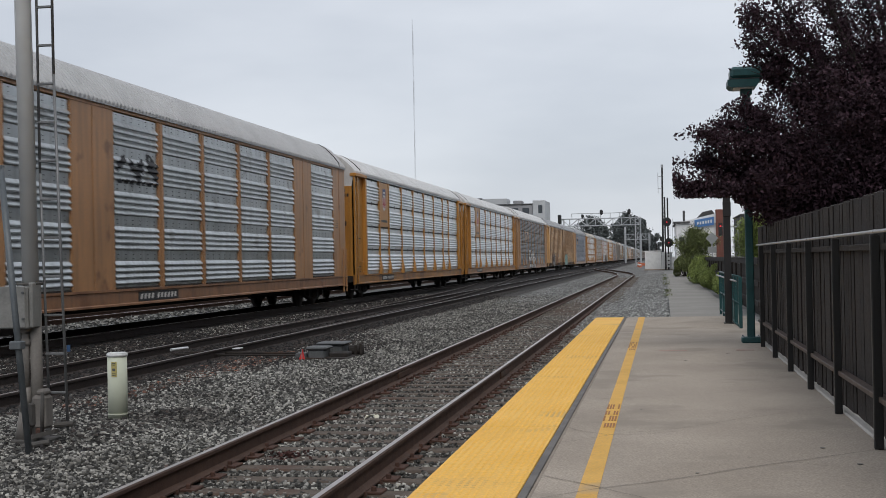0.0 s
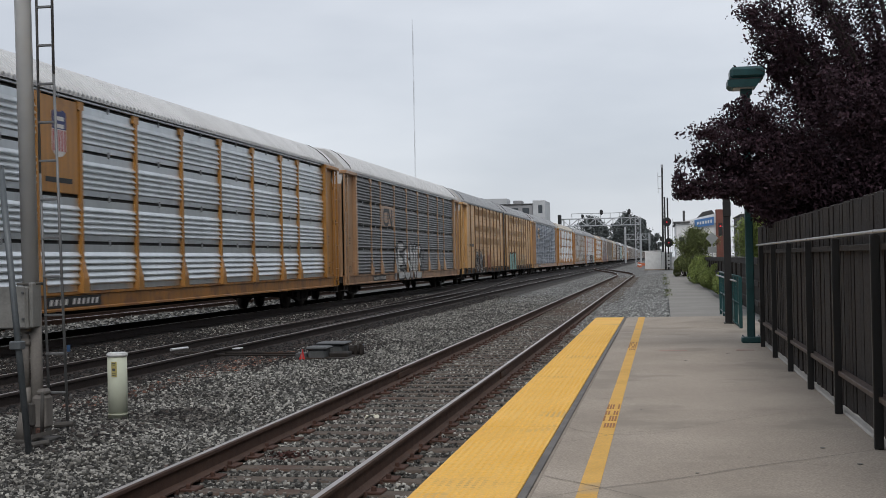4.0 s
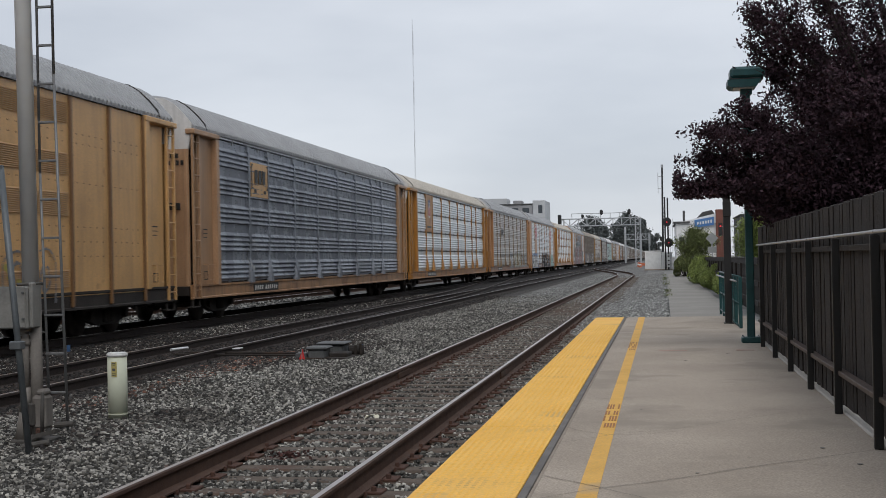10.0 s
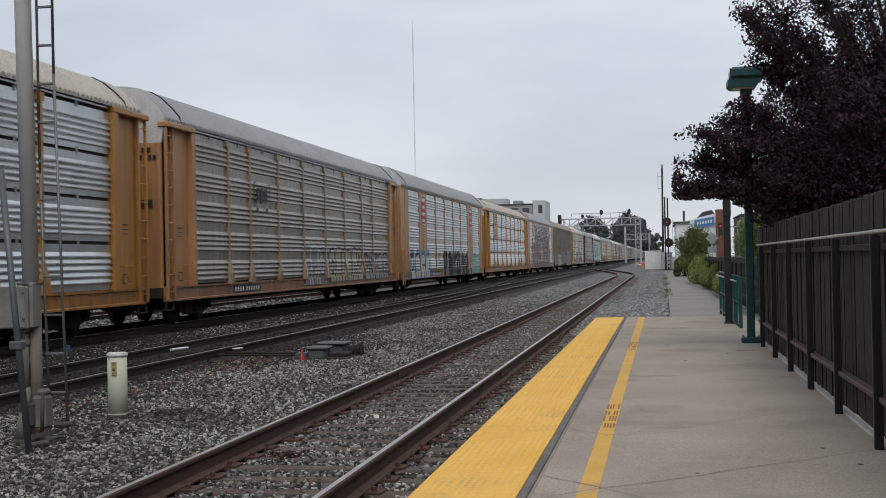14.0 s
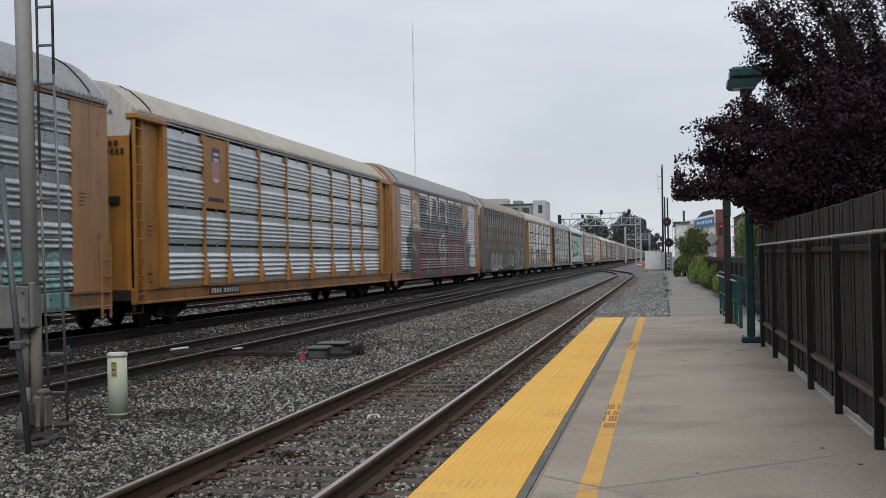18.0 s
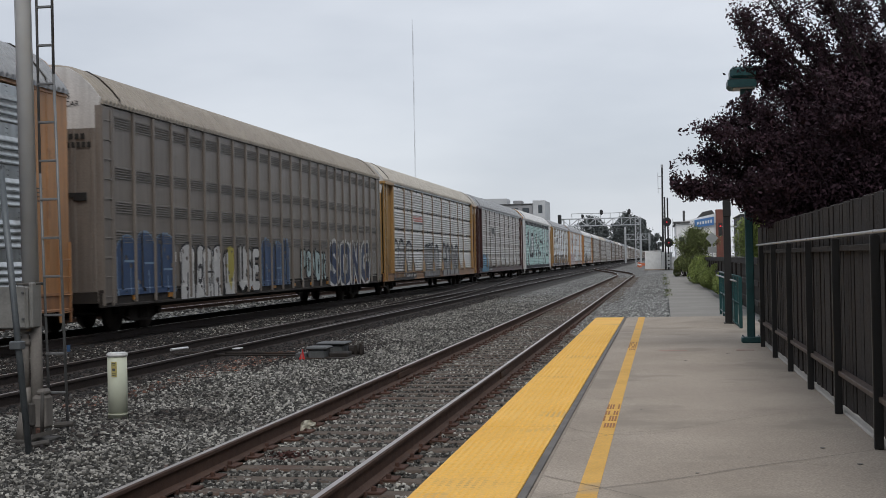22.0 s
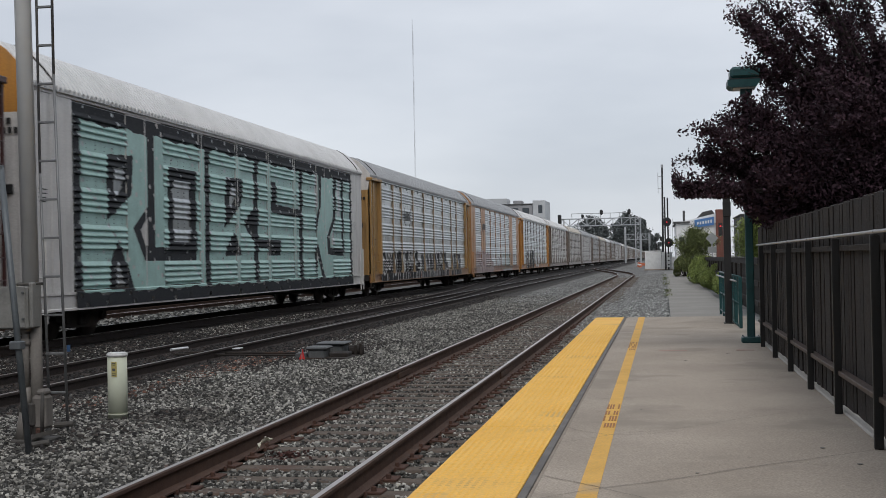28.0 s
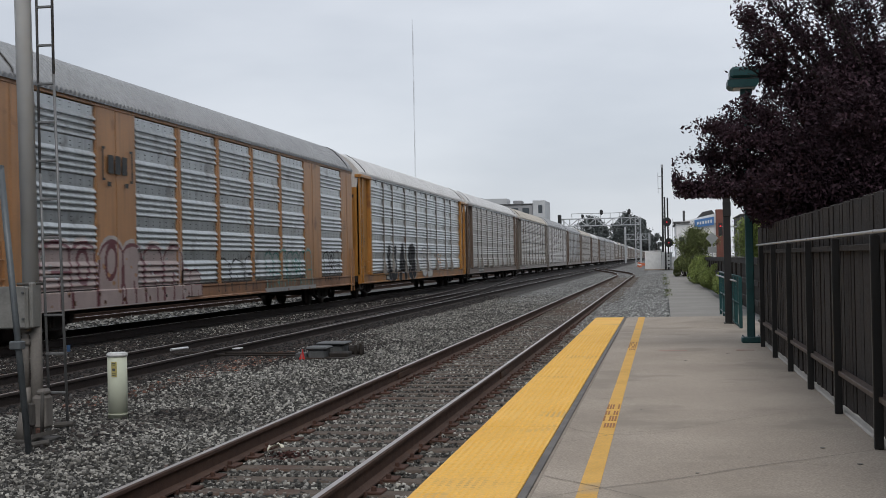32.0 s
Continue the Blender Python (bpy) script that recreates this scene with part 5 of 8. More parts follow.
def plated_car(name, label, y, colour, louvre, roof, gable):
    """A grey-brown car with narrow plates and four bands of louvres."""
    car = thing(name, label, "freight car", "cars of the freight train", at=(MAIN_X, y, 0.1))
    chassis(car, -1.0, 26.3, M_UNDER, colour, roof, gable)
    bands = [(4.62, 0.28, 5), (3.52, 0.28, 5), (2.77, 0.28, 5), (2.12, 0.28, 5)]
    louvred_unit(car, -0.4, 23, (), colour, louvre, 1.13, bands, False, True)
    for s, a in ((-1, -0.4), (1, 25.6)):
        part("end_post", cached(("tall_end", s), lambda: Geo().cbox(1.38, 1.54, min(0, s * 0.55), max(0, s * 0.55), 0.8 + DZ, 5.05 + DZ, 0.02), colour), None, car, at=(0, a, 0))
        part("ladder", cached(("ladder",), ladder_geo, colour), None, car, at=(0, a + s * 0.3 - 0.24, 0))
    g = Geo()
    for k in range(12):
        g.box(1.5, 1.53, 0.6 + 2.1 * k, 0.85 + 2.1 * k, 0.84 + DZ, 0.94 + DZ)
    part("reflectors", g, P_YELLOW, car, "yellow reflector strips")
    return car


def sprayed(car, name, kind, material, test, y0, y1, z0, z1, lift=0.0, dy=0.04, dz=0.025):
    """Paint on the near side wherever test(y, z) holds, following the side's relief."""
    f = depth_at(kind)
    yy = np.arange(y0, y1, dy)
    folds = FRAMED_PROF if kind in ("framed", "solid") else [p for a, b in ROWS_X for p in rib_profile(a, b, *RIB_STYLE[kind])] if kind in RIB_STYLE else []
    folds = sorted({round(p[0], 4) for p in folds if z0 < p[0] < z1})
    rows = sorted(folds + [q for q in np.arange(z0, z1 + dz, dz) if all(abs(q - p) > 0.008 for p in folds)])
    zz = np.array(rows)
    Y, Z = np.meshgrid(yy + dy / 2, (zz[:-1] + zz[1:]) / 2)
    wet = test(Y, Z) & (np.sin(Y * 13.0 + 1.7 * z0) * np.sin(Z * 17.0 + y0) + np.sin(Y * 5.1 + Z * 7.3) < 1.5)
    g = Geo()
    depth = {}

    def dep(i, j):
        if (i, j) not in depth:
            depth[i, j] = f(yy[0] + i * dy, zz[j]) + 0.003 + lift
        return depth[i, j]
    for j in range(len(zz) - 1):
        i = 0
        while i < len(yy):
            if not wet[j, i]:
                i += 1
                continue
            a = i
            k0, k1 = dep(a, j), dep(a, j + 1)
            while i < len(yy) and wet[j, i] and abs(dep(i, j) - k0) < 1e-4 and abs(dep(i, j + 1) - k1) < 1e-4:
                i += 1
            i = max(i, a + 1)
            za, zb = zz[j] + DZ, zz[j + 1] + DZ
            ya, yb = yy[0] + a * dy, yy[0] + i * dy
            g.add([(k0, ya, za), (k0, yb, za), (k1, yb, zb), (k1, ya, zb)], [(0, 1, 2, 3)])
    if g.f:
        ob = part(name, g, material, car, "spray-painted graffiti")
        ob["kind"] = "stuff"
    return None


STROKES = {
    "R": [(0, 0, 0, 1), (0, 1, .7, 1), (.7, 1, .8, .75), (.8, .75, .7, .5), (.7, .5, 0, .5), (.3, .5, .85, 0)],
    "O": [(0, .1, 0, .9), (0, .9, .4, 1), (.4, 1, .8, .9), (.8, .9, .8, .1), (.8, .1, .4, 0), (.4, 0, 0, .1)],
    "B": [(0, 0, 0, 1), (0, 1, .7, .95), (.7, .95, .7, .6), (.7, .6, .1, .52), (.1, .52, .8, .45), (.8, .45, .8, .05), (.8, .05, 0, 0)],
    "S": [(.8, .85, .45, 1), (.45, 1, .05, .88), (.05, .88, .05, .66), (.05, .66, .8, .36), (.8, .36, .8, .14), (.8, .14, .4, 0), (.4, 0, 0, .12)],
    "K": [(0, 0, 0, 1), (.8, 1, .1, .5), (.1, .5, .85, 0)],
    "J": [(.8, 1, .8, .1), (.8, .1, .3, 0), (.3, 0, 0, .3)],
    "N": [(0, 0, 0, 1), (0, 1, .8, 0), (.8, 0, .8, 1)],
    "G": [(.75, 1, .35, 1), (.35, 1, 0, .8), (0, .8, 0, .2), (0, .2, .4, 0), (.4, 0, .8, .08), (.8, .08, .8, .38), (.8, .38, .55, .38)],
    "P": [(0, 0, 0, 1), (0, 1, .7, 1), (.7, 1, .75, .6), (.75, .6, 0, .45)],
    "M": [(0, 0, 0.05, 1), (0.05, 1, .4, .4), (.4, .4, .8, 1), (.8, 1, .85, 0)],
    "D": [(0, 0, 0, 1), (0, 1, .5, .95), (.5, .95, .8, .5), (.8, .5, .5, .05), (.5, .05, 0, 0)],
    "E": [(.8, 1, 0, 1), (0, 1, 0, 0), (0, 0, .8, 0), (0, .5, .65, .5)],
    "U": [(0, 1, 0, .15), (0, .15, .4, 0), (.4, 0, .8, .15), (.8, .15, .8, 1)],
    "A": [(0, 0, .4, 1), (.4, 1, .8, 0), (.15, .4, .65, .4)],
    "I": [(.2, 0, .2, 1)],
    "~": [(0, .2, .25, .9), (.25, .9, .5, .15), (.5, .15, .8, .85)],
}


def lettering(text, y0, z0, w, h, gap=0.25, wob=0.08, seed=1):
    """Distance to the strokes of a row of letters, w wide and h high each."""
    rng = random.Random(seed)
    segs = []
    for k, ch in enumerate(text):
        oy, oz = y0 + k * w * (0.85 + gap), z0 + rng.uniform(-wob, wob)
        sc = h * rng.uniform(1 - wob, 1 + wob)
        for a, b, c, d in STROKES[ch]:
            segs.append((oy + a * w, oz + b * sc, oy + c * w, oz + d * sc))

    def dist(Y, Z):
        best = np.full(Y.shape, 9.0)
        for a, b, c, d in segs:
            dy_, dz_ = c - a, d - b
            t = np.clip(((Y - a) * dy_ + (Z - b) * dz_) / (dy_ * dy_ + dz_ * dz_), 0, 1)
            best = np.minimum(best, np.hypot(Y - a - t * dy_, Z - b - t * dz_))
        return best
    return dist


def spray(name, c, rough=0.46):
    return mat(name, c, tuple(a * 0.85 for a in c), rough, scale=2, fine=30, bump=0.03, fine_amt=0.15, streak=0.12)


S_WHITE, S_BLACK = spray("white_spray_paint", (0.6, 0.59, 0.575)), spray("black_spray_paint", (0.013, 0.013, 0.015), 0.8)
S_MINT, S_TEAL = spray("mint_spray_paint", (0.4, 0.6, 0.56)), spray("teal_spray_paint", (0.06, 0.3, 0.25))
S_BLUE, S_LBLUE = spray("blue_spray_paint", (0.035, 0.075, 0.17)), spray("light_blue_spray_paint", (0.08, 0.28, 0.45))
S_RED = spray("dull_red_spray_paint", (0.16, 0.035, 0.04))
S_GREEN, S_GREY = spray("dark_green_spray_paint", (0.035, 0.1, 0.075)), spray("grey_spray_paint", (0.2, 0.2, 0.21))
S_ORANGERED, S_YELLOW = spray("red_orange_spray_paint", (0.45, 0.07, 0.04)), spray("yellow_spray_paint", (0.45, 0.38, 0.08))
S_LGREY = spray("light_grey_spray_paint", (0.36, 0.36, 0.36))
S_MINT2, S_TEAL2 = spray("sea_green_spray_paint", (0.16, 0.38, 0.34)), spray("faded_teal_spray_paint", (0.16, 0.27, 0.24))
S_SLATE, S_SKY = spray("slate_spray_paint", (0.085, 0.1, 0.125)), spray("sky_blue_spray_paint", (0.06, 0.2, 0.42))
S_CREAM, S_PALEMINT = spray("cream_spray_paint", (0.5, 0.48, 0.38)), spray("pale_mint_spray_paint", (0.42, 0.53, 0.53))
S_RUSTRED, S_INK = spray("rust_red_spray_paint", (0.36, 0.1, 0.04)), spray("ink_black_spray_paint", (0.013, 0.016, 0.021), 0.75)
S_BUFFGREY, S_PINKGREY = spray("buff_grey_spray_paint", (0.2, 0.19, 0.185)), spray("pinkish_grey_spray_paint", (0.22, 0.17, 0.16))
S_SKYGREY, S_MINTGREY = spray("dull_blue_spray_paint", (0.09, 0.13, 0.2)), spray("grey_mint_spray_paint", (0.27, 0.34, 0.3))
S_BLUEGREY = spray("blue_grey_spray_paint", (0.15, 0.165, 0.195))
S_NAVY = spray("navy_spray_paint", (0.02, 0.04, 0.11))
S_SEAFOAM = spray("seafoam_spray_paint", (0.2, 0.42, 0.37))
S_SKYPALE = spray("pale_blue_spray_paint", (0.2, 0.3, 0.42))
S_PINKWHITE = spray("pinkish_white_spray_paint", (0.52, 0.46, 0.44))
S_DGREY = spray("charcoal_spray_paint", (0.045, 0.045, 0.05), 0.75)


def tag(car, kind, text, y, z, w, h, fill, line, stroke=0.12, edge=0.05, seed=1, gap=0.25, wob=0.08, hollow=False):
    """Fat outlined letters."""
    d = lettering(text, y, z, w, h, gap, wob, seed)
    y1 = y + len(text) * w * (0.85 + gap) + 0.5
    m = stroke + edge + 0.05
    if line:
        sprayed(car, "graffiti_outline", kind, line, lambda Y, Z: (d(Y, Z) < stroke + edge) & (d(Y, Z) >= stroke if fill or hollow else True), y - m, y1, max(z - m - 0.1, 0.73), z + h * 1.1 + m)
    if fill:
        sprayed(car, "graffiti_fill", kind, fill, lambda Y, Z: d(Y, Z) < stroke, y - m, y1, max(z - m - 0.1, 0.73), z + h * 1.1 + m)


S_BLUSH, S_WINE = spray("pale_blush_spray_paint", (0.42, 0.33, 0.31)), spray("wine_red_spray_paint", (0.14, 0.03, 0.04))


def arches(car, kind, spans, z0, z1, fill, line, seed=1, lw=0.07, halo=None, halo_w=0.1, inner=True):
    """Round-topped letter columns over (from, to) spans, with outlines, counters and slits."""
    rng = random.Random(seed)
    cols = []
    for a, b in spans:
        cols.append(((a + b) / 2, (b - a) / 2 + 0.04, z1 + rng.uniform(-0.06, 0.06), rng.uniform(0.5, 0.95), rng.choice((0, 1, 2)), rng.uniform(-0.12, 0.12), rng.uniform(0.35, 0.6)))

    def depth_in(Y, Z, col):
        cy, half, top, bulge, _, lean, _ = col
        u = (Y - cy - lean * (Z - z0)) / half
        roof = top - half * bulge * (1 - np.sqrt(np.clip(1 - u * u, 0, 1)))
        return np.where(Z < z0, -0.01, np.minimum(half * (1 - np.abs(u)), roof - Z))

    def field(Y, Z):
        near, on_line = np.full(Y.shape, -9.0), np.zeros(Y.shape, bool)
        for col in cols:
            d = depth_in(Y, Z, col)
            cy, half, top, _, style, lean, frac = col
            y = Y - cy - lean * (Z - z0)
            mid = z0 + (top - z0) * frac
            mark = np.zeros(Y.shape, bool)
            if inner and style == 0:
                mark = (np.abs(y) < lw * 0.55) & (Z < mid)
            elif inner and style == 1:
                ring = np.hypot(y / (half * 0.42), (Z - mid - 0.1) / (half * 0.55))
                mark = np.abs(ring - 1) < lw * 0.7 / (half * 0.45)
            elif inner:
                mark = ((np.abs(Z - mid) < lw * 0.5) & (y > -half * 0.3)) | ((np.abs(y - half * 0.25) < lw * 0.5) & (Z < mid - 0.15))
            on_line = np.where(d > 0, (d < lw) | mark, on_line)
            near = np.maximum(near, d)
        return near, on_line
    box = (spans[0][0] - 0.3, spans[-1][1] + 0.4, max(z0 - 0.12, 0.73), z1 + 0.3)
    sprayed(car, "graffiti_outline", kind, line, lambda Y, Z: (field(Y, Z)[0] > 0) & field(Y, Z)[1], *box)
    if fill:
        sprayed(car, "graffiti_fill", kind, fill, lambda Y, Z: (field(Y, Z)[0] > 0) & ~field(Y, Z)[1], *box)
    if halo:
        sprayed(car, "graffiti_shadow", kind, halo, lambda Y, Z: (field(Y, Z)[0] <= 0) & (field(Y, Z)[0] > -halo_w), *box)


def haze(car, kind, material, y0, y1, z0, z1, amount, seed):
    """A thin, broken mist of spray."""
    def test(Y, Z):
        n = np.sin(Y * 7.1 + seed) * np.sin(Z * 9.3 + 2 * seed) + 0.7 * np.sin(Y * 17.0 + Z * 5.0 + seed) + 0.5 * np.sin(Z * 31.0 + Y * 3.0)
        edge = np.minimum(np.minimum(Y - y0, y1 - Y) / (y1 - y0), np.minimum(Z - z0, z1 - Z) / (z1 - z0)) * 4
        return n + np.clip(edge, 0, 1) * 1.2 > 2.2 - 2 * amount
    sprayed(car, "graffiti_mist", kind, material, test, y0, y1, z0, z1, -0.001)


def inside(poly, Y, Z):
    """Whether points lie in a polygon of (y, z) corners."""
    hit = np.zeros(Y.shape, bool)
    for (a, b), (c, d) in zip(poly, poly[1:] + poly[:1]):
        if b != d:
            hit ^= ((b > Z) != (d > Z)) & (Y < (c - a) * (Z - b) / (d - b) + a)
    return hit


def even(y0, y1, n):
    w = (y1 - y0) / n
    return [(y0 + k * w, y0 + (k + 0.94) * w) for k in range(n)]


CARS = []


def put(car, y):
    CARS.append((car, y))
    return car


c = put(framed_car("framed_rack_car", "rack car with faded orange frame and galvanised side sheets", 21.4, G_MID, P_ORANGE, R_SILVER, P_WHITE), 21.4)
sprayed(c, "faded_emblem", "framed", S_DGREY, lambda Y, Z: (np.abs(Z - 3.85 - 0.12 * np.sin(Y * 5)) < 0.1 + 0.12 * (Y > 5.9)) & (np.sin(Y * 6.5 + 0.8) > -0.75) | ((np.abs(Z - 3.48) < 0.05) & (np.sin(Y * 19) > -0.6)), 4.85, 7.1, 3.3, 4.3)
c = put(braced_car("braced_rack_car", "yellow rack car with bright galvanised sheets and an emblem plate", 49.95, G_BRIGHT, P_YELLOW, R_WHITE, P_WHITE, ("plate", "shield")), 49.95)
c = put(braced_car("braced_rack_car", "deep yellow rack car with bright galvanised sheets and an emblem plate", 78.4, G_BRIGHT, P_DEEP, R_WHITE, P_WHITE, ("plate", "shield")), 78.4)
c = put(braced_car("braced_rack_car", "tan rack car with dirty dark grey sheets and silver graffiti", 106.8, G_DARK, P_TAN, R_WHITE, P_WHITE, None, dense=True), 106.8)
part("logo_plate", Geo().cbox(1.5, 1.515, 4.68, 7.22, 3.09 + DZ, 3.98 + DZ, 0.006), P_TAN, c)
badge(c, 5.95, 3.5, "noodle")
arches(c, "dense", [(7.12, 7.6)], 0.75, 2.3, S_LGREY, S_BLACK, 5, 0.1, None, inner=False)
tag(c, "dense", "ESNE", 8.2, 0.92, 1.12, 1.22, S_WHITE, S_BLACK, 0.17, 0.1, 2, gap=0.42, wob=0.05)
haze(c, "dense", S_DGREY, 12.6, 14.6, 0.78, 2.3, 0.35, 2)
haze(c, "dense", S_GREY, 0.5, 4.0, 1.1, 2.1, 0.15, 5)
c = put(stage_car(135.4), 135.4)
tag(c, "stage", "~MAN~M", 3.45, 1.0, 0.6, 1.05, S_BLACK, S_WHITE, 0.1, 0.045, 7, gap=0.42, wob=0.12)
haze(c, "stage", S_BLACK, 3.2, 7.9, 0.8, 2.3, 0.6, 3)
haze(c, "stage", S_RUSTRED, 8.9, 11.0, 0.78, 2.1, 0.62, 8)
haze(c, "stage", S_LBLUE, 11.9, 12.5, 1.7, 2.15, 0.3, 1)
arches(c, "stage", [(22.6, 23.6), (23.6, 24.5), (24.5, 25.4), (25.3, 26.1), (26.1, 26.9)], 0.78, 2.12, S_SEAFOAM, S_BLACK, 9, 0.055, S_BLACK, 0.045)
arches(c, "stage", [(27.0, 27.9), (28.1, 29.0), (29.6, 30.4), (30.6, 31.5), (32.0, 33.0), (33.2, 34.0)], 0.9, 1.95, None, S_GREY, 10, 0.045)
haze(c, "stage", S_LGREY, 21.0, 22.4, 1.2, 2.3, 0.2, 4)
haze(c, "stage", S_YELLOW, 29.0, 33.5, 0.85, 1.9, 0.05, 6)
for a, b in ((0.1, 0.7), (1.35, 3.1)):
    part("number_bar", Geo().box(1.512, 1.516, a, b, 2.43 + DZ, 2.6 + DZ), P_PLATE, c)
c = put(braced_car("braced_rack_car", "rack car with sheets and posts oversprayed faded blue grey", 178.8, G_BLUE, P_TAN, R_GREY, P_WHITE, None, None, G_BLUE, solid=True), 178.8)
part("logo_plate", Geo().cbox(1.5, 1.525, 2.85, 4.45, 3.55 + DZ, 4.55 + DZ, 0.006), P_SAND, c)
badge(c, 3.65, 4.15, "bracket")
haze(c, "solid", S_BLUEGREY, 0.3, 23.0, 1.15, 4.9, 0.4, 12)
tag(c, "solid", "RUNE", 1.0, 1.4, 3.0, 2.6, S_BLUEGREY, None, 0.3, 0.05, 12, gap=0.75)
arches(c, "solid", [(2.2, 3.6), (18.8, 20.0), (20.3, 21.5)], 1.1, 2.3, None, S_LGREY, 17, 0.05)
c = put(braced_car("braced_rack_car", "yellow rack car with bright galvanised sheets and cream roof", 207.0, G_BRIGHT, P_DEEP, R_CREAM, P_WHITE, ("plate", "shield")), 207.0)
c = put(braced_car("braced_rack_car", "orange-brown rack car with grimy grey sheets and white graffiti", 235.5, G_BROWN, P_ORANGE, R_GREY, P_WHITE, ("flat", "bracket", 5.6, 3.63), post_col=P_POSTTAN, solid=True), 235.5)
arches(c, "solid", even(4.8, 7.3, 3), 1.0, 2.0, None, S_LGREY, 14, 0.06)
arches(c, "solid", even(10.2, 12.9, 3), 0.85, 2.25, S_GREY, S_WHITE, 15, 0.08)
arches(c, "solid", even(13.5, 18.5, 6), 0.9, 2.15, S_CREAM, S_DGREY, 16, 0.08)
arches(c, "solid", even(19.0, 23.2, 5), 0.9, 2.0, S_LGREY, S_DGREY, 18, 0.08)
haze(c, "solid", S_LGREY, 10.0, 18.9, 0.78, 2.4, -0.05, 3)
c = put(framed_car("framed_rack_car", "orange framed rack car with red octagon emblems and graffiti", 263.7, G_MID, P_ORANGE, R_GREY, P_WHITE, (("octagon", 3.72, 4.13), ("octagon", 19.8, 4.1))), 263.7)
arches(c, "framed", [(0.2, 1.3), (1.4, 2.6), (2.8, 4.0), (4.1, 5.2)], 0.75, 1.95, S_WHITE, S_DGREY, 17, 0.09, S_SKY, 0.2)
haze(c, "framed", S_SKY, 5.2, 6.6, 0.75, 1.3, 0.3, 3)
haze(c, "framed", S_DGREY, 7.9, 9.0, 1.15, 2.1, 0.35, 4)
tag(c, "framed", "PSKO", 9.85, 0.9, 1.1, 0.95, S_BLACK, S_WHITE, 0.3, 0.06, 18, gap=0.5, wob=0.04)
sprayed(c, "graffiti_line", "framed", S_WHITE, lambda Y, Z: (np.abs(Y - 11.2 - 0.25 * (Z - 1.5)) < 0.04) | (np.abs(Y - 12.7 + 0.2 * (Z - 1.4)) < 0.04) | ((np.abs(Y - 14.2 - 0.5 * np.sin(Z * 4)) < 0.04) & (Z > 1.1)), 10.8, 14.9, 0.85, 1.9, 0.004)
arches(c, "framed", even(16.1, 18.6, 4), 0.78, 1.95, S_BLACK, S_LGREY, 19, 0.05, S_BLACK)
arches(c, "framed", even(19.9, 23.2, 4), 0.8, 1.9, S_MINT2, S_PALEMINT, 20, 0.07, S_TEAL2)
c = put(braced_car("braced_rack_car", "deep yellow rack car with bright sheets and a pale brown roof", 292.1, G_BRIGHT, P_DEEP, R_CREAM, P_WHITE, ("plate", "shield")), 292.1)
c = put(framed_car("framed_rack_car", "orange rack car covered with a red and green painted mural", 320.3, G_MID, P_ORANGE, R_GREY, P_ORANGE, ()), 320.3)
DIAMOND = (11.3, 2.15)


def mural_diamond(Y, Z):
    return np.abs(Y - DIAMOND[0]) / 1.4 + np.abs(Z - DIAMOND[1]) / 1.25


def mural_cross(Y, Z):
    """Green wedges that meet at the waists of the two crosses."""
    out = np.zeros(Y.shape, bool)
    for cy in (7.35, 15.9):
        out |= (Z > 2.35) & (np.abs(Y - cy) < 1.15 * (Z - 2.35) / 0.85)
        out |= (Z < 2.1) & (np.abs(Y - cy) < 0.9 * (2.1 - Z) / 1.2)
    return out


def mural_red(Y, Z):
    left = np.where(Z > 2.3, 4.3 - 1.7 * (Z - 2.3) / 0.85, 4.3 - 1.4 * (2.3 - Z) / 1.3)
    right = np.where(Z > 2.28, 18.95 + 1.25 * (Z - 2.28) / 0.9, 18.95 + 1.05 * (2.28 - Z) / 1.4)
    top = 3.2 + 0.12 * np.sin(Y * 1.1)
    return (Y > left) & (Y < right) & (Z < top) & ~mural_cross(Y, Z) & (mural_diamond(Y, Z) > 1)


def mural_slate(Y, Z):
    """Dark blue-grey panels in the upper part of each bay."""
    bay = np.zeros(Y.shape, bool)
    for a, b in FRAMED_SHEETS[1:6]:
        mid = (a + b) / 2 + 0.15 * np.sin(a)
        bay |= np.abs(Y - mid) < 0.95 - 0.25 * (Z - 3.3) * np.cos(a * 1.7) + 0.12 * np.sin(Z * 5 + a)
    return bay & (Z > 3.25)


def mural_green(Y, Z):
    fringe = (Z > 3.15) & (Z < 3.5 + 0.5 * np.abs(np.sin(Y * 1.25))) & (Y > 5.0) & (Y < 18.4)
    lead = (Y > 3.6 + 0.9 * (Z - 3.9) * 0 + 0.45 * (4.9 - Z)) & (Y < 4.7 + 0.3 * (4.9 - Z)) & (Z > 3.4)
    wing = (Y > 1.2 + 0.9 * np.abs(Z - 2.4) + 0.15 * np.sin(Z * 9)) & (Y < 4.6) & (Z < 3.25) & ~((Y > 2.6) & (np.abs(Z - 2.45 + 0.3 * (Y - 2.6)) < 0.16))
    tail = (Y > 18.9) & (Y < 21.4 + 0.5 * np.sin(Z * 3)) & ((Z < 2.6) | ((Z > 3.05 + 0.3 * (Y - 19)) & (Z < 3.5 + 0.3 * (Y - 19))))
    return (fringe | lead | wing | tail | mural_cross(Y, Z) & (Z < 3.4)) & ~mural_red(Y, Z) & ~mural_slate(Y, Z)


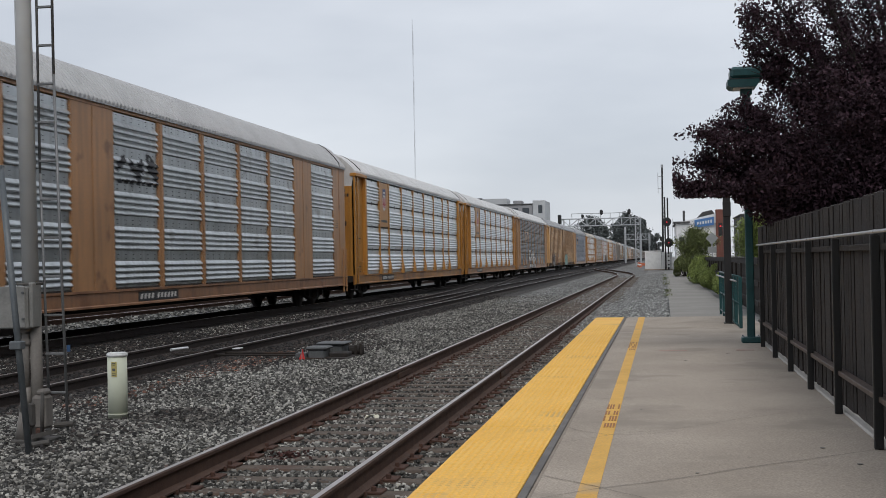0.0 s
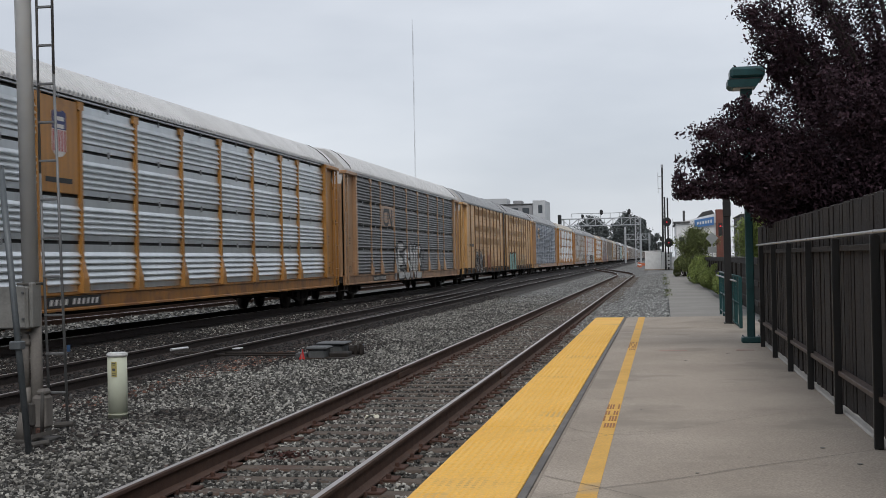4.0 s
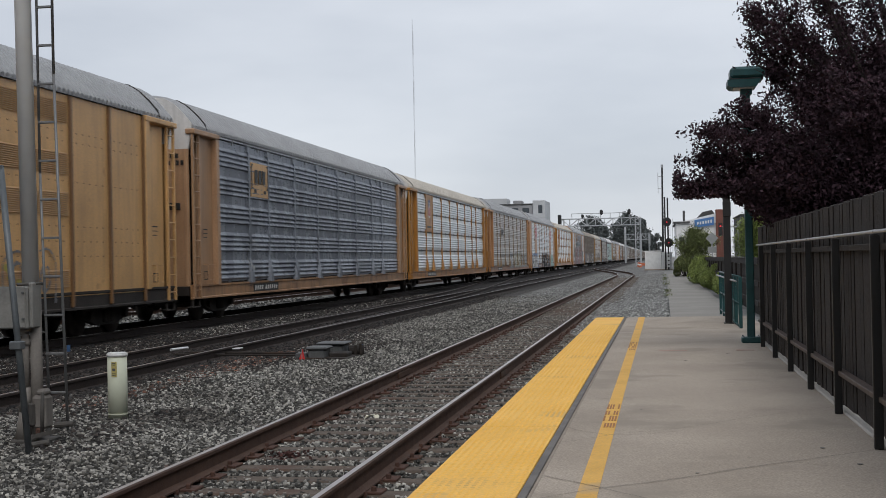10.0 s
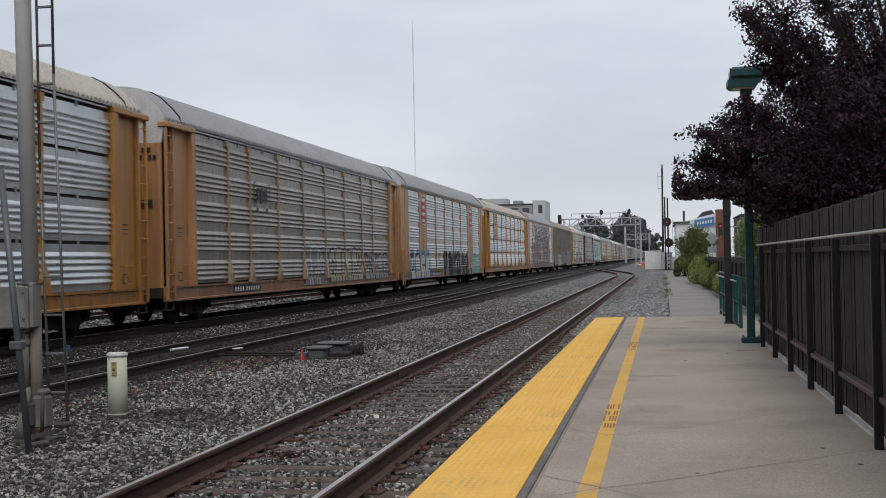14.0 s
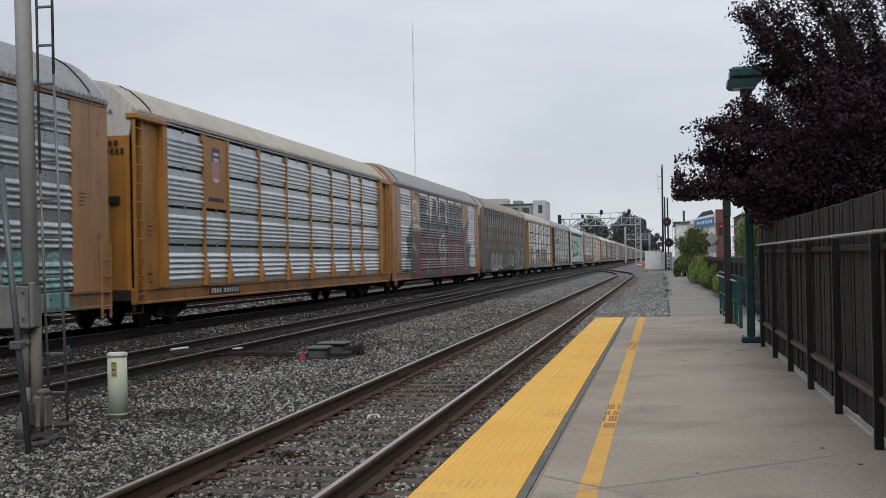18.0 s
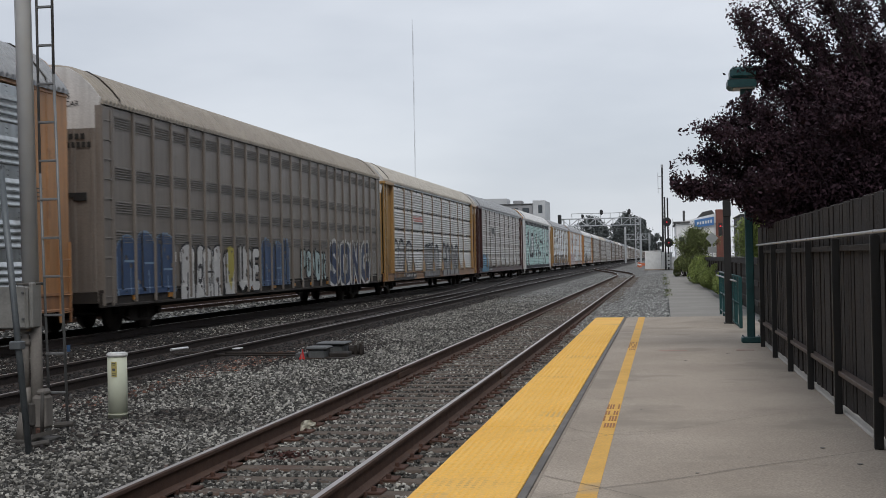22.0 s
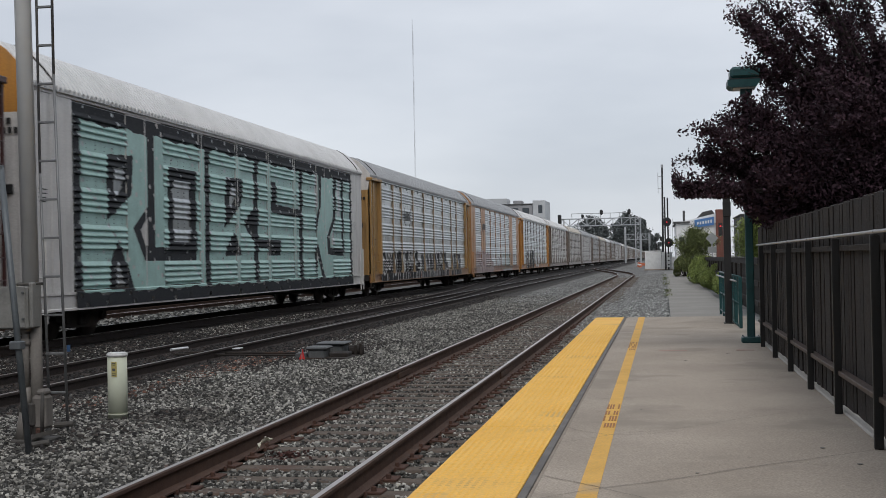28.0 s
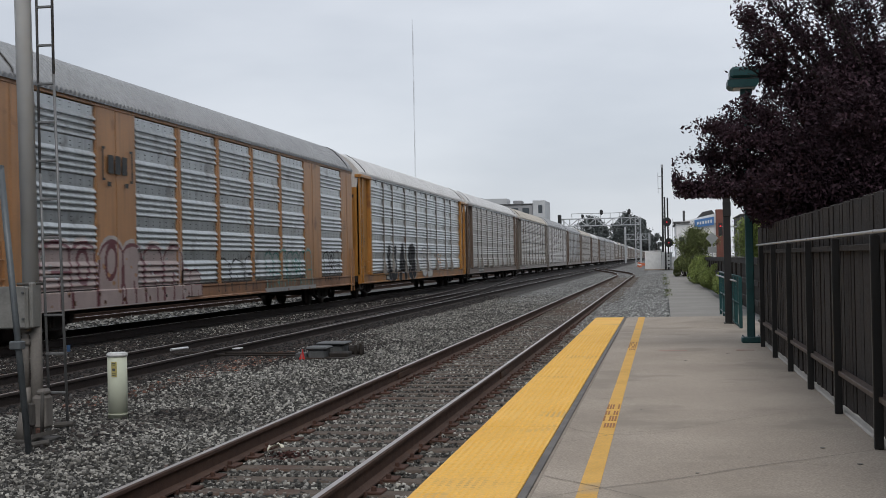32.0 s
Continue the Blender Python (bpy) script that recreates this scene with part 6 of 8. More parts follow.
def mural_white(Y, Z):
    q = mural_diamond(Y, Z)
    vein = np.abs(np.sin(Y * 3.1 + 2.2 * np.sin(Z * 3.3)) * np.cos(Z * 4.3 + 1.7 * np.sin(Y * 2.9))) < 0.2
    lines = (np.abs(Y - 7.35 + 0.95 * (Z - 2.25)) < 0.06) & (Z > 2.2) & (Z < 2.85) | (np.abs(Y - 7.35 - 0.75 * (Z - 2.1)) < 0.06) & (Z < 2.1)
    lines |= (np.abs(Y - 15.9 + 0.85 * (Z - 2.25)) < 0.06) & (Z > 2.2) & (Z < 2.85) | (np.abs(Y - 15.9 - 0.7 * (Z - 2.1)) < 0.06) & (Z < 2.1)
    lines |= np.abs(Y - 18.95 - np.where(Z > 2.28, 1.2 * (Z - 2.28), 0.78 * (2.28 - Z))) < 0.07
    return ((q < 0.95) & vein) | ((np.abs(q - 0.98) < 0.04) & (np.sin(Y * 7 + Z * 5) > -0.5)) | (lines & (Z < 3.0) & (Z > 0.95))


sprayed(c, "graffiti_fill", "framed", S_RED, mural_red, 2.0, 21.5, 0.75, 3.6)
sprayed(c, "graffiti_field", "framed", S_GREEN, mural_green, 0.6, 22.5, 0.75, 4.9)
sprayed(c, "graffiti_field", "framed", S_GREEN, lambda Y, Z: mural_diamond(Y, Z) < 1, 9.8, 12.8, 0.85, 3.45)
sprayed(c, "graffiti_panel", "framed", S_SLATE, mural_slate, 4.8, 18.5, 3.2, 4.85)
sprayed(c, "graffiti_line", "framed", S_WHITE, mural_white, 6.0, 21.0, 0.8, 3.4, 0.004)
arches(c, "framed", [(0.9, 1.9)], 0.85, 1.9, None, S_BLACK, 3, 0.05)
part("logo_plate", Geo().cbox(1.5, 1.515, 2.72, 4.58, 3.02 + DZ, 4.75 + DZ, 0.006), P_ORANGE, c)
badge(c, 3.6, 4.05, "noodle_white")
c = put(plated_car("plated_rack_car", "grey-brown rack car with louvre bands and a row of graffiti", 348.0, P_BROWN, P_LOUVRE2, R_BROWN, P_WHITE), 348.0)
arches(c, "louvred", [(-0.2, 0.9), (0.9, 1.9), (1.9, 3.1)], 0.95, 2.35, S_BLUE, S_SKYPALE, 21, 0.045, None)
arches(c, "louvred", [(3.45, 4.4), (4.45, 5.1), (5.1, 5.8), (5.8, 6.5)], 0.75, 2.12, S_WHITE, S_DGREY, 22, 0.07, None)
for k in range(9):
    if k != 2:
        part("number_bar", Geo().box(1.5345, 1.5375, 3.0 + 0.41 * k, 3.16 + 0.41 * k, 1.68 + DZ, 1.92 + DZ), P_BADGEWHITE, c)
arches(c, "louvred", [(6.65, 7.65)], 0.78, 2.0, S_WHITE, S_BLACK, 23, 0.1, None, inner=False)
sprayed(c, "graffiti_fill", "louvred", S_YELLOW, lambda Y, Z: (np.abs(Y - 7.15) < 0.3 * np.clip((Z - 0.85) / 0.6, 0, 1)) & (Z < 2.1 - 0.25 * np.abs(Y - 7.15)), 6.6, 7.8, 0.8, 2.2, 0.004)
tag(c, "louvred", "USE", 7.95, 0.95, 0.52, 0.95, S_WHITE, S_BLACK, 0.13, 0.06, 23, gap=0.32, wob=0.04)
arches(c, "louvred", [(10.0, 11.0), (11.0, 11.9), (11.9, 12.8)], 0.92, 2.35, S_BLUE, S_SKYPALE, 24, 0.045, None)
tag(c, "louvred", "PONDR", 14.25, 1.15, 0.48, 0.72, S_PALEMINT, S_BLACK, 0.1, 0.07, 25, gap=0.45)
tag(c, "louvred", "SONG", 17.95, 0.95, 1.25, 1.2, S_NAVY, S_WHITE, 0.2, 0.13, 26, gap=0.45, wob=0.03)
arches(c, "louvred", even(23.9, 25.2, 3), 1.0, 2.05, None, S_LGREY, 27, 0.05)
c = put(braced_car("braced_rack_car", "tan rack car with grey sheets, a red stripe and dark graffiti", 376.9, G_WARM, P_BUFF, R_CREAM, P_WHITE, None, post_col=P_POSTTAN, dense=True), 376.9)
part("stripe_panel", Geo().cbox(1.5, 1.508, 4.75, 7.2, 3.1 + DZ, 3.78 + DZ, 0.003), G_MID, c)
part("emblem", Geo().box(1.508, 1.513, 4.85, 7.2, 3.5 + DZ, 3.75 + DZ), S_ORANGERED, c, "red stripe emblem")
part("emblem_shadow", Geo().box(1.508, 1.513, 4.85, 7.2, 3.38 + DZ, 3.48 + DZ), P_PLATE, c)
arches(c, "dense", [(0.3, 1.2), (1.2, 2.3), (2.8, 4.3)], 0.85, 2.45, None, S_LGREY, 27, 0.09, S_DGREY, 0.14)
haze(c, "dense", S_BUFFGREY, 0.2, 4.5, 0.8, 2.3, 0.2, 2)
haze(c, "dense", S_SKYGREY, 4.9, 6.8, 0.95, 1.8, 0.1, 4)
arches(c, "dense", [(7.6, 8.7), (8.8, 9.6), (9.7, 10.5), (10.6, 11.7)], 0.8, 2.35, S_BUFFGREY, S_LGREY, 28, 0.07, S_DGREY, 0.16)
arches(c, "dense", [(13.0, 14.3), (14.4, 15.4), (15.4, 16.8), (16.9, 18.3)], 0.8, 2.5, S_LGREY, S_DGREY, 29, 0.16, S_PINKGREY, 0.1)
haze(c, "dense", S_LGREY, 5.0, 18.5, 0.74, 1.1, -0.15, 9)
c = put(braced_car("braced_rack_car", "dark maroon rack car with brownish grey sheets and a blue tag", 405.2, G_BROWN, P_MAROON, R_GREY, P_WHITE, ("flat", "bracket", 5.9, 3.6), post_col=P_POSTGREY, solid=True), 405.2)
arches(c, "solid", even(0.1, 3.4, 4), 0.78, 1.95, S_LBLUE, S_BLUE, 30, 0.06)
for a in (12.1, 15.1, 19.5):
    sprayed(c, "graffiti_block", "solid", S_WHITE, lambda Y, Z: (np.abs(Y - a) < 1.2) & (Z > 1.2) & (Z < 1.9) & ~((np.abs(Y - a + 0.1) < 0.22) & (np.abs(Z - 1.6) < 0.14)) & ~(np.abs(Y - a - 0.5) < 0.05) & ~(np.abs(Y - a + 0.7) < 0.05), a - 1.3, a + 1.3, 1.1, 1.95)
haze(c, "solid", S_CREAM, 10.5, 21.0, 0.8, 1.5, -0.1, 5)
c = put(framed_car("framed_rack_car", "white rack car with huge mint green block letter graffiti", 433.5, G_MID, P_WHITE, R_WHITE, P_YELLOW), 433.5)
# black counters and dividers of the giant block letters, and the bare patches inside them
BLACK_R = [[(1.62, 4.02), (2.95, 4.08), (2.85, 3.2), (1.6, 2.58)], [(1.66, 1.1), (1.7, 1.6), (2.1, 2.15), (2.4, 1.9), (2.95, 1.05)]]
BARE_R = [[(1.95, 3.75), (2.5, 3.78), (2.45, 3.35), (1.95, 3.08)], [(1.98, 1.1), (2.0, 1.6), (2.12, 1.72), (2.45, 1.1)]]
BLACK_O = [[(3.78, 4.7), (4.18, 4.7), (4.18, 1.95), (3.55, 1.72), (2.92, 2.45), (3.78, 2.98)], [(5.05, 3.98), (6.9, 3.98), (6.9, 1.75), (5.05, 1.75)], [(3.55, 1.72), (6.9, 1.72), (6.9, 2.02), (3.55, 2.02)]]
BARE_O = [[(3.32, 2.42), (3.78, 2.75), (3.78, 2.05), (3.6, 2.05)], [(5.35, 3.68), (6.5, 3.68), (6.5, 2.15), (5.35, 2.15)]]
BLACK_B = [[(7.55, 4.7), (7.92, 4.7), (7.88, 1.05), (7.5, 1.05)], [(9.2, 3.98), (10.6, 4.02), (10.55, 3.35), (9.08, 2.6)], [(9.15, 1.82), (9.15, 2.05), (9.85, 2.5), (10.5, 1.85)]]
BARE_B = [[(9.55, 3.72), (10.0, 3.74), (9.98, 3.42), (9.5, 3.12)]]
BLACK_S = [[(11.65, 4.7), (12.02, 4.7), (11.98, 1.05), (11.6, 1.05)], [(11.8, 3.35), (10.7, 2.8), (11.0, 2.55), (11.8, 2.1)], [(13.35, 4.1), (13.85, 4.1), (13.85, 3.42), (16.55, 3.34), (16.55, 3.08), (13.3, 3.14)],
           [(11.8, 2.32), (14.2, 2.32), (14.2, 1.83), (12.9, 1.83), (12.9, 2.05), (11.8, 2.08)]]
BLACK_K = [[(16.4, 4.7), (16.78, 4.7), (16.72, 1.05), (16.3, 1.05)], [(18.75, 4.7), (19.15, 4.7), (19.05, 3.6), (18.35, 2.6), (18.3, 3.05), (18.75, 3.5)], [(18.25, 1.05), (18.25, 2.05), (18.6, 2.25), (19.5, 1.05), (19.1, 1.05), (18.6, 1.75)]]
BLACK_J = [[(20.85, 4.8), (21.25, 4.8), (21.15, 3.25), (20.2, 2.55), (20.25, 2.12), (22.3, 2.08), (22.3, 1.82), (19.9, 1.88), (19.8, 2.5), (20.85, 3.35)], [(21.95, 4.8), (22.3, 4.8), (22.3, 1.9), (22.0, 1.9)]]
BARE_J = [[(20.95, 3.0), (20.4, 2.5), (20.45, 2.2), (20.95, 2.2)], [(18.3, 4.7), (18.65, 4.7), (18.65, 3.6), (18.3, 3.3)], [(21.35, 4.6), (21.8, 4.6), (21.8, 3.3), (21.4, 3.3)]]


def any_of(polys, Y, Z):
    hit = np.zeros(Y.shape, bool)
    for p in polys:
        hit |= inside(p, Y, Z)
    return hit


def block_bare(Y, Z):
    return any_of(BARE_R + BARE_O + BARE_B + BARE_J, Y, Z)


def block_line(Y, Z):
    wob = 0.03 * np.sin(Y * 3.1) + 0.02 * np.sin(Y * 7.7)
    return (any_of(BLACK_R + BLACK_O + BLACK_B + BLACK_S + BLACK_K + BLACK_J, Y, Z) | (Z > 4.62 + wob) | (Y < 0.34) | (Y > 23.25) | (Z < 1.04 + wob)) & ~block_bare(Y, Z)


sprayed(c, "graffiti_outline", "framed", S_INK, block_line, 0.0, 23.5, 0.76, 4.96)
sprayed(c, "graffiti_fill", "framed", S_MINT, lambda Y, Z: ~block_line(Y, Z) & ~block_bare(Y, Z), 0.3, 23.3, 1.04, 4.68)
c = put(braced_car("braced_rack_car", "tan rack car with grey sheets and dark outlined graffiti", 462.1, G_MID, P_BUFF, R_GREY, P_WHITE, ("flat", "bracket", 5.8, 3.7), post_col=P_POSTTAN, solid=True), 462.1)
arches(c, "solid", [(0.0, 1.15), (1.2, 2.3), (2.3, 3.4), (3.4, 4.5)], 0.75, 2.12, S_BLACK, S_WHITE, 32, 0.085)
arches(c, "solid", [(4.65, 5.2), (5.2, 6.1), (6.1, 6.9), (6.9, 7.7), (7.7, 8.5)], 0.75, 2.15, S_BLACK, S_WHITE, 33, 0.085)
arches(c, "solid", [(8.0, 8.95)], 0.75, 1.65, S_BLACK, S_WHITE, 37, 0.085)
arches(c, "solid", [(9.2, 10.0), (10.0, 10.75), (10.75, 11.5), (11.5, 12.3), (12.3, 13.1)], 0.75, 2.02, S_DGREY, S_WHITE, 34, 0.085)
arches(c, "solid", [(13.25, 13.8), (13.8, 14.6), (14.6, 15.3), (15.3, 16.1), (16.1, 16.8)], 0.75, 2.1, S_BLACK, S_WHITE, 35, 0.085)
arches(c, "solid", [(16.5, 17.4)], 0.75, 1.6, S_BLACK, S_WHITE, 38, 0.085)
arches(c, "solid", [(18.3, 19.0), (19.3, 20.0), (20.0, 20.6), (20.6, 21.2), (21.2, 21.9)], 0.75, 2.05, S_DGREY, S_WHITE, 36, 0.06)
c = put(framed_car("framed_rack_car", "faded orange rack car with grey sheets and pink graffiti", 490.4, G_MID, P_ORANGE, R_GREY, P_ORANGE, (("bracket", 3.65, 3.8),)), 490.4)
arches(c, "framed", [(0.0, 1.4), (1.4, 2.55), (2.6, 3.8), (4.0, 5.1), (5.1, 6.2), (6.2, 7.4)], 0.75, 2.12, S_BLUSH, S_WINE, 37, 0.085, S_PINKWHITE, 0.09)
arches(c, "framed", [(7.4, 8.0), (8.0, 8.7)], 0.8, 1.5, S_BLUSH, S_WINE, 38, 0.05)
arches(c, "framed", [(10.0, 11.0), (11.1, 12.2), (12.3, 13.2)], 0.85, 1.8, None, S_DGREY, 44, 0.045)
arches(c, "framed", even(14.3, 19.3, 7), 0.85, 2.0, None, S_TEAL, 39, 0.05, S_LGREY, 0.06)
haze(c, "framed", S_MINTGREY, 14.2, 19.4, 0.8, 2.0, 0.1, 6)
arches(c, "framed", even(21.0, 23.2, 3), 0.95, 2.0, None, S_DGREY, 40, 0.06)
c = put(braced_car("braced_rack_car", "yellow ended rack car with grey sheets and black graffiti", 518.6, G_MID, P_DEEP, R_WHITE, P_WHITE, None, post_col=P_POSTGREY, solid=True), 518.6)
tag(c, "solid", "UAS", 3.7, 0.95, 1.6, 1.15, S_BLACK, S_LGREY, 0.28, 0.05, 41, gap=0.55)
tag(c, "solid", "OB", 11.6, 1.0, 1.1, 1.1, S_WHITE, S_GREY, 0.2, 0.07, 42, gap=0.5)
haze(c, "solid", P_ORANGE, 15.0, 17.6, 0.8, 2.2, 0.3, 3)
# the rest of the train, which stays farther off
rest = [("braced_rack_car", "rack car with grey sheets and rusty brown ends", G_BROWN, P_UMBER, R_WHITE), ("braced_rack_car", "rack car with pale sheets and brown ends", G_BROWN, P_BROWN, R_CREAM),
        ("framed_rack_car", "rack car with brown frame and dark sheets", G_BROWN, P_BROWN, R_GREY), ("braced_rack_car", "rack car with grey sheets and dark brown ends", G_DULL, P_UMBER, R_GREY)]
y = 547.1
masters = []
for name, label, sh, co, ro in rest:
    build = braced_car if name.startswith("braced") else framed_car
    masters.append(put(build(name, label, y, sh, co, ro, P_WHITE, **({} if name.startswith("framed") else {"post_col": P_POSTGREY, "solid": len(masters) == 0})), y))
    y += 28.4
order = [1, 0, 3, 2, 2, 0, 1, 3, 1, 2, 0, 3, 0, 1, 2, 1, 3, 0, 2, 1, 0, 3, 1, 2, 0, 1, 3, 2]
for k in order:
    put(copy_thing(masters[k], pose(MAIN_X, y, 0.1)), y)
    y += 28.4


# ---------------------------------------------------------------- plants
def leaf_cloud(centres, size, rng):
    """Small folded leaves at the given centres, turned at random: vertices and triangles."""
    n = len(centres)
    a = rng.normal(size=(n, 3))
    a /= np.linalg.norm(a, axis=1)[:, None]
    b = np.cross(a, rng.normal(size=(n, 3)))
    b /= np.linalg.norm(b, axis=1)[:, None]
    c = np.cross(a, b)
    s = size * rng.uniform(0.6, 1.3, n)[:, None]
    tip, tail = centres + a * s * 0.5, centres - a * s * 0.5
    left, right = centres + b * s * 0.25 + c * s * 0.1, centres - b * s * 0.25 + c * s * 0.1
    v = np.stack([tip, left, tail, right], 1).reshape(-1, 3)
    k = np.arange(n)[:, None] * 4
    f = np.concatenate([k + [0, 1, 2], k + [0, 2, 3]], 0)
    return v, f


def bough_points(rng, start, end, twigs, leaves, spread, reach):
    """Leaf centres and twig lines along one bough."""
    start, end = np.array(start, float), np.array(end, float)
    pts, lines = [], []
    for _ in range(twigs):
        t = rng.uniform(0.3, 1.0) ** 0.8
        p = start + (end - start) * t
        q = p + rng.normal(size=3) * reach * (0.5 + 0.5 * (1 - t)) + (end - start) / np.linalg.norm(end - start) * reach * 0.6
        lines.append((p, q))
        u = rng.uniform(0, 1.05, leaves)[:, None]
        pts.append(p + (q - p) * u + rng.normal(size=(leaves, 3)) * spread)
    return np.concatenate(pts), lines


SWAY = []
plum = thing("plum_tree", "dense dark purple-leaved plum tree behind the platform fence", "tree", at=(3.7, 18.6, 0.0))
rng = np.random.default_rng(5)
trunk = Geo().tube((0, 0, 0), (0.05, 0.02, 1.3), 0.16, 10, 0.13).tube((0.05, 0.02, 1.3), (-0.1, 0, 2.2), 0.13, 10, 0.11)
part("trunk", trunk, M_BARK, plum, smooth=True)
TIPS = [(-3.45, -0.1, 2.62), (-2.35, 0.1, 2.35), (-2.2, -0.1, 2.25), (-2.05, 0.2, 2.15), (-2.3, 0.3, 2.55), (-1.7, 0.1, 2.0), (-2.95, 0.0, 3.1), (-2.7, 0.1, 3.45), (-2.42, 0.0, 4.65), (-2.45, 0.2, 4.95), (-2.0, 0.4, 2.15), (-1.9, -0.2, 2.05), (-1.5, 0.3, 2.1), (-1.0, -0.5, 2.05), (-1.9, 0.2, 5.0), (-1.6, -0.4, 4.6), (-1.1, 0.3, 4.9), (-0.8, -0.6, 4.5), (-0.4, 0.2, 5.1), (-0.9, -0.2, 5.3), (-0.1, -0.3, 4.8), (-1.4, 0.1, 5.3), (-3.35, -0.1, 2.5), (-3.0, 0.3, 2.95), (-3.05, -0.2, 3.35), (-2.6, 0.1, 3.75), (-2.75, 0.4, 2.75), (-2.3, -0.5, 2.65), (-2.35, 0.2, 4.3), (-2.45, -0.4, 5.0), (-2.35, 0.3, 5.6),
        (-1.7, 0, 6.0), (-1.5, -0.9, 5.2), (-0.8, 0.2, 6.6), (0.2, -0.3, 6.9), (1.4, 0.2, 6.3), (2.2, 0.4, 5.0), (2.4, -0.3, 3.6), (-1.3, -1.4, 3.6), (0.2, -2.0, 4.0), (0.8, 1.9, 4.4), (-1.0, 1.7, 3.9), (-0.2, -1.8, 2.9)]
for k, tip in enumerate(TIPS):
    base = np.array((-0.1, 0, 2.0 + 0.12 * (k % 5)))
    n_tw = 30 if k < 30 else 24 if tip[2] > 5 else 34
    pts, lines = bough_points(rng, base, tip, n_tw, 70 if tip[2] > 4.4 else 130, 0.06, 0.28 if k < 30 else 0.42)
    pts = pts[~((pts[:, 0] < -2.2) & (pts[:, 2] > 3.6 + 0.5 * (pts[:, 0] + 3)) & (pts[:, 2] < 4.28)) & (pts[:, 0] > np.where(pts[:, 2] > 4.2, -2.7, -3.5))]
    pts = pts[(pts[:, 0] > -2.1) | (pts[:, 2] > 1.95 + 0.45 * np.clip((-2.3 - pts[:, 0]) / 0.4, 0, 1))]
    lines = [(p, q) for p, q in lines if q[0] > -2.1 or q[2] > 1.95 + 0.45 * min(max((-2.3 - q[0]) / 0.4, 0), 1)]
    lines = [(p, q) for p, q in lines if not (q[0] < -2.1 and 3.6 < q[2] < 4.25) and q[0] > (-2.65 if q[2] > 4.2 else -3.4)]
    g = Geo().tube(base, base + (np.array(tip) - base) * 0.55 + (0, 0, 0.1), 0.06, 6, 0.035).tube(base + (np.array(tip) - base) * 0.55 + (0, 0, 0.1), tip, 0.035, 6, 0.01)
    for p, q in lines:
        g.tube(p, q, 0.009, 4, 0.004, cap=False)
    limb = part("bough", g, M_BARK, plum)
    v, f = leaf_cloud(pts, 0.062, rng)
    part("foliage", raw_mesh("foliage", v, f, M_LEAFPURPLE), None, limb, "dark purple leaves")["kind"] = "stuff"
    SWAY.append((limb, tip, k))
core = rng.normal(size=(60000, 3)) * (1.0, 0.8, 0.75) + (-0.4, 0.1, 3.1)
keep = ((core - (-0.2, 0.1, 3.1)) ** 2 / np.array((2.3, 1.9, 1.45)) ** 2).sum(1) < 1
v, f = leaf_cloud(core[keep], 0.064, rng)
part("inner_foliage", raw_mesh("inner_foliage", v, f, M_LEAFPURPLE), None, plum, "dark purple leaves")["kind"] = "stuff"


def bush(name, label, x, y, z, r, n, size, material, seed, lumps=9, category="bush"):
    """A shrub of leafy lumps on short stems."""
    rng = np.random.default_rng(seed)
    ob = thing(name, label, category, at=(x, y, z))
    g = Geo()
    pts = []
    for _ in range(lumps):
        c = np.array([rng.uniform(-0.7, 0.7) * r[0], rng.uniform(-0.7, 0.7) * r[1], rng.uniform(0.18, 0.85) * r[2]])
        g.tube((c[0] * 0.2, c[1] * 0.2, 0), c, 0.03 * r[2], 5, 0.01 * r[2])
        d = rng.normal(size=(n // lumps, 3))
        d /= np.linalg.norm(d, axis=1)[:, None]
        pts.append(c + d * np.array(r) * (0.28, 0.28, 0.22) * rng.uniform(0.5, 1.1, n // lumps)[:, None] ** 0.4)
    part("stems", g, M_BARK, ob)
    v, f = leaf_cloud(np.maximum(np.concatenate(pts), (-1e9, -1e9, 0.02)), size, rng)
    part("foliage", raw_mesh("foliage", v, f, material), None, ob)["kind"] = "stuff"
    return ob


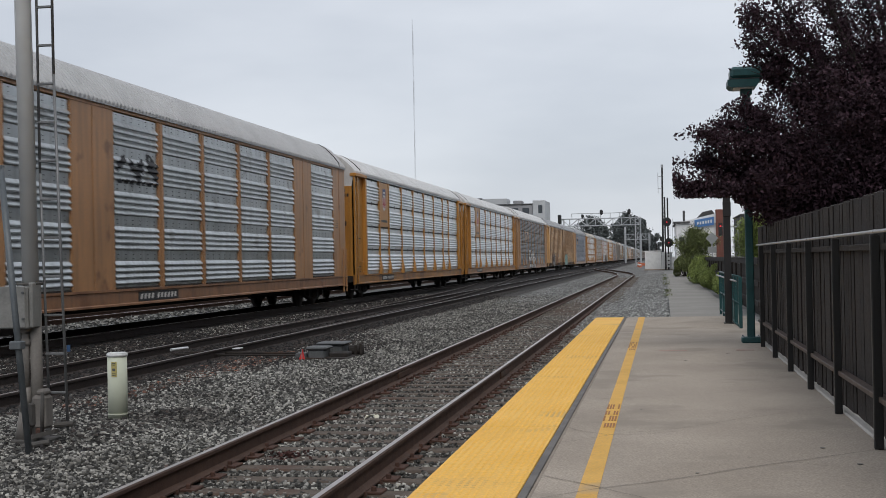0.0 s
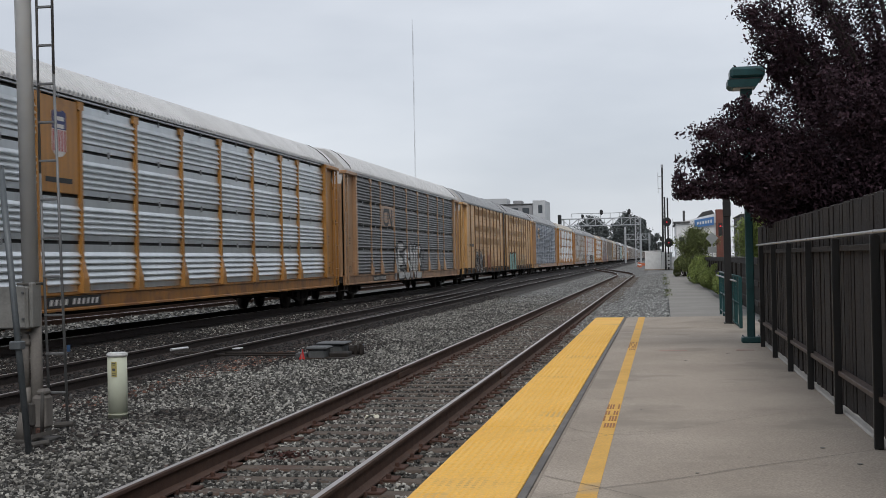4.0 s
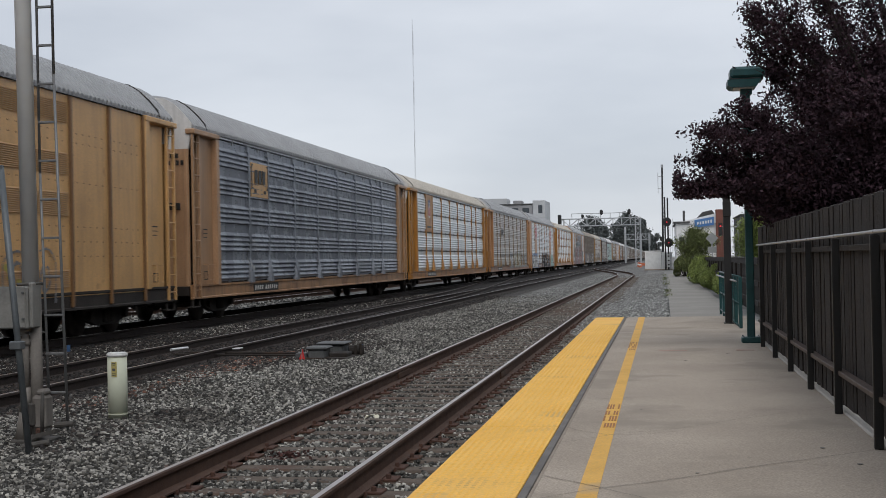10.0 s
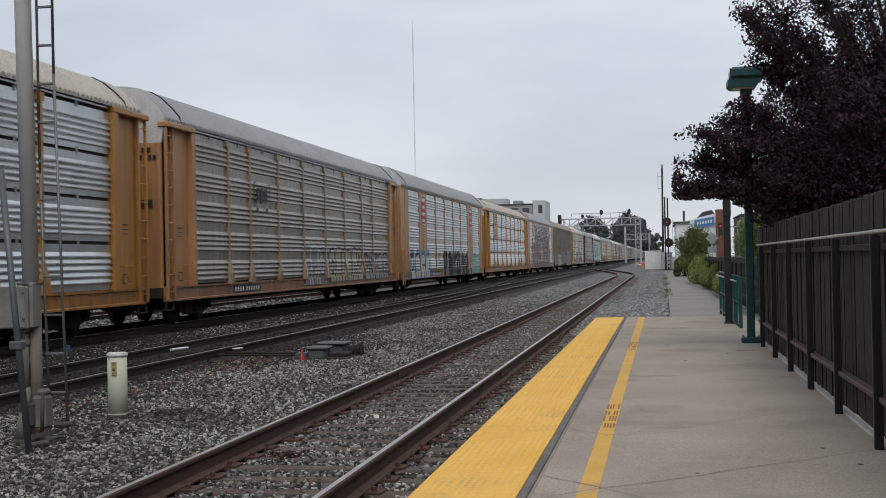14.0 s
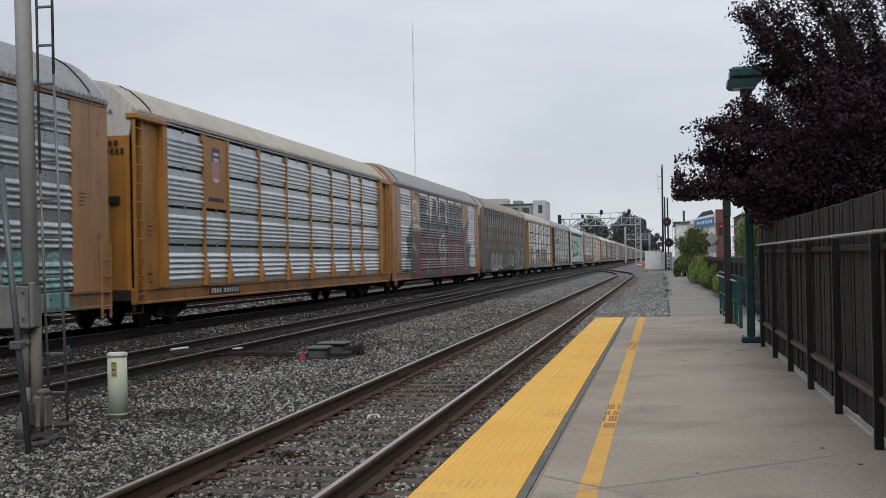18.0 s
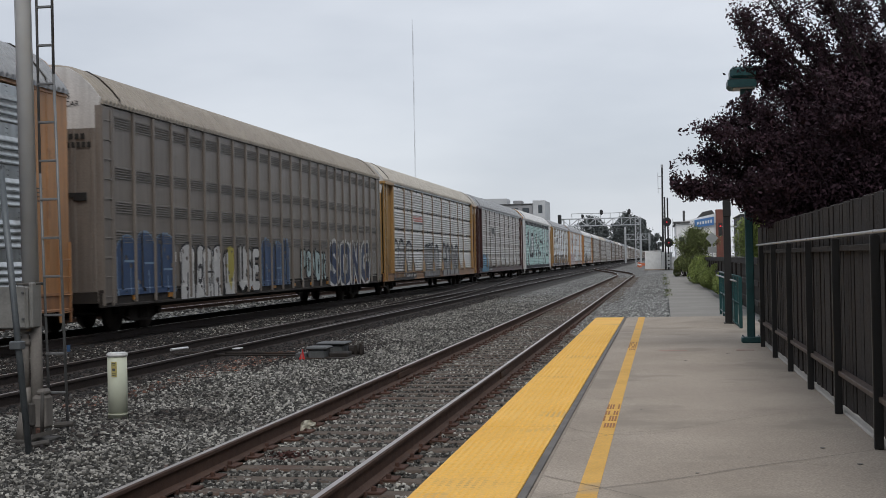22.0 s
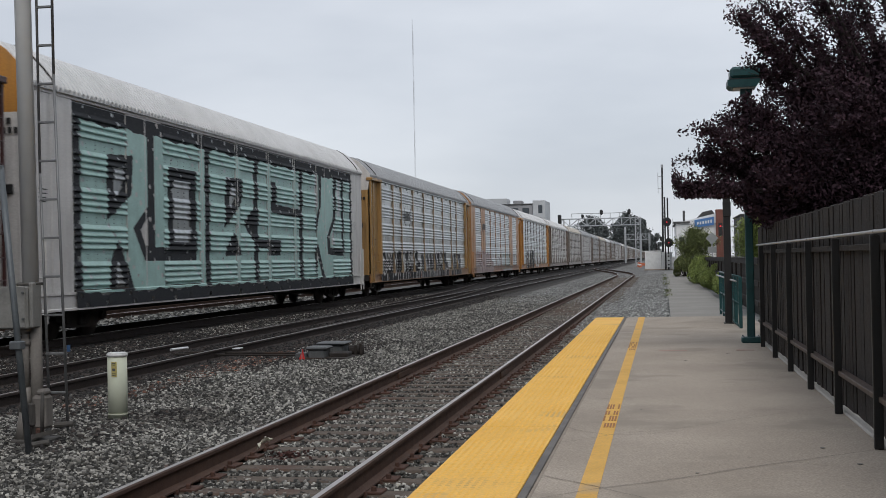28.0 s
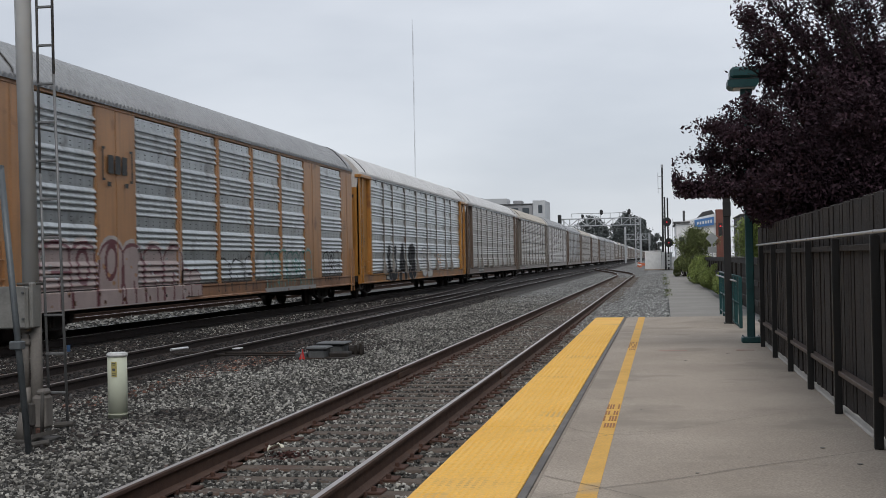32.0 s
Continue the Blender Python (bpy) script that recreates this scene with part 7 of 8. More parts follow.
def tree(name, label, x, y, r, height, n, size, material, seed, trunk_h, fill=0):
    """A trunk, limbs and a crown of leaves; fill: leaves that close the crown."""
    rng = np.random.default_rng(seed)
    ob = thing(name, label, "tree", at=(x, y, 0))
    part("trunk", Geo().tube((0, 0, 0), (0.1, 0, trunk_h), 0.04 * height, 8, 0.025 * height).tube((0.1, 0, trunk_h), (0, 0, height * 0.8), 0.025 * height, 8, 0.006 * height), M_BARK, ob)
    lines, pts = Geo(), []
    for k in range(34):
        a = rng.uniform(0, 2 * math.pi)
        h = rng.uniform(trunk_h, height)
        w = r * math.sqrt(max(1 - ((h - (trunk_h + height) / 2) / ((height - trunk_h) / 2 + 0.01)) ** 2, 0.06)) * rng.uniform(0.65, 1.05)
        tip = np.array((w * math.cos(a), w * math.sin(a), h))
        lines.tube((0, 0, max(h - w * 0.6, trunk_h * 0.8)), tip, 0.008 * height, 5, 0.002 * height)
        m = n // 34
        u = rng.uniform(0.35, 1.0, m)[:, None]
        pts.append(tip * u + (0, 0, 1) * (1 - u) * (h - w * 0.4) + rng.normal(size=(m, 3)) * r * (0.07 if fill else 0.14))
    part("limbs", lines, M_BARK, ob)
    if fill:
        d = rng.normal(size=(fill, 3))
        d /= np.linalg.norm(d, axis=1)[:, None]
        lump = 1 + 0.16 * np.sin(3.1 * d[:, 0] + seed) * np.sin(4.3 * d[:, 2] + 1.7 * d[:, 1]) + 0.07 * np.sin(9 * d[:, 0]) * np.sin(8 * d[:, 2])
        d *= (lump * rng.uniform(0.55, 1, fill) ** 0.5)[:, None]
        low = np.where(d[:, 2] < 0, 0.75, 1.0)
        pts.append(np.stack([d[:, 0] * r, d[:, 1] * r, trunk_h + (height - trunk_h) * (0.42 + 0.56 * d[:, 2] * low)], 1))
    v, f = leaf_cloud(np.concatenate(pts), size, rng)
    part("crown", raw_mesh("crown", v, f, material), None, ob)["kind"] = "stuff"
    return ob


bush("verge_bush", "bright green rounded shrub beside the footpath", 2.27, 72, 0, (0.9, 5.0, 1.5), 24000, 0.075, M_LEAFLIGHT, 21, 34)
bush("verge_bush", "bright green rounded shrub beside the footpath", 2.42, 61, 0, (0.75, 4.0, 1.15), 22000, 0.07, M_LEAFLIGHT, 22, 32)
bush("verge_bush", "yellowish green shrub beside the railing", 2.47, 50, 0, (0.6, 5.0, 0.9), 22000, 0.065, M_LEAFLIGHT, 23, 34)
bush("verge_bush", "dark green shrub at the end of the footpath", 1.9, 98, 0, (1.0, 3.0, 1.5), 14000, 0.1, M_LEAFGREEN, 24, 14)
tree("street_tree", "broad dark green street tree beyond the footpath", 2.95, 104, 1.75, 3.7, 26000, 0.12, M_LEAFGREEN, 25, 0.9)
tree("street_tree", "light green street tree behind the footpath fence", 6.6, 88, 1.9, 4.0, 16000, 0.12, M_LEAFLIGHT, 26, 1.5)
tree("far_tree", "huge dense dark evergreen tree far down the line", -22.5, 1000, 16.5, 34.5, 12000, 2.2, M_LEAFFAR, 27, 2.0, 50000)
tree("far_tree", "dark evergreen tree far down the line", -7.6, 1030, 4.2, 18.0, 9000, 1.3, M_LEAFFAR, 28, 2.0)
tree("far_tree", "open grey-green tree behind the signal bridge", -22.0, 420, 6.3, 14.6, 7000, 0.62, M_LEAFFAR, 29, 5.0, 3000)
tree("far_tree", "small dark conifer by the far signals", -0.9, 330, 1.7, 7.0, 4000, 0.5, M_LEAFFAR, 30, 1.0)

# ---------------------------------------------------------------- far signals and buildings
def truss(parent, x0, x1, y, z0, z1, bays):
    """A lattice girder with chords, verticals and diagonals."""
    for z in (z0, z1):
        for dy in (-0.5, 0.5):
            part("chord", Geo().cbox(x0, x1, y + dy - 0.07, y + dy + 0.07, z - 0.07, z + 0.07, 0.02), M_FARMETAL, parent)
    w = (x1 - x0) / bays
    for k in range(bays + 1):
        x = x0 + k * w
        for dy in (-0.5, 0.5):
            part("upright", Geo().box(x - 0.05, x + 0.05, y + dy - 0.05, y + dy + 0.05, z0, z1), M_FARMETAL, parent)
            if k < bays:
                a, b = (z0, z1) if k % 2 else (z1, z0)
                part("diagonal", Geo().tube((x, y + dy, a), (x + w, y + dy, b), 0.045, 5), M_FARMETAL, parent)


def head(parent, x, y, z, lit, r=0.55):
    """A round signal head with its disc, hood and lens."""
    h = part("signal_head", Geo().tube((x, y, z), (x, y + 0.1, z), r, 20), M_BLACK, parent)
    part("case", Geo().cbox(x - 0.22, x + 0.22, y + 0.1, y + 0.5, z - 0.25, z + 0.25, 0.05), M_BLACK, h)
    part("hood", Geo().tube((x, y - 0.3, z + 0.02), (x, y, z + 0.02), 0.16, 12, cap=False), M_BLACK, h)
    part("lens", Geo().tube((x, y - 0.03, z), (x, y - 0.01, z), 0.075, 12), M_REDLAMP if lit else M_BLACK, h)


gb = thing("signal_bridge", "grey steel lattice signal bridge spanning the tracks", "signal gantry")
truss(gb, -16.4, -3.4, 215, 6.95, 8.15, 9)
for dx in (-0.45, 0.45):
    for dy in (-0.5, 0.5):
        part("mast_leg", Geo().cbox(-3.6 + dx - 0.07, -3.6 + dx + 0.07, 215 + dy - 0.07, 215 + dy + 0.07, 0, 8.2, 0.02), M_FARMETAL, gb)
        part("mast_leg", Geo().cbox(-16.4 + dx - 0.07, -16.4 + dx + 0.07, 215 + dy - 0.07, 215 + dy + 0.07, 0, 8.2, 0.02), M_FARMETAL, gb)
for k in range(10):
    part("mast_brace", Geo().tube((-4.05, 214.5, 0.4 + 0.8 * k), (-3.15, 214.5, 1.2 + 0.8 * k), 0.04, 5), M_FARMETAL, gb)
    part("mast_brace", Geo().tube((-3.15, 214.5, 0.4 + 0.8 * k), (-4.05, 214.5, 1.2 + 0.8 * k), 0.04, 5), M_FARMETAL, gb)
part("walkway_rail", Geo().box(-14.6, -5, 214.3, 214.4, 8.95, 9.05), M_FARMETAL, gb)
for k in range(7):
    part("walkway_post", Geo().box(-14.6 + k * 1.6, -14.5 + k * 1.6, 214.3, 214.4, 8.15, 9.0), M_FARMETAL, gb)
for x in (-9.6, -5.0):
    part("signal_head", Geo().cbox(x - 0.27, x + 0.27, 214, 214.5, 8.7, 9.6, 0.2), M_BLACK, gb)
part("signal_head", Geo().cbox(-12.95, -12.5, 214, 214.5, 8.2, 8.9, 0.2), M_BLACK, gb)
part("signal_head", Geo().cbox(-16.9, -16.3, 214, 214.5, 7.3, 8.9, 0.15), M_BLACK, gb)
gb2 = thing("signal_bridge", "smaller grey lattice signal bridge farther down the tracks", "signal gantry")
truss(gb2, -9.0, 2.0 - 4.5, 330, 6.0, 7.4, 6)
for x in (-8.8, -4.9, -2.7):
    part("mast", Geo().cbox(x - 0.25, x + 0.25, 329.7, 330.3, 0, 7.4 if x > -5 else 9.3, 0.05), M_FARMETAL, gb2)

sg = thing("twin_signal", "black mast with two round red signal heads", "railway signal", at=(0.93, 150, 0))
part("mast", Geo().tube((0, 0.3, 0), (0, 0.3, 8.4), 0.09, 8), M_BLACK, sg)
part("mast_pipe", Geo().tube((-0.33, 0.35, 0.0), (-0.33, 0.35, 8.5), 0.09, 8), M_BLACK, sg)
head(sg, -0.12, -0.2, 5.55, True, 0.52)
head(sg, 0.05, -0.2, 3.15, True, 0.52)
part("lower_panel", Geo().cbox(-0.15, 0.15, -0.05, 0.05, 0.3, 1.8, 0.03), M_WHITE, sg, "white lower mast panel")
for z in (0.5, 1.0, 1.5):
    part("plate_bar", Geo().box(-0.1, 0.1, -0.07, -0.05, z, z + 0.16), M_BLACK, sg)
part("ladder", Geo().box(0.2, 0.24, 0.4, 0.44, 0, 6).box(0.5, 0.54, 0.4, 0.44, 0, 6), M_GALV, sg)
tp = thing("radio_pole", "tall thin dark pole with small antennas", "pole", at=(0.35, 172, 0))
part("shaft", Geo().tube((0, 0, 0), (0.1, 0, 13.4), 0.16, 10, 0.11), M_BROWNPOST, tp)
part("antenna", Geo().box(-0.5, 0.2, -0.03, 0.03, 12.2, 12.26).box(-0.5, 0.2, -0.03, 0.03, 10.6, 10.66).box(-0.5, -0.44, -0.03, 0.03, 10.0, 12.8), M_GALV, tp)
part("cap_light", Geo().tube((0.1, 0, 13.4), (0.1, 0, 13.8), 0.16, 8), M_GALV, tp)
part("relay_head", Geo().tube((-0.1, -0.3, 3.9), (-0.1, 0, 3.9), 0.32, 12), M_BLACK, tp)
rm = thing("radio_mast", "very tall thin lattice radio mast far away", "mast", at=(-115.4, 600, 0))
part("lattice", Geo().tube((0, 0, 0), (0, 0, 118), 0.11, 4), M_FARMETAL, rm)
part("lattice_leg", Geo().tube((0.35, 0.2, 0), (0.35, 0.2, 112), 0.05, 4), M_FARMETAL, rm)

for x, w, h, nm in ((-0.85, 1.9, 2.15, "white painted equipment cabinet"), (0.75, 1.2, 1.95, "white painted low equipment cabinet")):
    cb = thing("equipment_cabinet", nm + " beside the tracks", "cabinet", at=(x, 152, 0))
    part("body", Geo().cbox(-w / 2, w / 2, -0.8, 0.8, 0.1, h, 0.04), M_WHITEWALL, cb)
    part("lid", Geo().cbox(-w / 2 - 0.06, w / 2 + 0.06, -0.86, 0.86, h, h + 0.1, 0.03), M_WHITEWALL, cb)
    part("plinth", Geo().cbox(-w / 2 - 0.1, w / 2 + 0.1, -0.9, 0.9, -0.05, 0.1, 0.02), M_CONCRETE, cb)
    part("door", Geo().cbox(-w / 2 + 0.12, w / 2 - 0.12, -0.83, -0.8, 0.25, h - 0.12, 0.01), M_WHITE, cb)
for k, (x, y) in enumerate(((-3.0, 190), (-1.7, 188), (-3.4, 203))):
    br = thing("safety_barrel", "orange and white plastic safety barrel", "barrel", "barrels by the works", at=(x, y, 0))
    part("drum", Geo().tube((0, 0, 0), (0, 0, 0.7), 0.22, 12, 0.17), M_ORANGE, br)
    part("band", Geo().tube((0, 0, 0.3), (0, 0, 0.5), 0.21, 12, 0.2), M_WHITE, br)
jb = thing("works_barrier", "low orange plastic works barrier", "barrier", at=(-2.0, 200, 0))
part("board", Geo().cbox(-1.2, 1.2, -0.1, 0.1, 0.2, 0.6, 0.03), M_ORANGE, jb)
for s in (-0.9, 0.9):
    part("foot", Geo().cbox(s - 0.1, s + 0.1, -0.3, 0.3, 0, 0.4, 0.03), M_ORANGE, jb)

wb = thing("white_building", "white flat-roofed commercial building with a blue sign band and brick tower", "building", at=(0, 140, 0))
part("wall", Geo().cbox(1.7, 6.0, 0, 14, 0, 5.0, 0.05), M_WHITEWALL, wb)
part("parapet", Geo().prism([(1.6, 5.0), (6.0, 5.0), (6.0, 6.1), (1.6, 5.1)], 1, -0.1, 0.2), M_WHITEWALL, wb)
part("roof", Geo().cbox(1.5, 6.0, 0.2, 14, 5.0, 5.12, 0.02), M_DARKROOF, wb)
sb = part("sign", Geo().prism([(3.7, 4.6), (5.75, 4.85), (5.75, 5.75), (3.7, 5.4)], 1, -0.25, -0.1), M_BLUESIGN, wb, "blue sign band with white lettering")
for k in range(6):
    x = 3.98 + k * 0.28
    part("sign_bar", Geo().prism([(x, 4.88 + k * 0.035), (x + 0.15, 4.9 + k * 0.035), (x + 0.15, 5.2 + k * 0.045), (x, 5.18 + k * 0.045)], 1, -0.27, -0.25), M_WHITE, sb)
part("brick_tower", Geo().cbox(5.95, 7.0, -0.4, 1.0, 0, 6.5, 0.03), M_BRICK, wb, "red brick tower")
part("tower_light", Geo().cbox(6.5, 6.62, -0.55, -0.4, 4.9, 5.0, 0.01), M_WHITE, wb)
part("roof_plant", Geo().prism([(3.7, 5.4), (6.0, 5.9), (5.6, 6.5), (4.6, 6.3)], 1, 1, 3), M_DARKROOF, wb)
part("canopy", Geo().cbox(1.4, 3.2, -0.3, 0.2, 5.1, 5.3, 0.03), M_DARKROOF, wb)
part("vent", Geo().tube((2.6, 1, 5.0), (2.6, 1, 6.5), 0.12, 8), M_DARKROOF, wb)
for k in range(4):
    part("window", Geo().cbox(2.0 + k * 0.9, 2.6 + k * 0.9, -0.04, 0.05, 2.2, 3.6, 0.02), M_GLASS, wb)
dk = thing("dark_building", "dark grey building behind the street trees", "building", at=(7.0, 120, 0))
part("wall", Geo().cbox(0.4, 10, 0, 12, 0, 5.2, 0.05), M_DARKROOF, dk)
part("roof", Geo().cbox(0.3, 10.1, -0.1, 12.1, 5.2, 5.35, 0.03), M_DARKROOF, dk)
part("window", Geo().cbox(1.0, 3.0, -0.04, 0.05, 3.0, 4.4, 0.02), M_GLASS, dk)
tl = thing("traffic_signal", "street traffic signal showing red on a pale arm", "traffic light", at=(5.4, 118, 0))
part("pole", Geo().tube((1.6, 0, 0), (1.6, 0, 4.6), 0.09, 8), M_GALV, tl)
part("arm", Geo().tube((1.6, 0, 4.1), (0.2, 0, 4.15), 0.05, 6), M_GALV, tl)
hd = part("signal_case", Geo().cbox(-0.16, 0.2, -0.15, 0.15, 3.3, 4.5, 0.04), M_BLACK, tl)
part("red_lens", Geo().tube((0.02, -0.2, 4.2), (0.02, -0.15, 4.2), 0.075, 12), M_REDLAMP, hd)
ds = thing("diamond_sign", "grey back of a diamond road sign with a small plate", "road sign", at=(2.95, 75, 0))
part("post", Geo().cbox(-0.03, 0.03, -0.03, 0.03, 0, 2.9, 0.008), M_GALV, ds)
part("diamond", Geo().prism([(0, 2.2), (0.36, 2.56), (0, 2.92), (-0.36, 2.56)], 1, -0.05, -0.03), M_SIGNBACK, ds)
part("plate", Geo().cbox(-0.25, 0.25, -0.05, -0.03, 1.72, 2.08, 0.005), M_SIGNBACK, ds)

bl = thing("apartment_building", "grey apartment building behind the train", "building", at=(0, 300, 0))
part("wall", Geo().cbox(-46, -29.5, 0, 18, 0, 14.4, 0.1), M_GREYWALL, bl)
part("tower", Geo().cbox(-29.5, -26.6, -0.5, 14, 0, 15.4, 0.1), M_GREYWALL2, bl, "pale stair tower")
part("roof", Geo().cbox(-46.2, -29.4, -0.2, 18, 14.4, 14.7, 0.05), M_DARKROOF, bl)
part("penthouse", Geo().cbox(-42, -36, 3, 10, 14.7, 16.2, 0.1), M_GREYWALL2, bl)
part("penthouse", Geo().cbox(-34.5, -32.5, 3, 8, 14.7, 15.6, 0.1), M_GREYWALL, bl)
for k in range(6):
    for f in range(4):
        wn = part("window", Geo().cbox(-45 + k * 2.6, -43.4 + k * 2.6, -0.05, 0.2, 2.5 + f * 3.1, 4.4 + f * 3.1, 0.03), M_GLASS, bl)
        part("window_frame", Geo().box(-45.1 + k * 2.6, -43.3 + k * 2.6, -0.08, -0.02, 2.35 + f * 3.1, 2.5 + f * 3.1), M_GREYWALL2, wn)
for f in range(4):
    part("tower_window", Geo().cbox(-28.2, -27.2, -0.55, -0.4, 3 + f * 3.1, 5 + f * 3.1, 0.03), M_GLASS, bl)
wh = thing("warehouse", "pale low building behind the train", "building", at=(0, 330, 0))
part("wall", Geo().cbox(-62, -46, 0, 12, 0, 17.4, 0.1), M_GREYWALL2, wh)
part("roof", Geo().cbox(-62.2, -45.8, -0.2, 12.2, 17.4, 17.7, 0.05), M_DARKROOF, wh)

wd = np.random.default_rng(41)
cent = np.stack([wd.normal(0.3, 0.1, 1600), wd.uniform(46, 108, 1600), wd.uniform(0.02, 0.09, 1600)], 1)
cent = cent[np.sin(cent[:, 1] * 0.9) + np.sin(cent[:, 1] * 0.37) > 0.2]
v, f = leaf_cloud(cent, 0.06, wd)
tagged(new("weeds", raw_mesh("weeds", v, f, M_WEED)), "thin dry weeds along the edge of the footpath", "weeds", kind="stuff")


# ---------------------------------------------------------------- sleepers, plates, tiles and stones
random.seed(12)
ties = [Geo().cbox(-1.3, 1.3, -0.115, 0.115, -0.2, 0.0, 0.02).mesh("sleeper", M_TIE) for _ in range(2)]
oily_shaded_tie = Geo().cbox(-1.3, 1.3, -0.115, 0.115, -0.2, 0.0, 0.02).mesh("sleeper", M_TIEOILSHADE)
plate_mesh = Geo().cbox(-0.18, 0.18, -0.1, 0.1, 0, 0.022, 0.005).mesh("tie_plate", M_PLATE)
spike_mesh = Geo().cbox(-0.018, 0.018, -0.018, 0.018, 0, 0.045, 0.006).mesh("spike", M_PLATE)
y, k = -7.6, 0
TIE_Y = []
while y < 112 and k < 215:
    TIE_Y.append(y)
    z = -0.198 - random.uniform(0, 0.008)
    tie = part("sleeper", random.choice(ties), None, siding, at=Matrix.Translation((SIDING_X + random.uniform(-0.05, 0.05), y, z)) @ pose(0, 0, 0, 0, 0, random.uniform(-1.2, 1.2)))
    if 7 < y < 34:
        for s in (-HALF, HALF):
            part("tie_plate", plate_mesh, None, tie, at=(s, 0, 0.0))
            for dx, dy in ((-0.11, 0.05), (0.11, -0.05)):
                part("spike", spike_mesh, None, tie, at=(s + dx, dy, 0.015))
    y += 0.56 + random.uniform(-0.03, 0.03)
    k += 1
# Both tracks share sleepers darkened for oil and for shade beneath the cars.
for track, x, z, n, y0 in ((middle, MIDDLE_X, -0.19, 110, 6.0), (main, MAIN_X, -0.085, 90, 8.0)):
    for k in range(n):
        part("sleeper", oily_shaded_tie, None, track, at=(x, y0 + 0.6 * k, z))
an = Geo()
for k in range(60):
    yk = 7.2 + 0.56 * k
    for s in (-HALF, HALF):
        an.box(SIDING_X + s - 0.09, SIDING_X + s + 0.09, yk - 0.012, yk + 0.012, -0.205, -0.17)
part("rail_anchors", an, M_PLATE, siding)["kind"] = "stuff"
jt = Geo()
for s in (-HALF, HALF):
    jt.cbox(SIDING_X + s - 0.035, SIDING_X + s + 0.035, 18.2, 19.1, -0.14, -0.05, 0.01)
part("joint_bar", jt, M_RAIL, siding)

# tactile tiles with truncated domes
M_CRACKDARK = mat("dirty_joint", (0.12, 0.08, 0.035), (0.17, 0.12, 0.06), 0.95, scale=5, fine=60, bump=0.0)
edges_y = [-6.0, -2.1, 4.17, 10.4, 16.65, 22.95, PLAT_END - 0.02]
for a, b in zip(edges_y, edges_y[1:]):
    part("tactile_tile", Geo().cbox(-1.485, -0.853, a + 0.011, b - 0.011, PLAT_Z - 0.02, PLAT_Z + 0.004, 0.004), M_TACTILE, platform, "yellow tactile warning tile")
for a in edges_y[1:-1]:
    part("tile_joint", Geo().box(-1.484, -0.854, a - 0.011, a + 0.011, PLAT_Z - 0.012, PLAT_Z - 0.006), M_CRACKDARK, platform)
dome_v, dome_f = [], []
ring = [(math.cos(i * math.pi / 3), math.sin(i * math.pi / 3)) for i in range(6)]
for j in range(int((26 - 5.5) / 0.06)):
    for i in range(12):
        cx, cy = -1.455 + (i % 4) * 0.048 + (i // 4) * 0.212, 5.5 + j * 0.06
        n0 = len(dome_v)
        dome_v += [(cx + 0.017 * a, cy + 0.017 * b, PLAT_Z + 0.0035) for a, b in ring] + [(cx + 0.009 * a, cy + 0.009 * b, PLAT_Z + 0.0095) for a, b in ring]
        dome_f += [(n0 + q, n0 + (q + 1) % 6, n0 + 6 + (q + 1) % 6, n0 + 6 + q) for q in range(6)]
        dome_f += [(n0 + 6, n0 + 7, n0 + 8, n0 + 9), (n0 + 6, n0 + 9, n0 + 10, n0 + 11)]
part("tactile_domes", raw_mesh("tactile_domes", np.array(dome_v), np.array(dome_f), M_TACTILE), None, platform, "small truncated domes")["kind"] = "stuff"

# cracks and saw joints in the slab, stencilled words as plain bars
def crack(points, w=0.006):
    w *= 0.75
    g = Geo()
    for (a, b), (c, d) in zip(points, points[1:]):
        nx_, ny_ = d - b, a - c
        L = math.hypot(nx_, ny_)
        nx_, ny_ = nx_ / L * w / 2, ny_ / L * w / 2
        g.add([(a - nx_, b - ny_, PLAT_Z + 0.004), (a + nx_, b + ny_, PLAT_Z + 0.004), (c + nx_, d + ny_, PLAT_Z + 0.004), (c - nx_, d - ny_, PLAT_Z + 0.004)], [(0, 1, 2, 3)])
    part("crack", g, M_CRACK, platform)


def wander(a, b, n, amp, seed):
    r = random.Random(seed)
    return [(a[0] + (b[0] - a[0]) * k / n + r.uniform(-amp, amp), a[1] + (b[1] - a[1]) * k / n + r.uniform(-amp, amp)) for k in range(n + 1)]


def long_crack(corners, seed, w):
    """A crack that wanders through a few corners."""
    line = []
    for k, (a, b) in enumerate(zip(corners, corners[1:])):
        line += wander(a, b, 5, 0.008, seed + k)[:-1] + ([b] if k == len(corners) - 2 else [])
    crack(line, w)


long_crack([(-0.77, 7.24), (-0.38, 7.64), (0.08, 7.99), (0.55, 8.46), (1.02, 8.86), (1.5, 9.27)], 1, 0.011)
long_crack([(-0.77, 8.05), (-0.53, 7.82), (-0.38, 7.65), (-0.12, 7.35), (0.1, 7.05)], 11, 0.009)
long_crack([(-0.77, 10.37), (-0.69, 10.2), (-0.52, 10.01), (-0.39, 9.92), (-0.2, 9.95), (0.11, 10.15)], 21, 0.008)
long_crack([(-0.77, 9.5), (-0.51, 9.79), (-0.37, 9.98), (0.11, 10.3), (0.6, 10.9), (1.5, 11.8)], 31, 0.008)
long_crack([(0.55, 8.85), (0.8, 8.7), (1.05, 8.5)], 41, 0.008)
long_crack([(-0.77, 12.3), (-0.5, 12.5), (0.4, 12.9), (1.5, 13.8)], 51, 0.007)
long_crack([(-0.5, 15.4), (0.4, 16.3), (1.5, 17.4)], 61, 0.008)
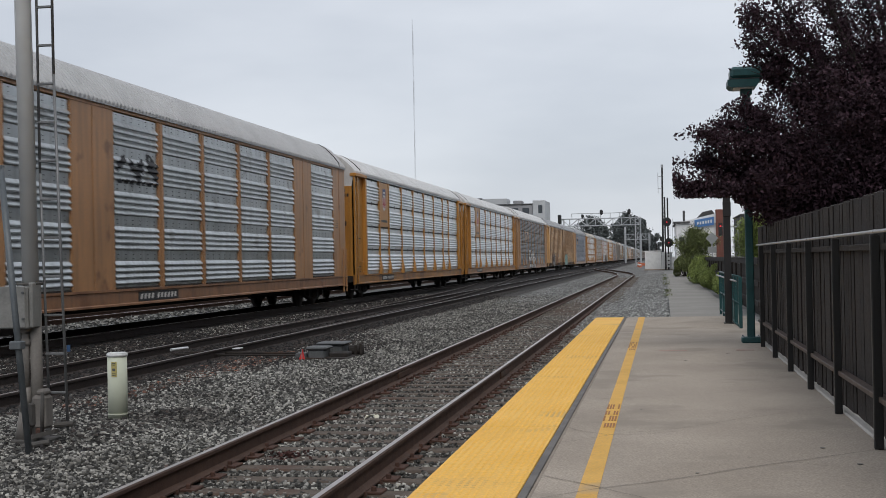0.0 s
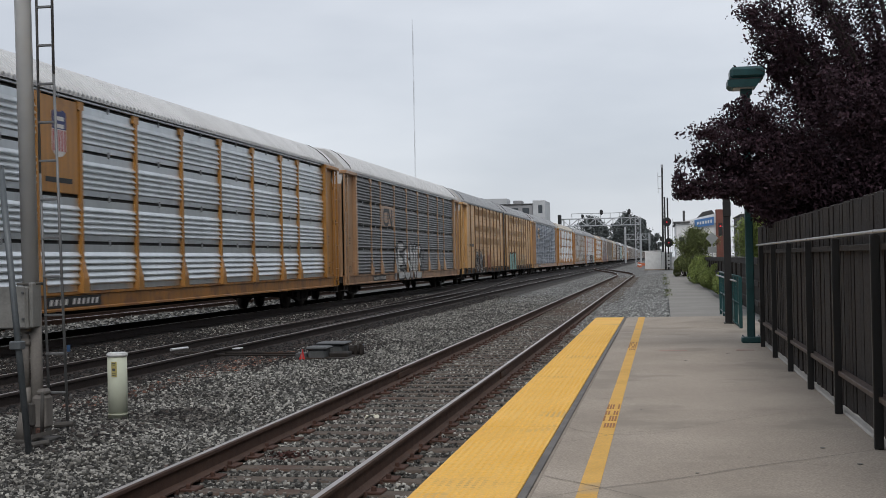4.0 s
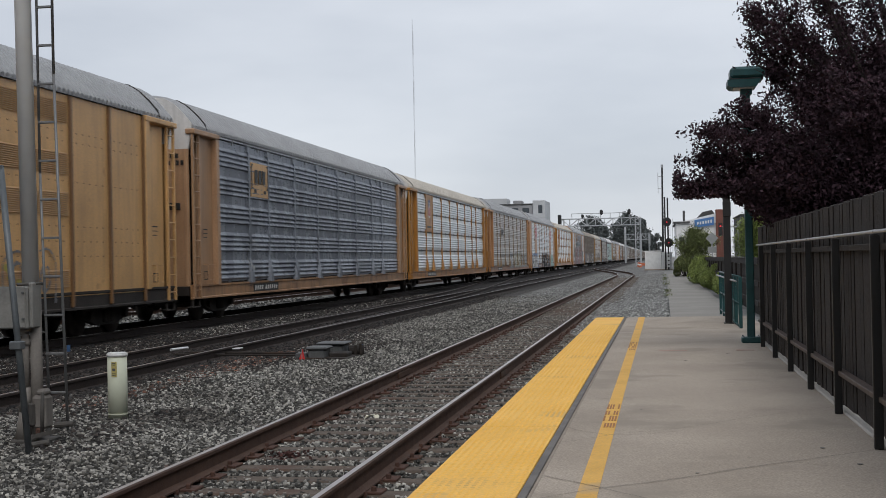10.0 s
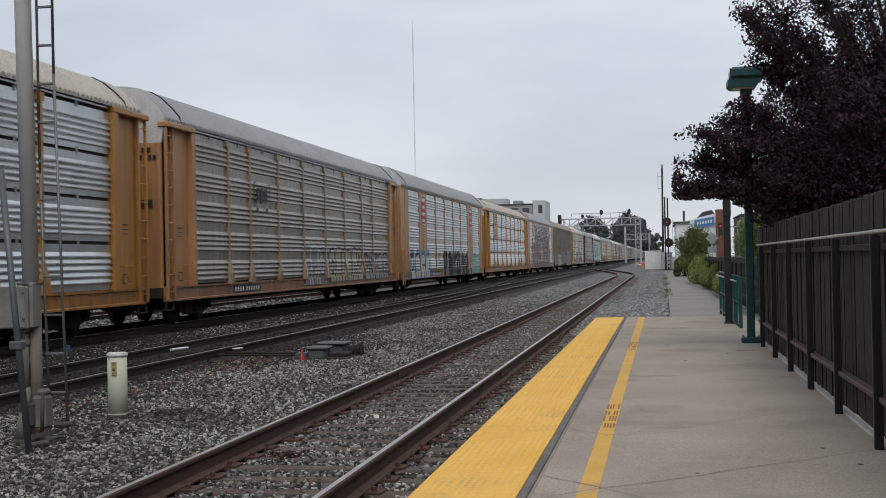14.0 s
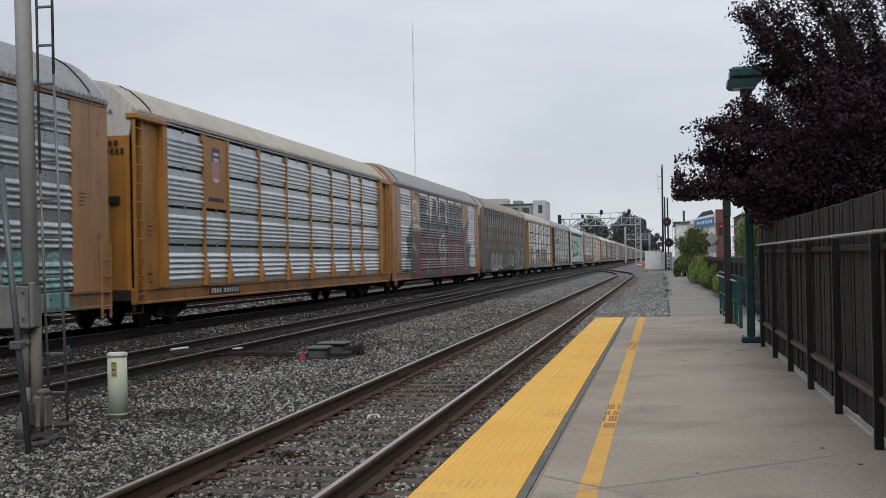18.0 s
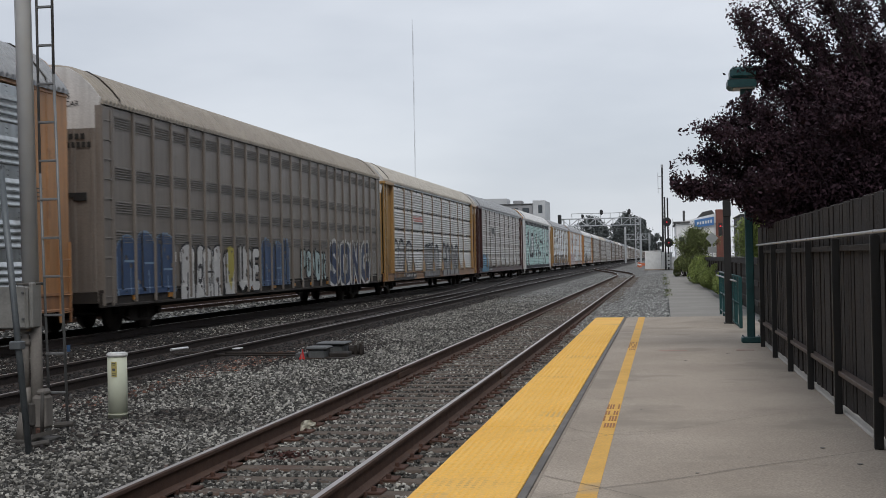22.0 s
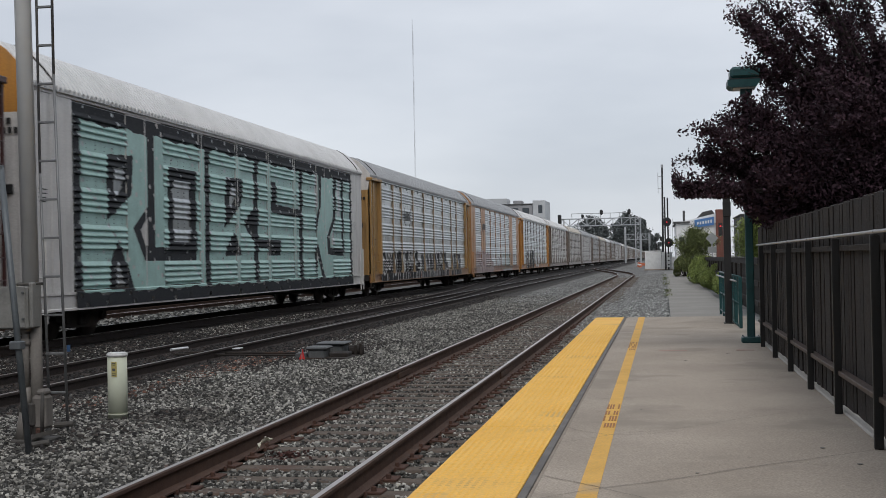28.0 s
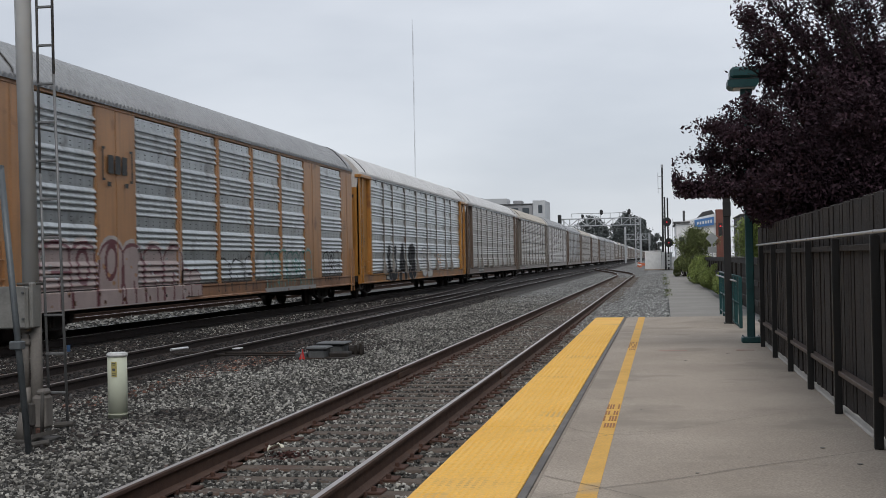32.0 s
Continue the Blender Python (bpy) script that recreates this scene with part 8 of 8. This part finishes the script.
long_crack([(-0.77, 19.5), (0.3, 20.4), (1.5, 21.6)], 71, 0.009)
for y in (12.3, 14.2, 17.7, 24.6):
    crack([(-0.77, y), (-0.53, y + 0.02)], 0.006)
for cy, L in ((11.2, 1.7), (19.9, 1.9)):
    for q in range(4):
        for r_ in range(5):
            x0 = -0.508 + r_ * 0.024
            if (q * 7 + r_ * 3) % 5 == 0:
                continue
            part("stencil_bar", Geo().box(x0, x0 + 0.015, cy - L / 2 + q * L / 4, cy - L / 2 + q * L / 4 + L * (0.19 if q % 2 else 0.15), PLAT_Z + 0.004, PLAT_Z + 0.0065), M_STENCIL, platform)
for x, y, s in ((0.9, 18.2, 0.03), (0.3, 17.0, 0.02), (1.1, 9.3, 0.018), (1.25, 8.6, 0.02), (0.2, 8.2, 0.012), (-0.2, 11.6, 0.012)):
    part("oil_spot", Geo().tube((x, y, PLAT_Z + 0.003), (x, y, PLAT_Z + 0.005), s, 9), M_DARKJOINT, platform)
M_REDCHALK = mat("faint_red_marking_paint", (0.4, 0.25, 0.21), (0.38, 0.29, 0.25), 0.9, scale=6, fine=30, bump=0)
for a, b in ((-0.05, 0.35), (1.05, 1.3)):
    part("survey_mark", Geo().box(a, b, 18.75, 18.9, PLAT_Z, PLAT_Z + 0.004), M_REDCHALK, platform)


# loose stones on the ballast
def stones(name, label, boxes, size, material, seed, avoid_ties=False):
    rng = np.random.default_rng(seed)
    base = np.array([(x, y, z) for x in (-1, 1) for y in (-1, 1) for z in (-1, 1)], float)
    tri = np.array([(0, 1, 3, 2), (4, 6, 7, 5), (0, 4, 5, 1), (2, 3, 7, 6), (0, 2, 6, 4), (1, 5, 7, 3)])
    P = []
    for x0, x1, y0, y1, per in boxes:
        n = int((x1 - x0) * (y1 - y0) * per)
        P.append(np.stack([rng.uniform(x0, x1, n), rng.uniform(y0, y1, n), np.zeros(n)], 1))
    P = np.concatenate(P)
    for rx in (SIDING_X - HALF, SIDING_X + HALF, MIDDLE_X - HALF, MIDDLE_X + HALF):
        P = P[np.abs(P[:, 0] - rx) > 0.09]
    if avoid_ties:
        keep = rng.uniform(size=len(P)) < np.where(np.abs(P[:, 1:2] - np.array(TIE_Y)[None]).min(1) < 0.125, 0.28, 1.0)
        P = P[keep]
    P[:, 2] = np.interp(P[:, 0], PROFILE_X, PROFILE_Z) + rng.uniform(-0.012, 0.02, len(P))
    n = len(P)
    s = size * rng.uniform(0.55, 1.25, (n, 1, 1)) * rng.uniform(0.6, 1.1, (n, 1, 3)) * 0.5
    V = (base[None] + rng.uniform(-0.45, 0.25, (n, 8, 3))) * s
    a = rng.uniform(0, 2 * math.pi, n)
    b = rng.uniform(-0.7, 0.7, n)
    ca, sa, cb, sb_ = np.cos(a)[:, None], np.sin(a)[:, None], np.cos(b)[:, None], np.sin(b)[:, None]
    x, y, z = V[..., 0], V[..., 1], V[..., 2]
    y, z = y * cb - z * sb_, y * sb_ + z * cb
    x, y = x * ca - y * sa, x * sa + y * ca
    V = np.stack([x, y, z], -1) + P[:, None]
    F = (tri[None] + np.arange(n)[:, None, None] * 8).reshape(-1, 4)
    tagged(new(name, raw_mesh(name, V.reshape(-1, 3), F, material)), label, "ballast", kind="stuff")


stones("ballast_stones", "loose pale grey crushed stones beside the siding", [(-8.1, -3.9, 7.5, 14, 1900), (-8.1, -3.9, 14, 24, 1000), (-7.5, -3.9, 24, 40, 620), (-7.4, -3.9, 40, 60, 330)], 0.03, M_STONE, 61)
stones("ballast_stones", "loose grey stones between the siding rails", [(-3.75, -2.4, 7.5, 16, 1600), (-3.75, -2.4, 16, 40, 600), (-2.25, -1.5, 8, 29, 800), (-3.9, -1.6, 40, 60, 150)], 0.027, M_STONE, 62, True)
stones("ballast_stones", "dark oily stones around the middle track, tinted for the train's shade", [(-11.9, -7.7, 14, 30, 330), (-11.9, -7.7, 30, 60, 90), (-7.9, -6.5, 20, 30, 120), (-7.9, -7.3, 30, 60, 120)], 0.058, M_STONE_DARK, 63)
stones("ballast_stones", "dark oily stones round the mast and the marker post", [(-7.3, -5.3, 11.2, 14.8, 320), (-7.6, -6.6, 14.5, 19, 220), (-7.6, -5.7, 22.2, 26.5, 260), (-6.6, -5.5, 24.5, 28, 110)], 0.04, M_STONE_DARK, 67)
stones("ballast_stones", "pale gravel between the siding and the footpath", [(-2.2, 0.25, 29.5, 50, 260), (-6.6, 0.3, 50, 75, 60), (-6.4, 0.3, 75, 130, 22)], 0.045, M_STONEPALE, 65)
stones("ballast_stones", "pale stones of the far ballast seen under the train", [(-24, -14.9, 18, 60, 60)], 0.09, M_STONE, 64)
stones("ballast_stones", "grey stones between the middle and the main track", [(-11.75, -10.55, 16, 36, 300), (-11.75, -10.7, 36, 62, 120)], 0.035, M_STONE, 68)


M_STONERUST = mat("rust_stained_stone", (0.09, 0.045, 0.032), (0.13, 0.06, 0.04), 0.9, scale=2, fine=40, bump=0.0, island=0.6)
stones("ballast_stones", "rust-stained stones beside the switch", [(-7.55, -7.0, 15, 25, 110), (-7.9, -6.9, 20, 23.5, 160)], 0.045, M_STONERUST, 66)


M_DEADLEAF = mat("dead_maroon_leaves", (0.045, 0.018, 0.016), (0.07, 0.028, 0.022), 0.9, scale=6, fine=30, bump=0.0, island=0.4)
lf = np.random.default_rng(77)
cent = np.stack([lf.normal(-3.42, 0.1, 90), lf.normal(11.35, 0.1, 90), lf.uniform(-0.2, -0.17, 90)], 1)
v, f = leaf_cloud(cent, 0.05, lf)
tagged(new("dead_leaves", raw_mesh("dead_leaves", v, f, M_DEADLEAF)), "small clump of dead maroon leaves between the rails", "leaves", kind="stuff")


# ---------------------------------------------------------------- what moves
def motions():
    for car, y0 in CARS:
        walk(car, [(t, pose(MAIN_X, y0 - SPEED * t, 0.1)) for t in (0, 4, 8, 12, 16, 20, 24, 28, 32)])
    a = (-3.22, 13.9)
    walk(wrapper, [(0, pose(*a, -0.2)), (16.4, pose(*a, -0.2)), (16.6, pose(-3.21, 13.92, -0.19, 10, 0, 20)), (18.8, pose(-3.21, 13.92, -0.2, 0, 0, 20)), (19.4, pose(-3.32, 13.75, -0.2, 0, 0, 5)),
                   (21.1, pose(-3.32, 13.75, -0.2, 0, 0, 5)), (21.4, pose(-3.38, 13.5, -0.1, -50, 20, 10)), (21.8, pose(-3.5, 12.9, -0.06, -80, 10, 40)), (22.2, pose(-3.62, 12.2, -0.14, -40, 0, 10)),
                   (22.6, pose(-3.66, 11.85, -0.1, -70, 30, 20)), (23.0, pose(-3.67, 11.53, -0.08, -60, -30, 40)), (24.0, pose(-3.64, 11.33, -0.11, -30, -25, 45)), (29.8, pose(-3.61, 11.3, -0.11, -28, -20, 45)),
                   (30.3, pose(-3.52, 11.27, -0.15, -6, -4, 20)), (32, pose(-3.52, 11.27, -0.15, -6, -4, 20))])
    # wheels turn while their car is near
    turn = math.degrees(SPEED / FPS / 0.42)
    for car, y0 in CARS[:19]:
        first, last = max(0, int((y0 - 72) / SPEED * FPS)), min(960, int((y0 + 28) / SPEED * FPS))
        if last - first < 2:
            continue
        for wheels in [o for o in car.children_recursive if o.name.startswith("wheelset")]:
            p = wheels.matrix_basis.translation
            rows = [(k / FPS, pose(p.x, p.y, p.z, (turn * (k - first)) % 360)) for k in range(first, last + 1)]
            rows = ([(0, rows[0][1])] if first else []) + rows + ([(32, rows[-1][1])] if last < 960 else [])
            walk(wheels, rows)
    for limb, tip, k in SWAY:
        w = 0.7 if tip[0] < -2 else 0.45
        rows = []
        for i in range(33):
            t = float(i)
            a = w * (math.sin(t * 1.9 + k * 0.7) + 0.6 * math.sin(t * 0.83 + k * 1.3))
            b = w * (math.cos(t * 1.6 + k * 0.9))
            rows.append((t, pose(0, 0, 0, 0.35 * b, a, 0.4 * b)))
        walk(limb, rows)
    rows = []
    for i in range(65):
        t = i * 0.5
        rows.append((t, pose(-5.83, 24.3, -0.17, 6 * math.sin(t * 7.1), 8 * math.sin(t * 5.3), 35 * math.sin(t * 4.1) + 12 * math.sin(t * 9.7))))
    walk(blue_flag, rows)


motions()
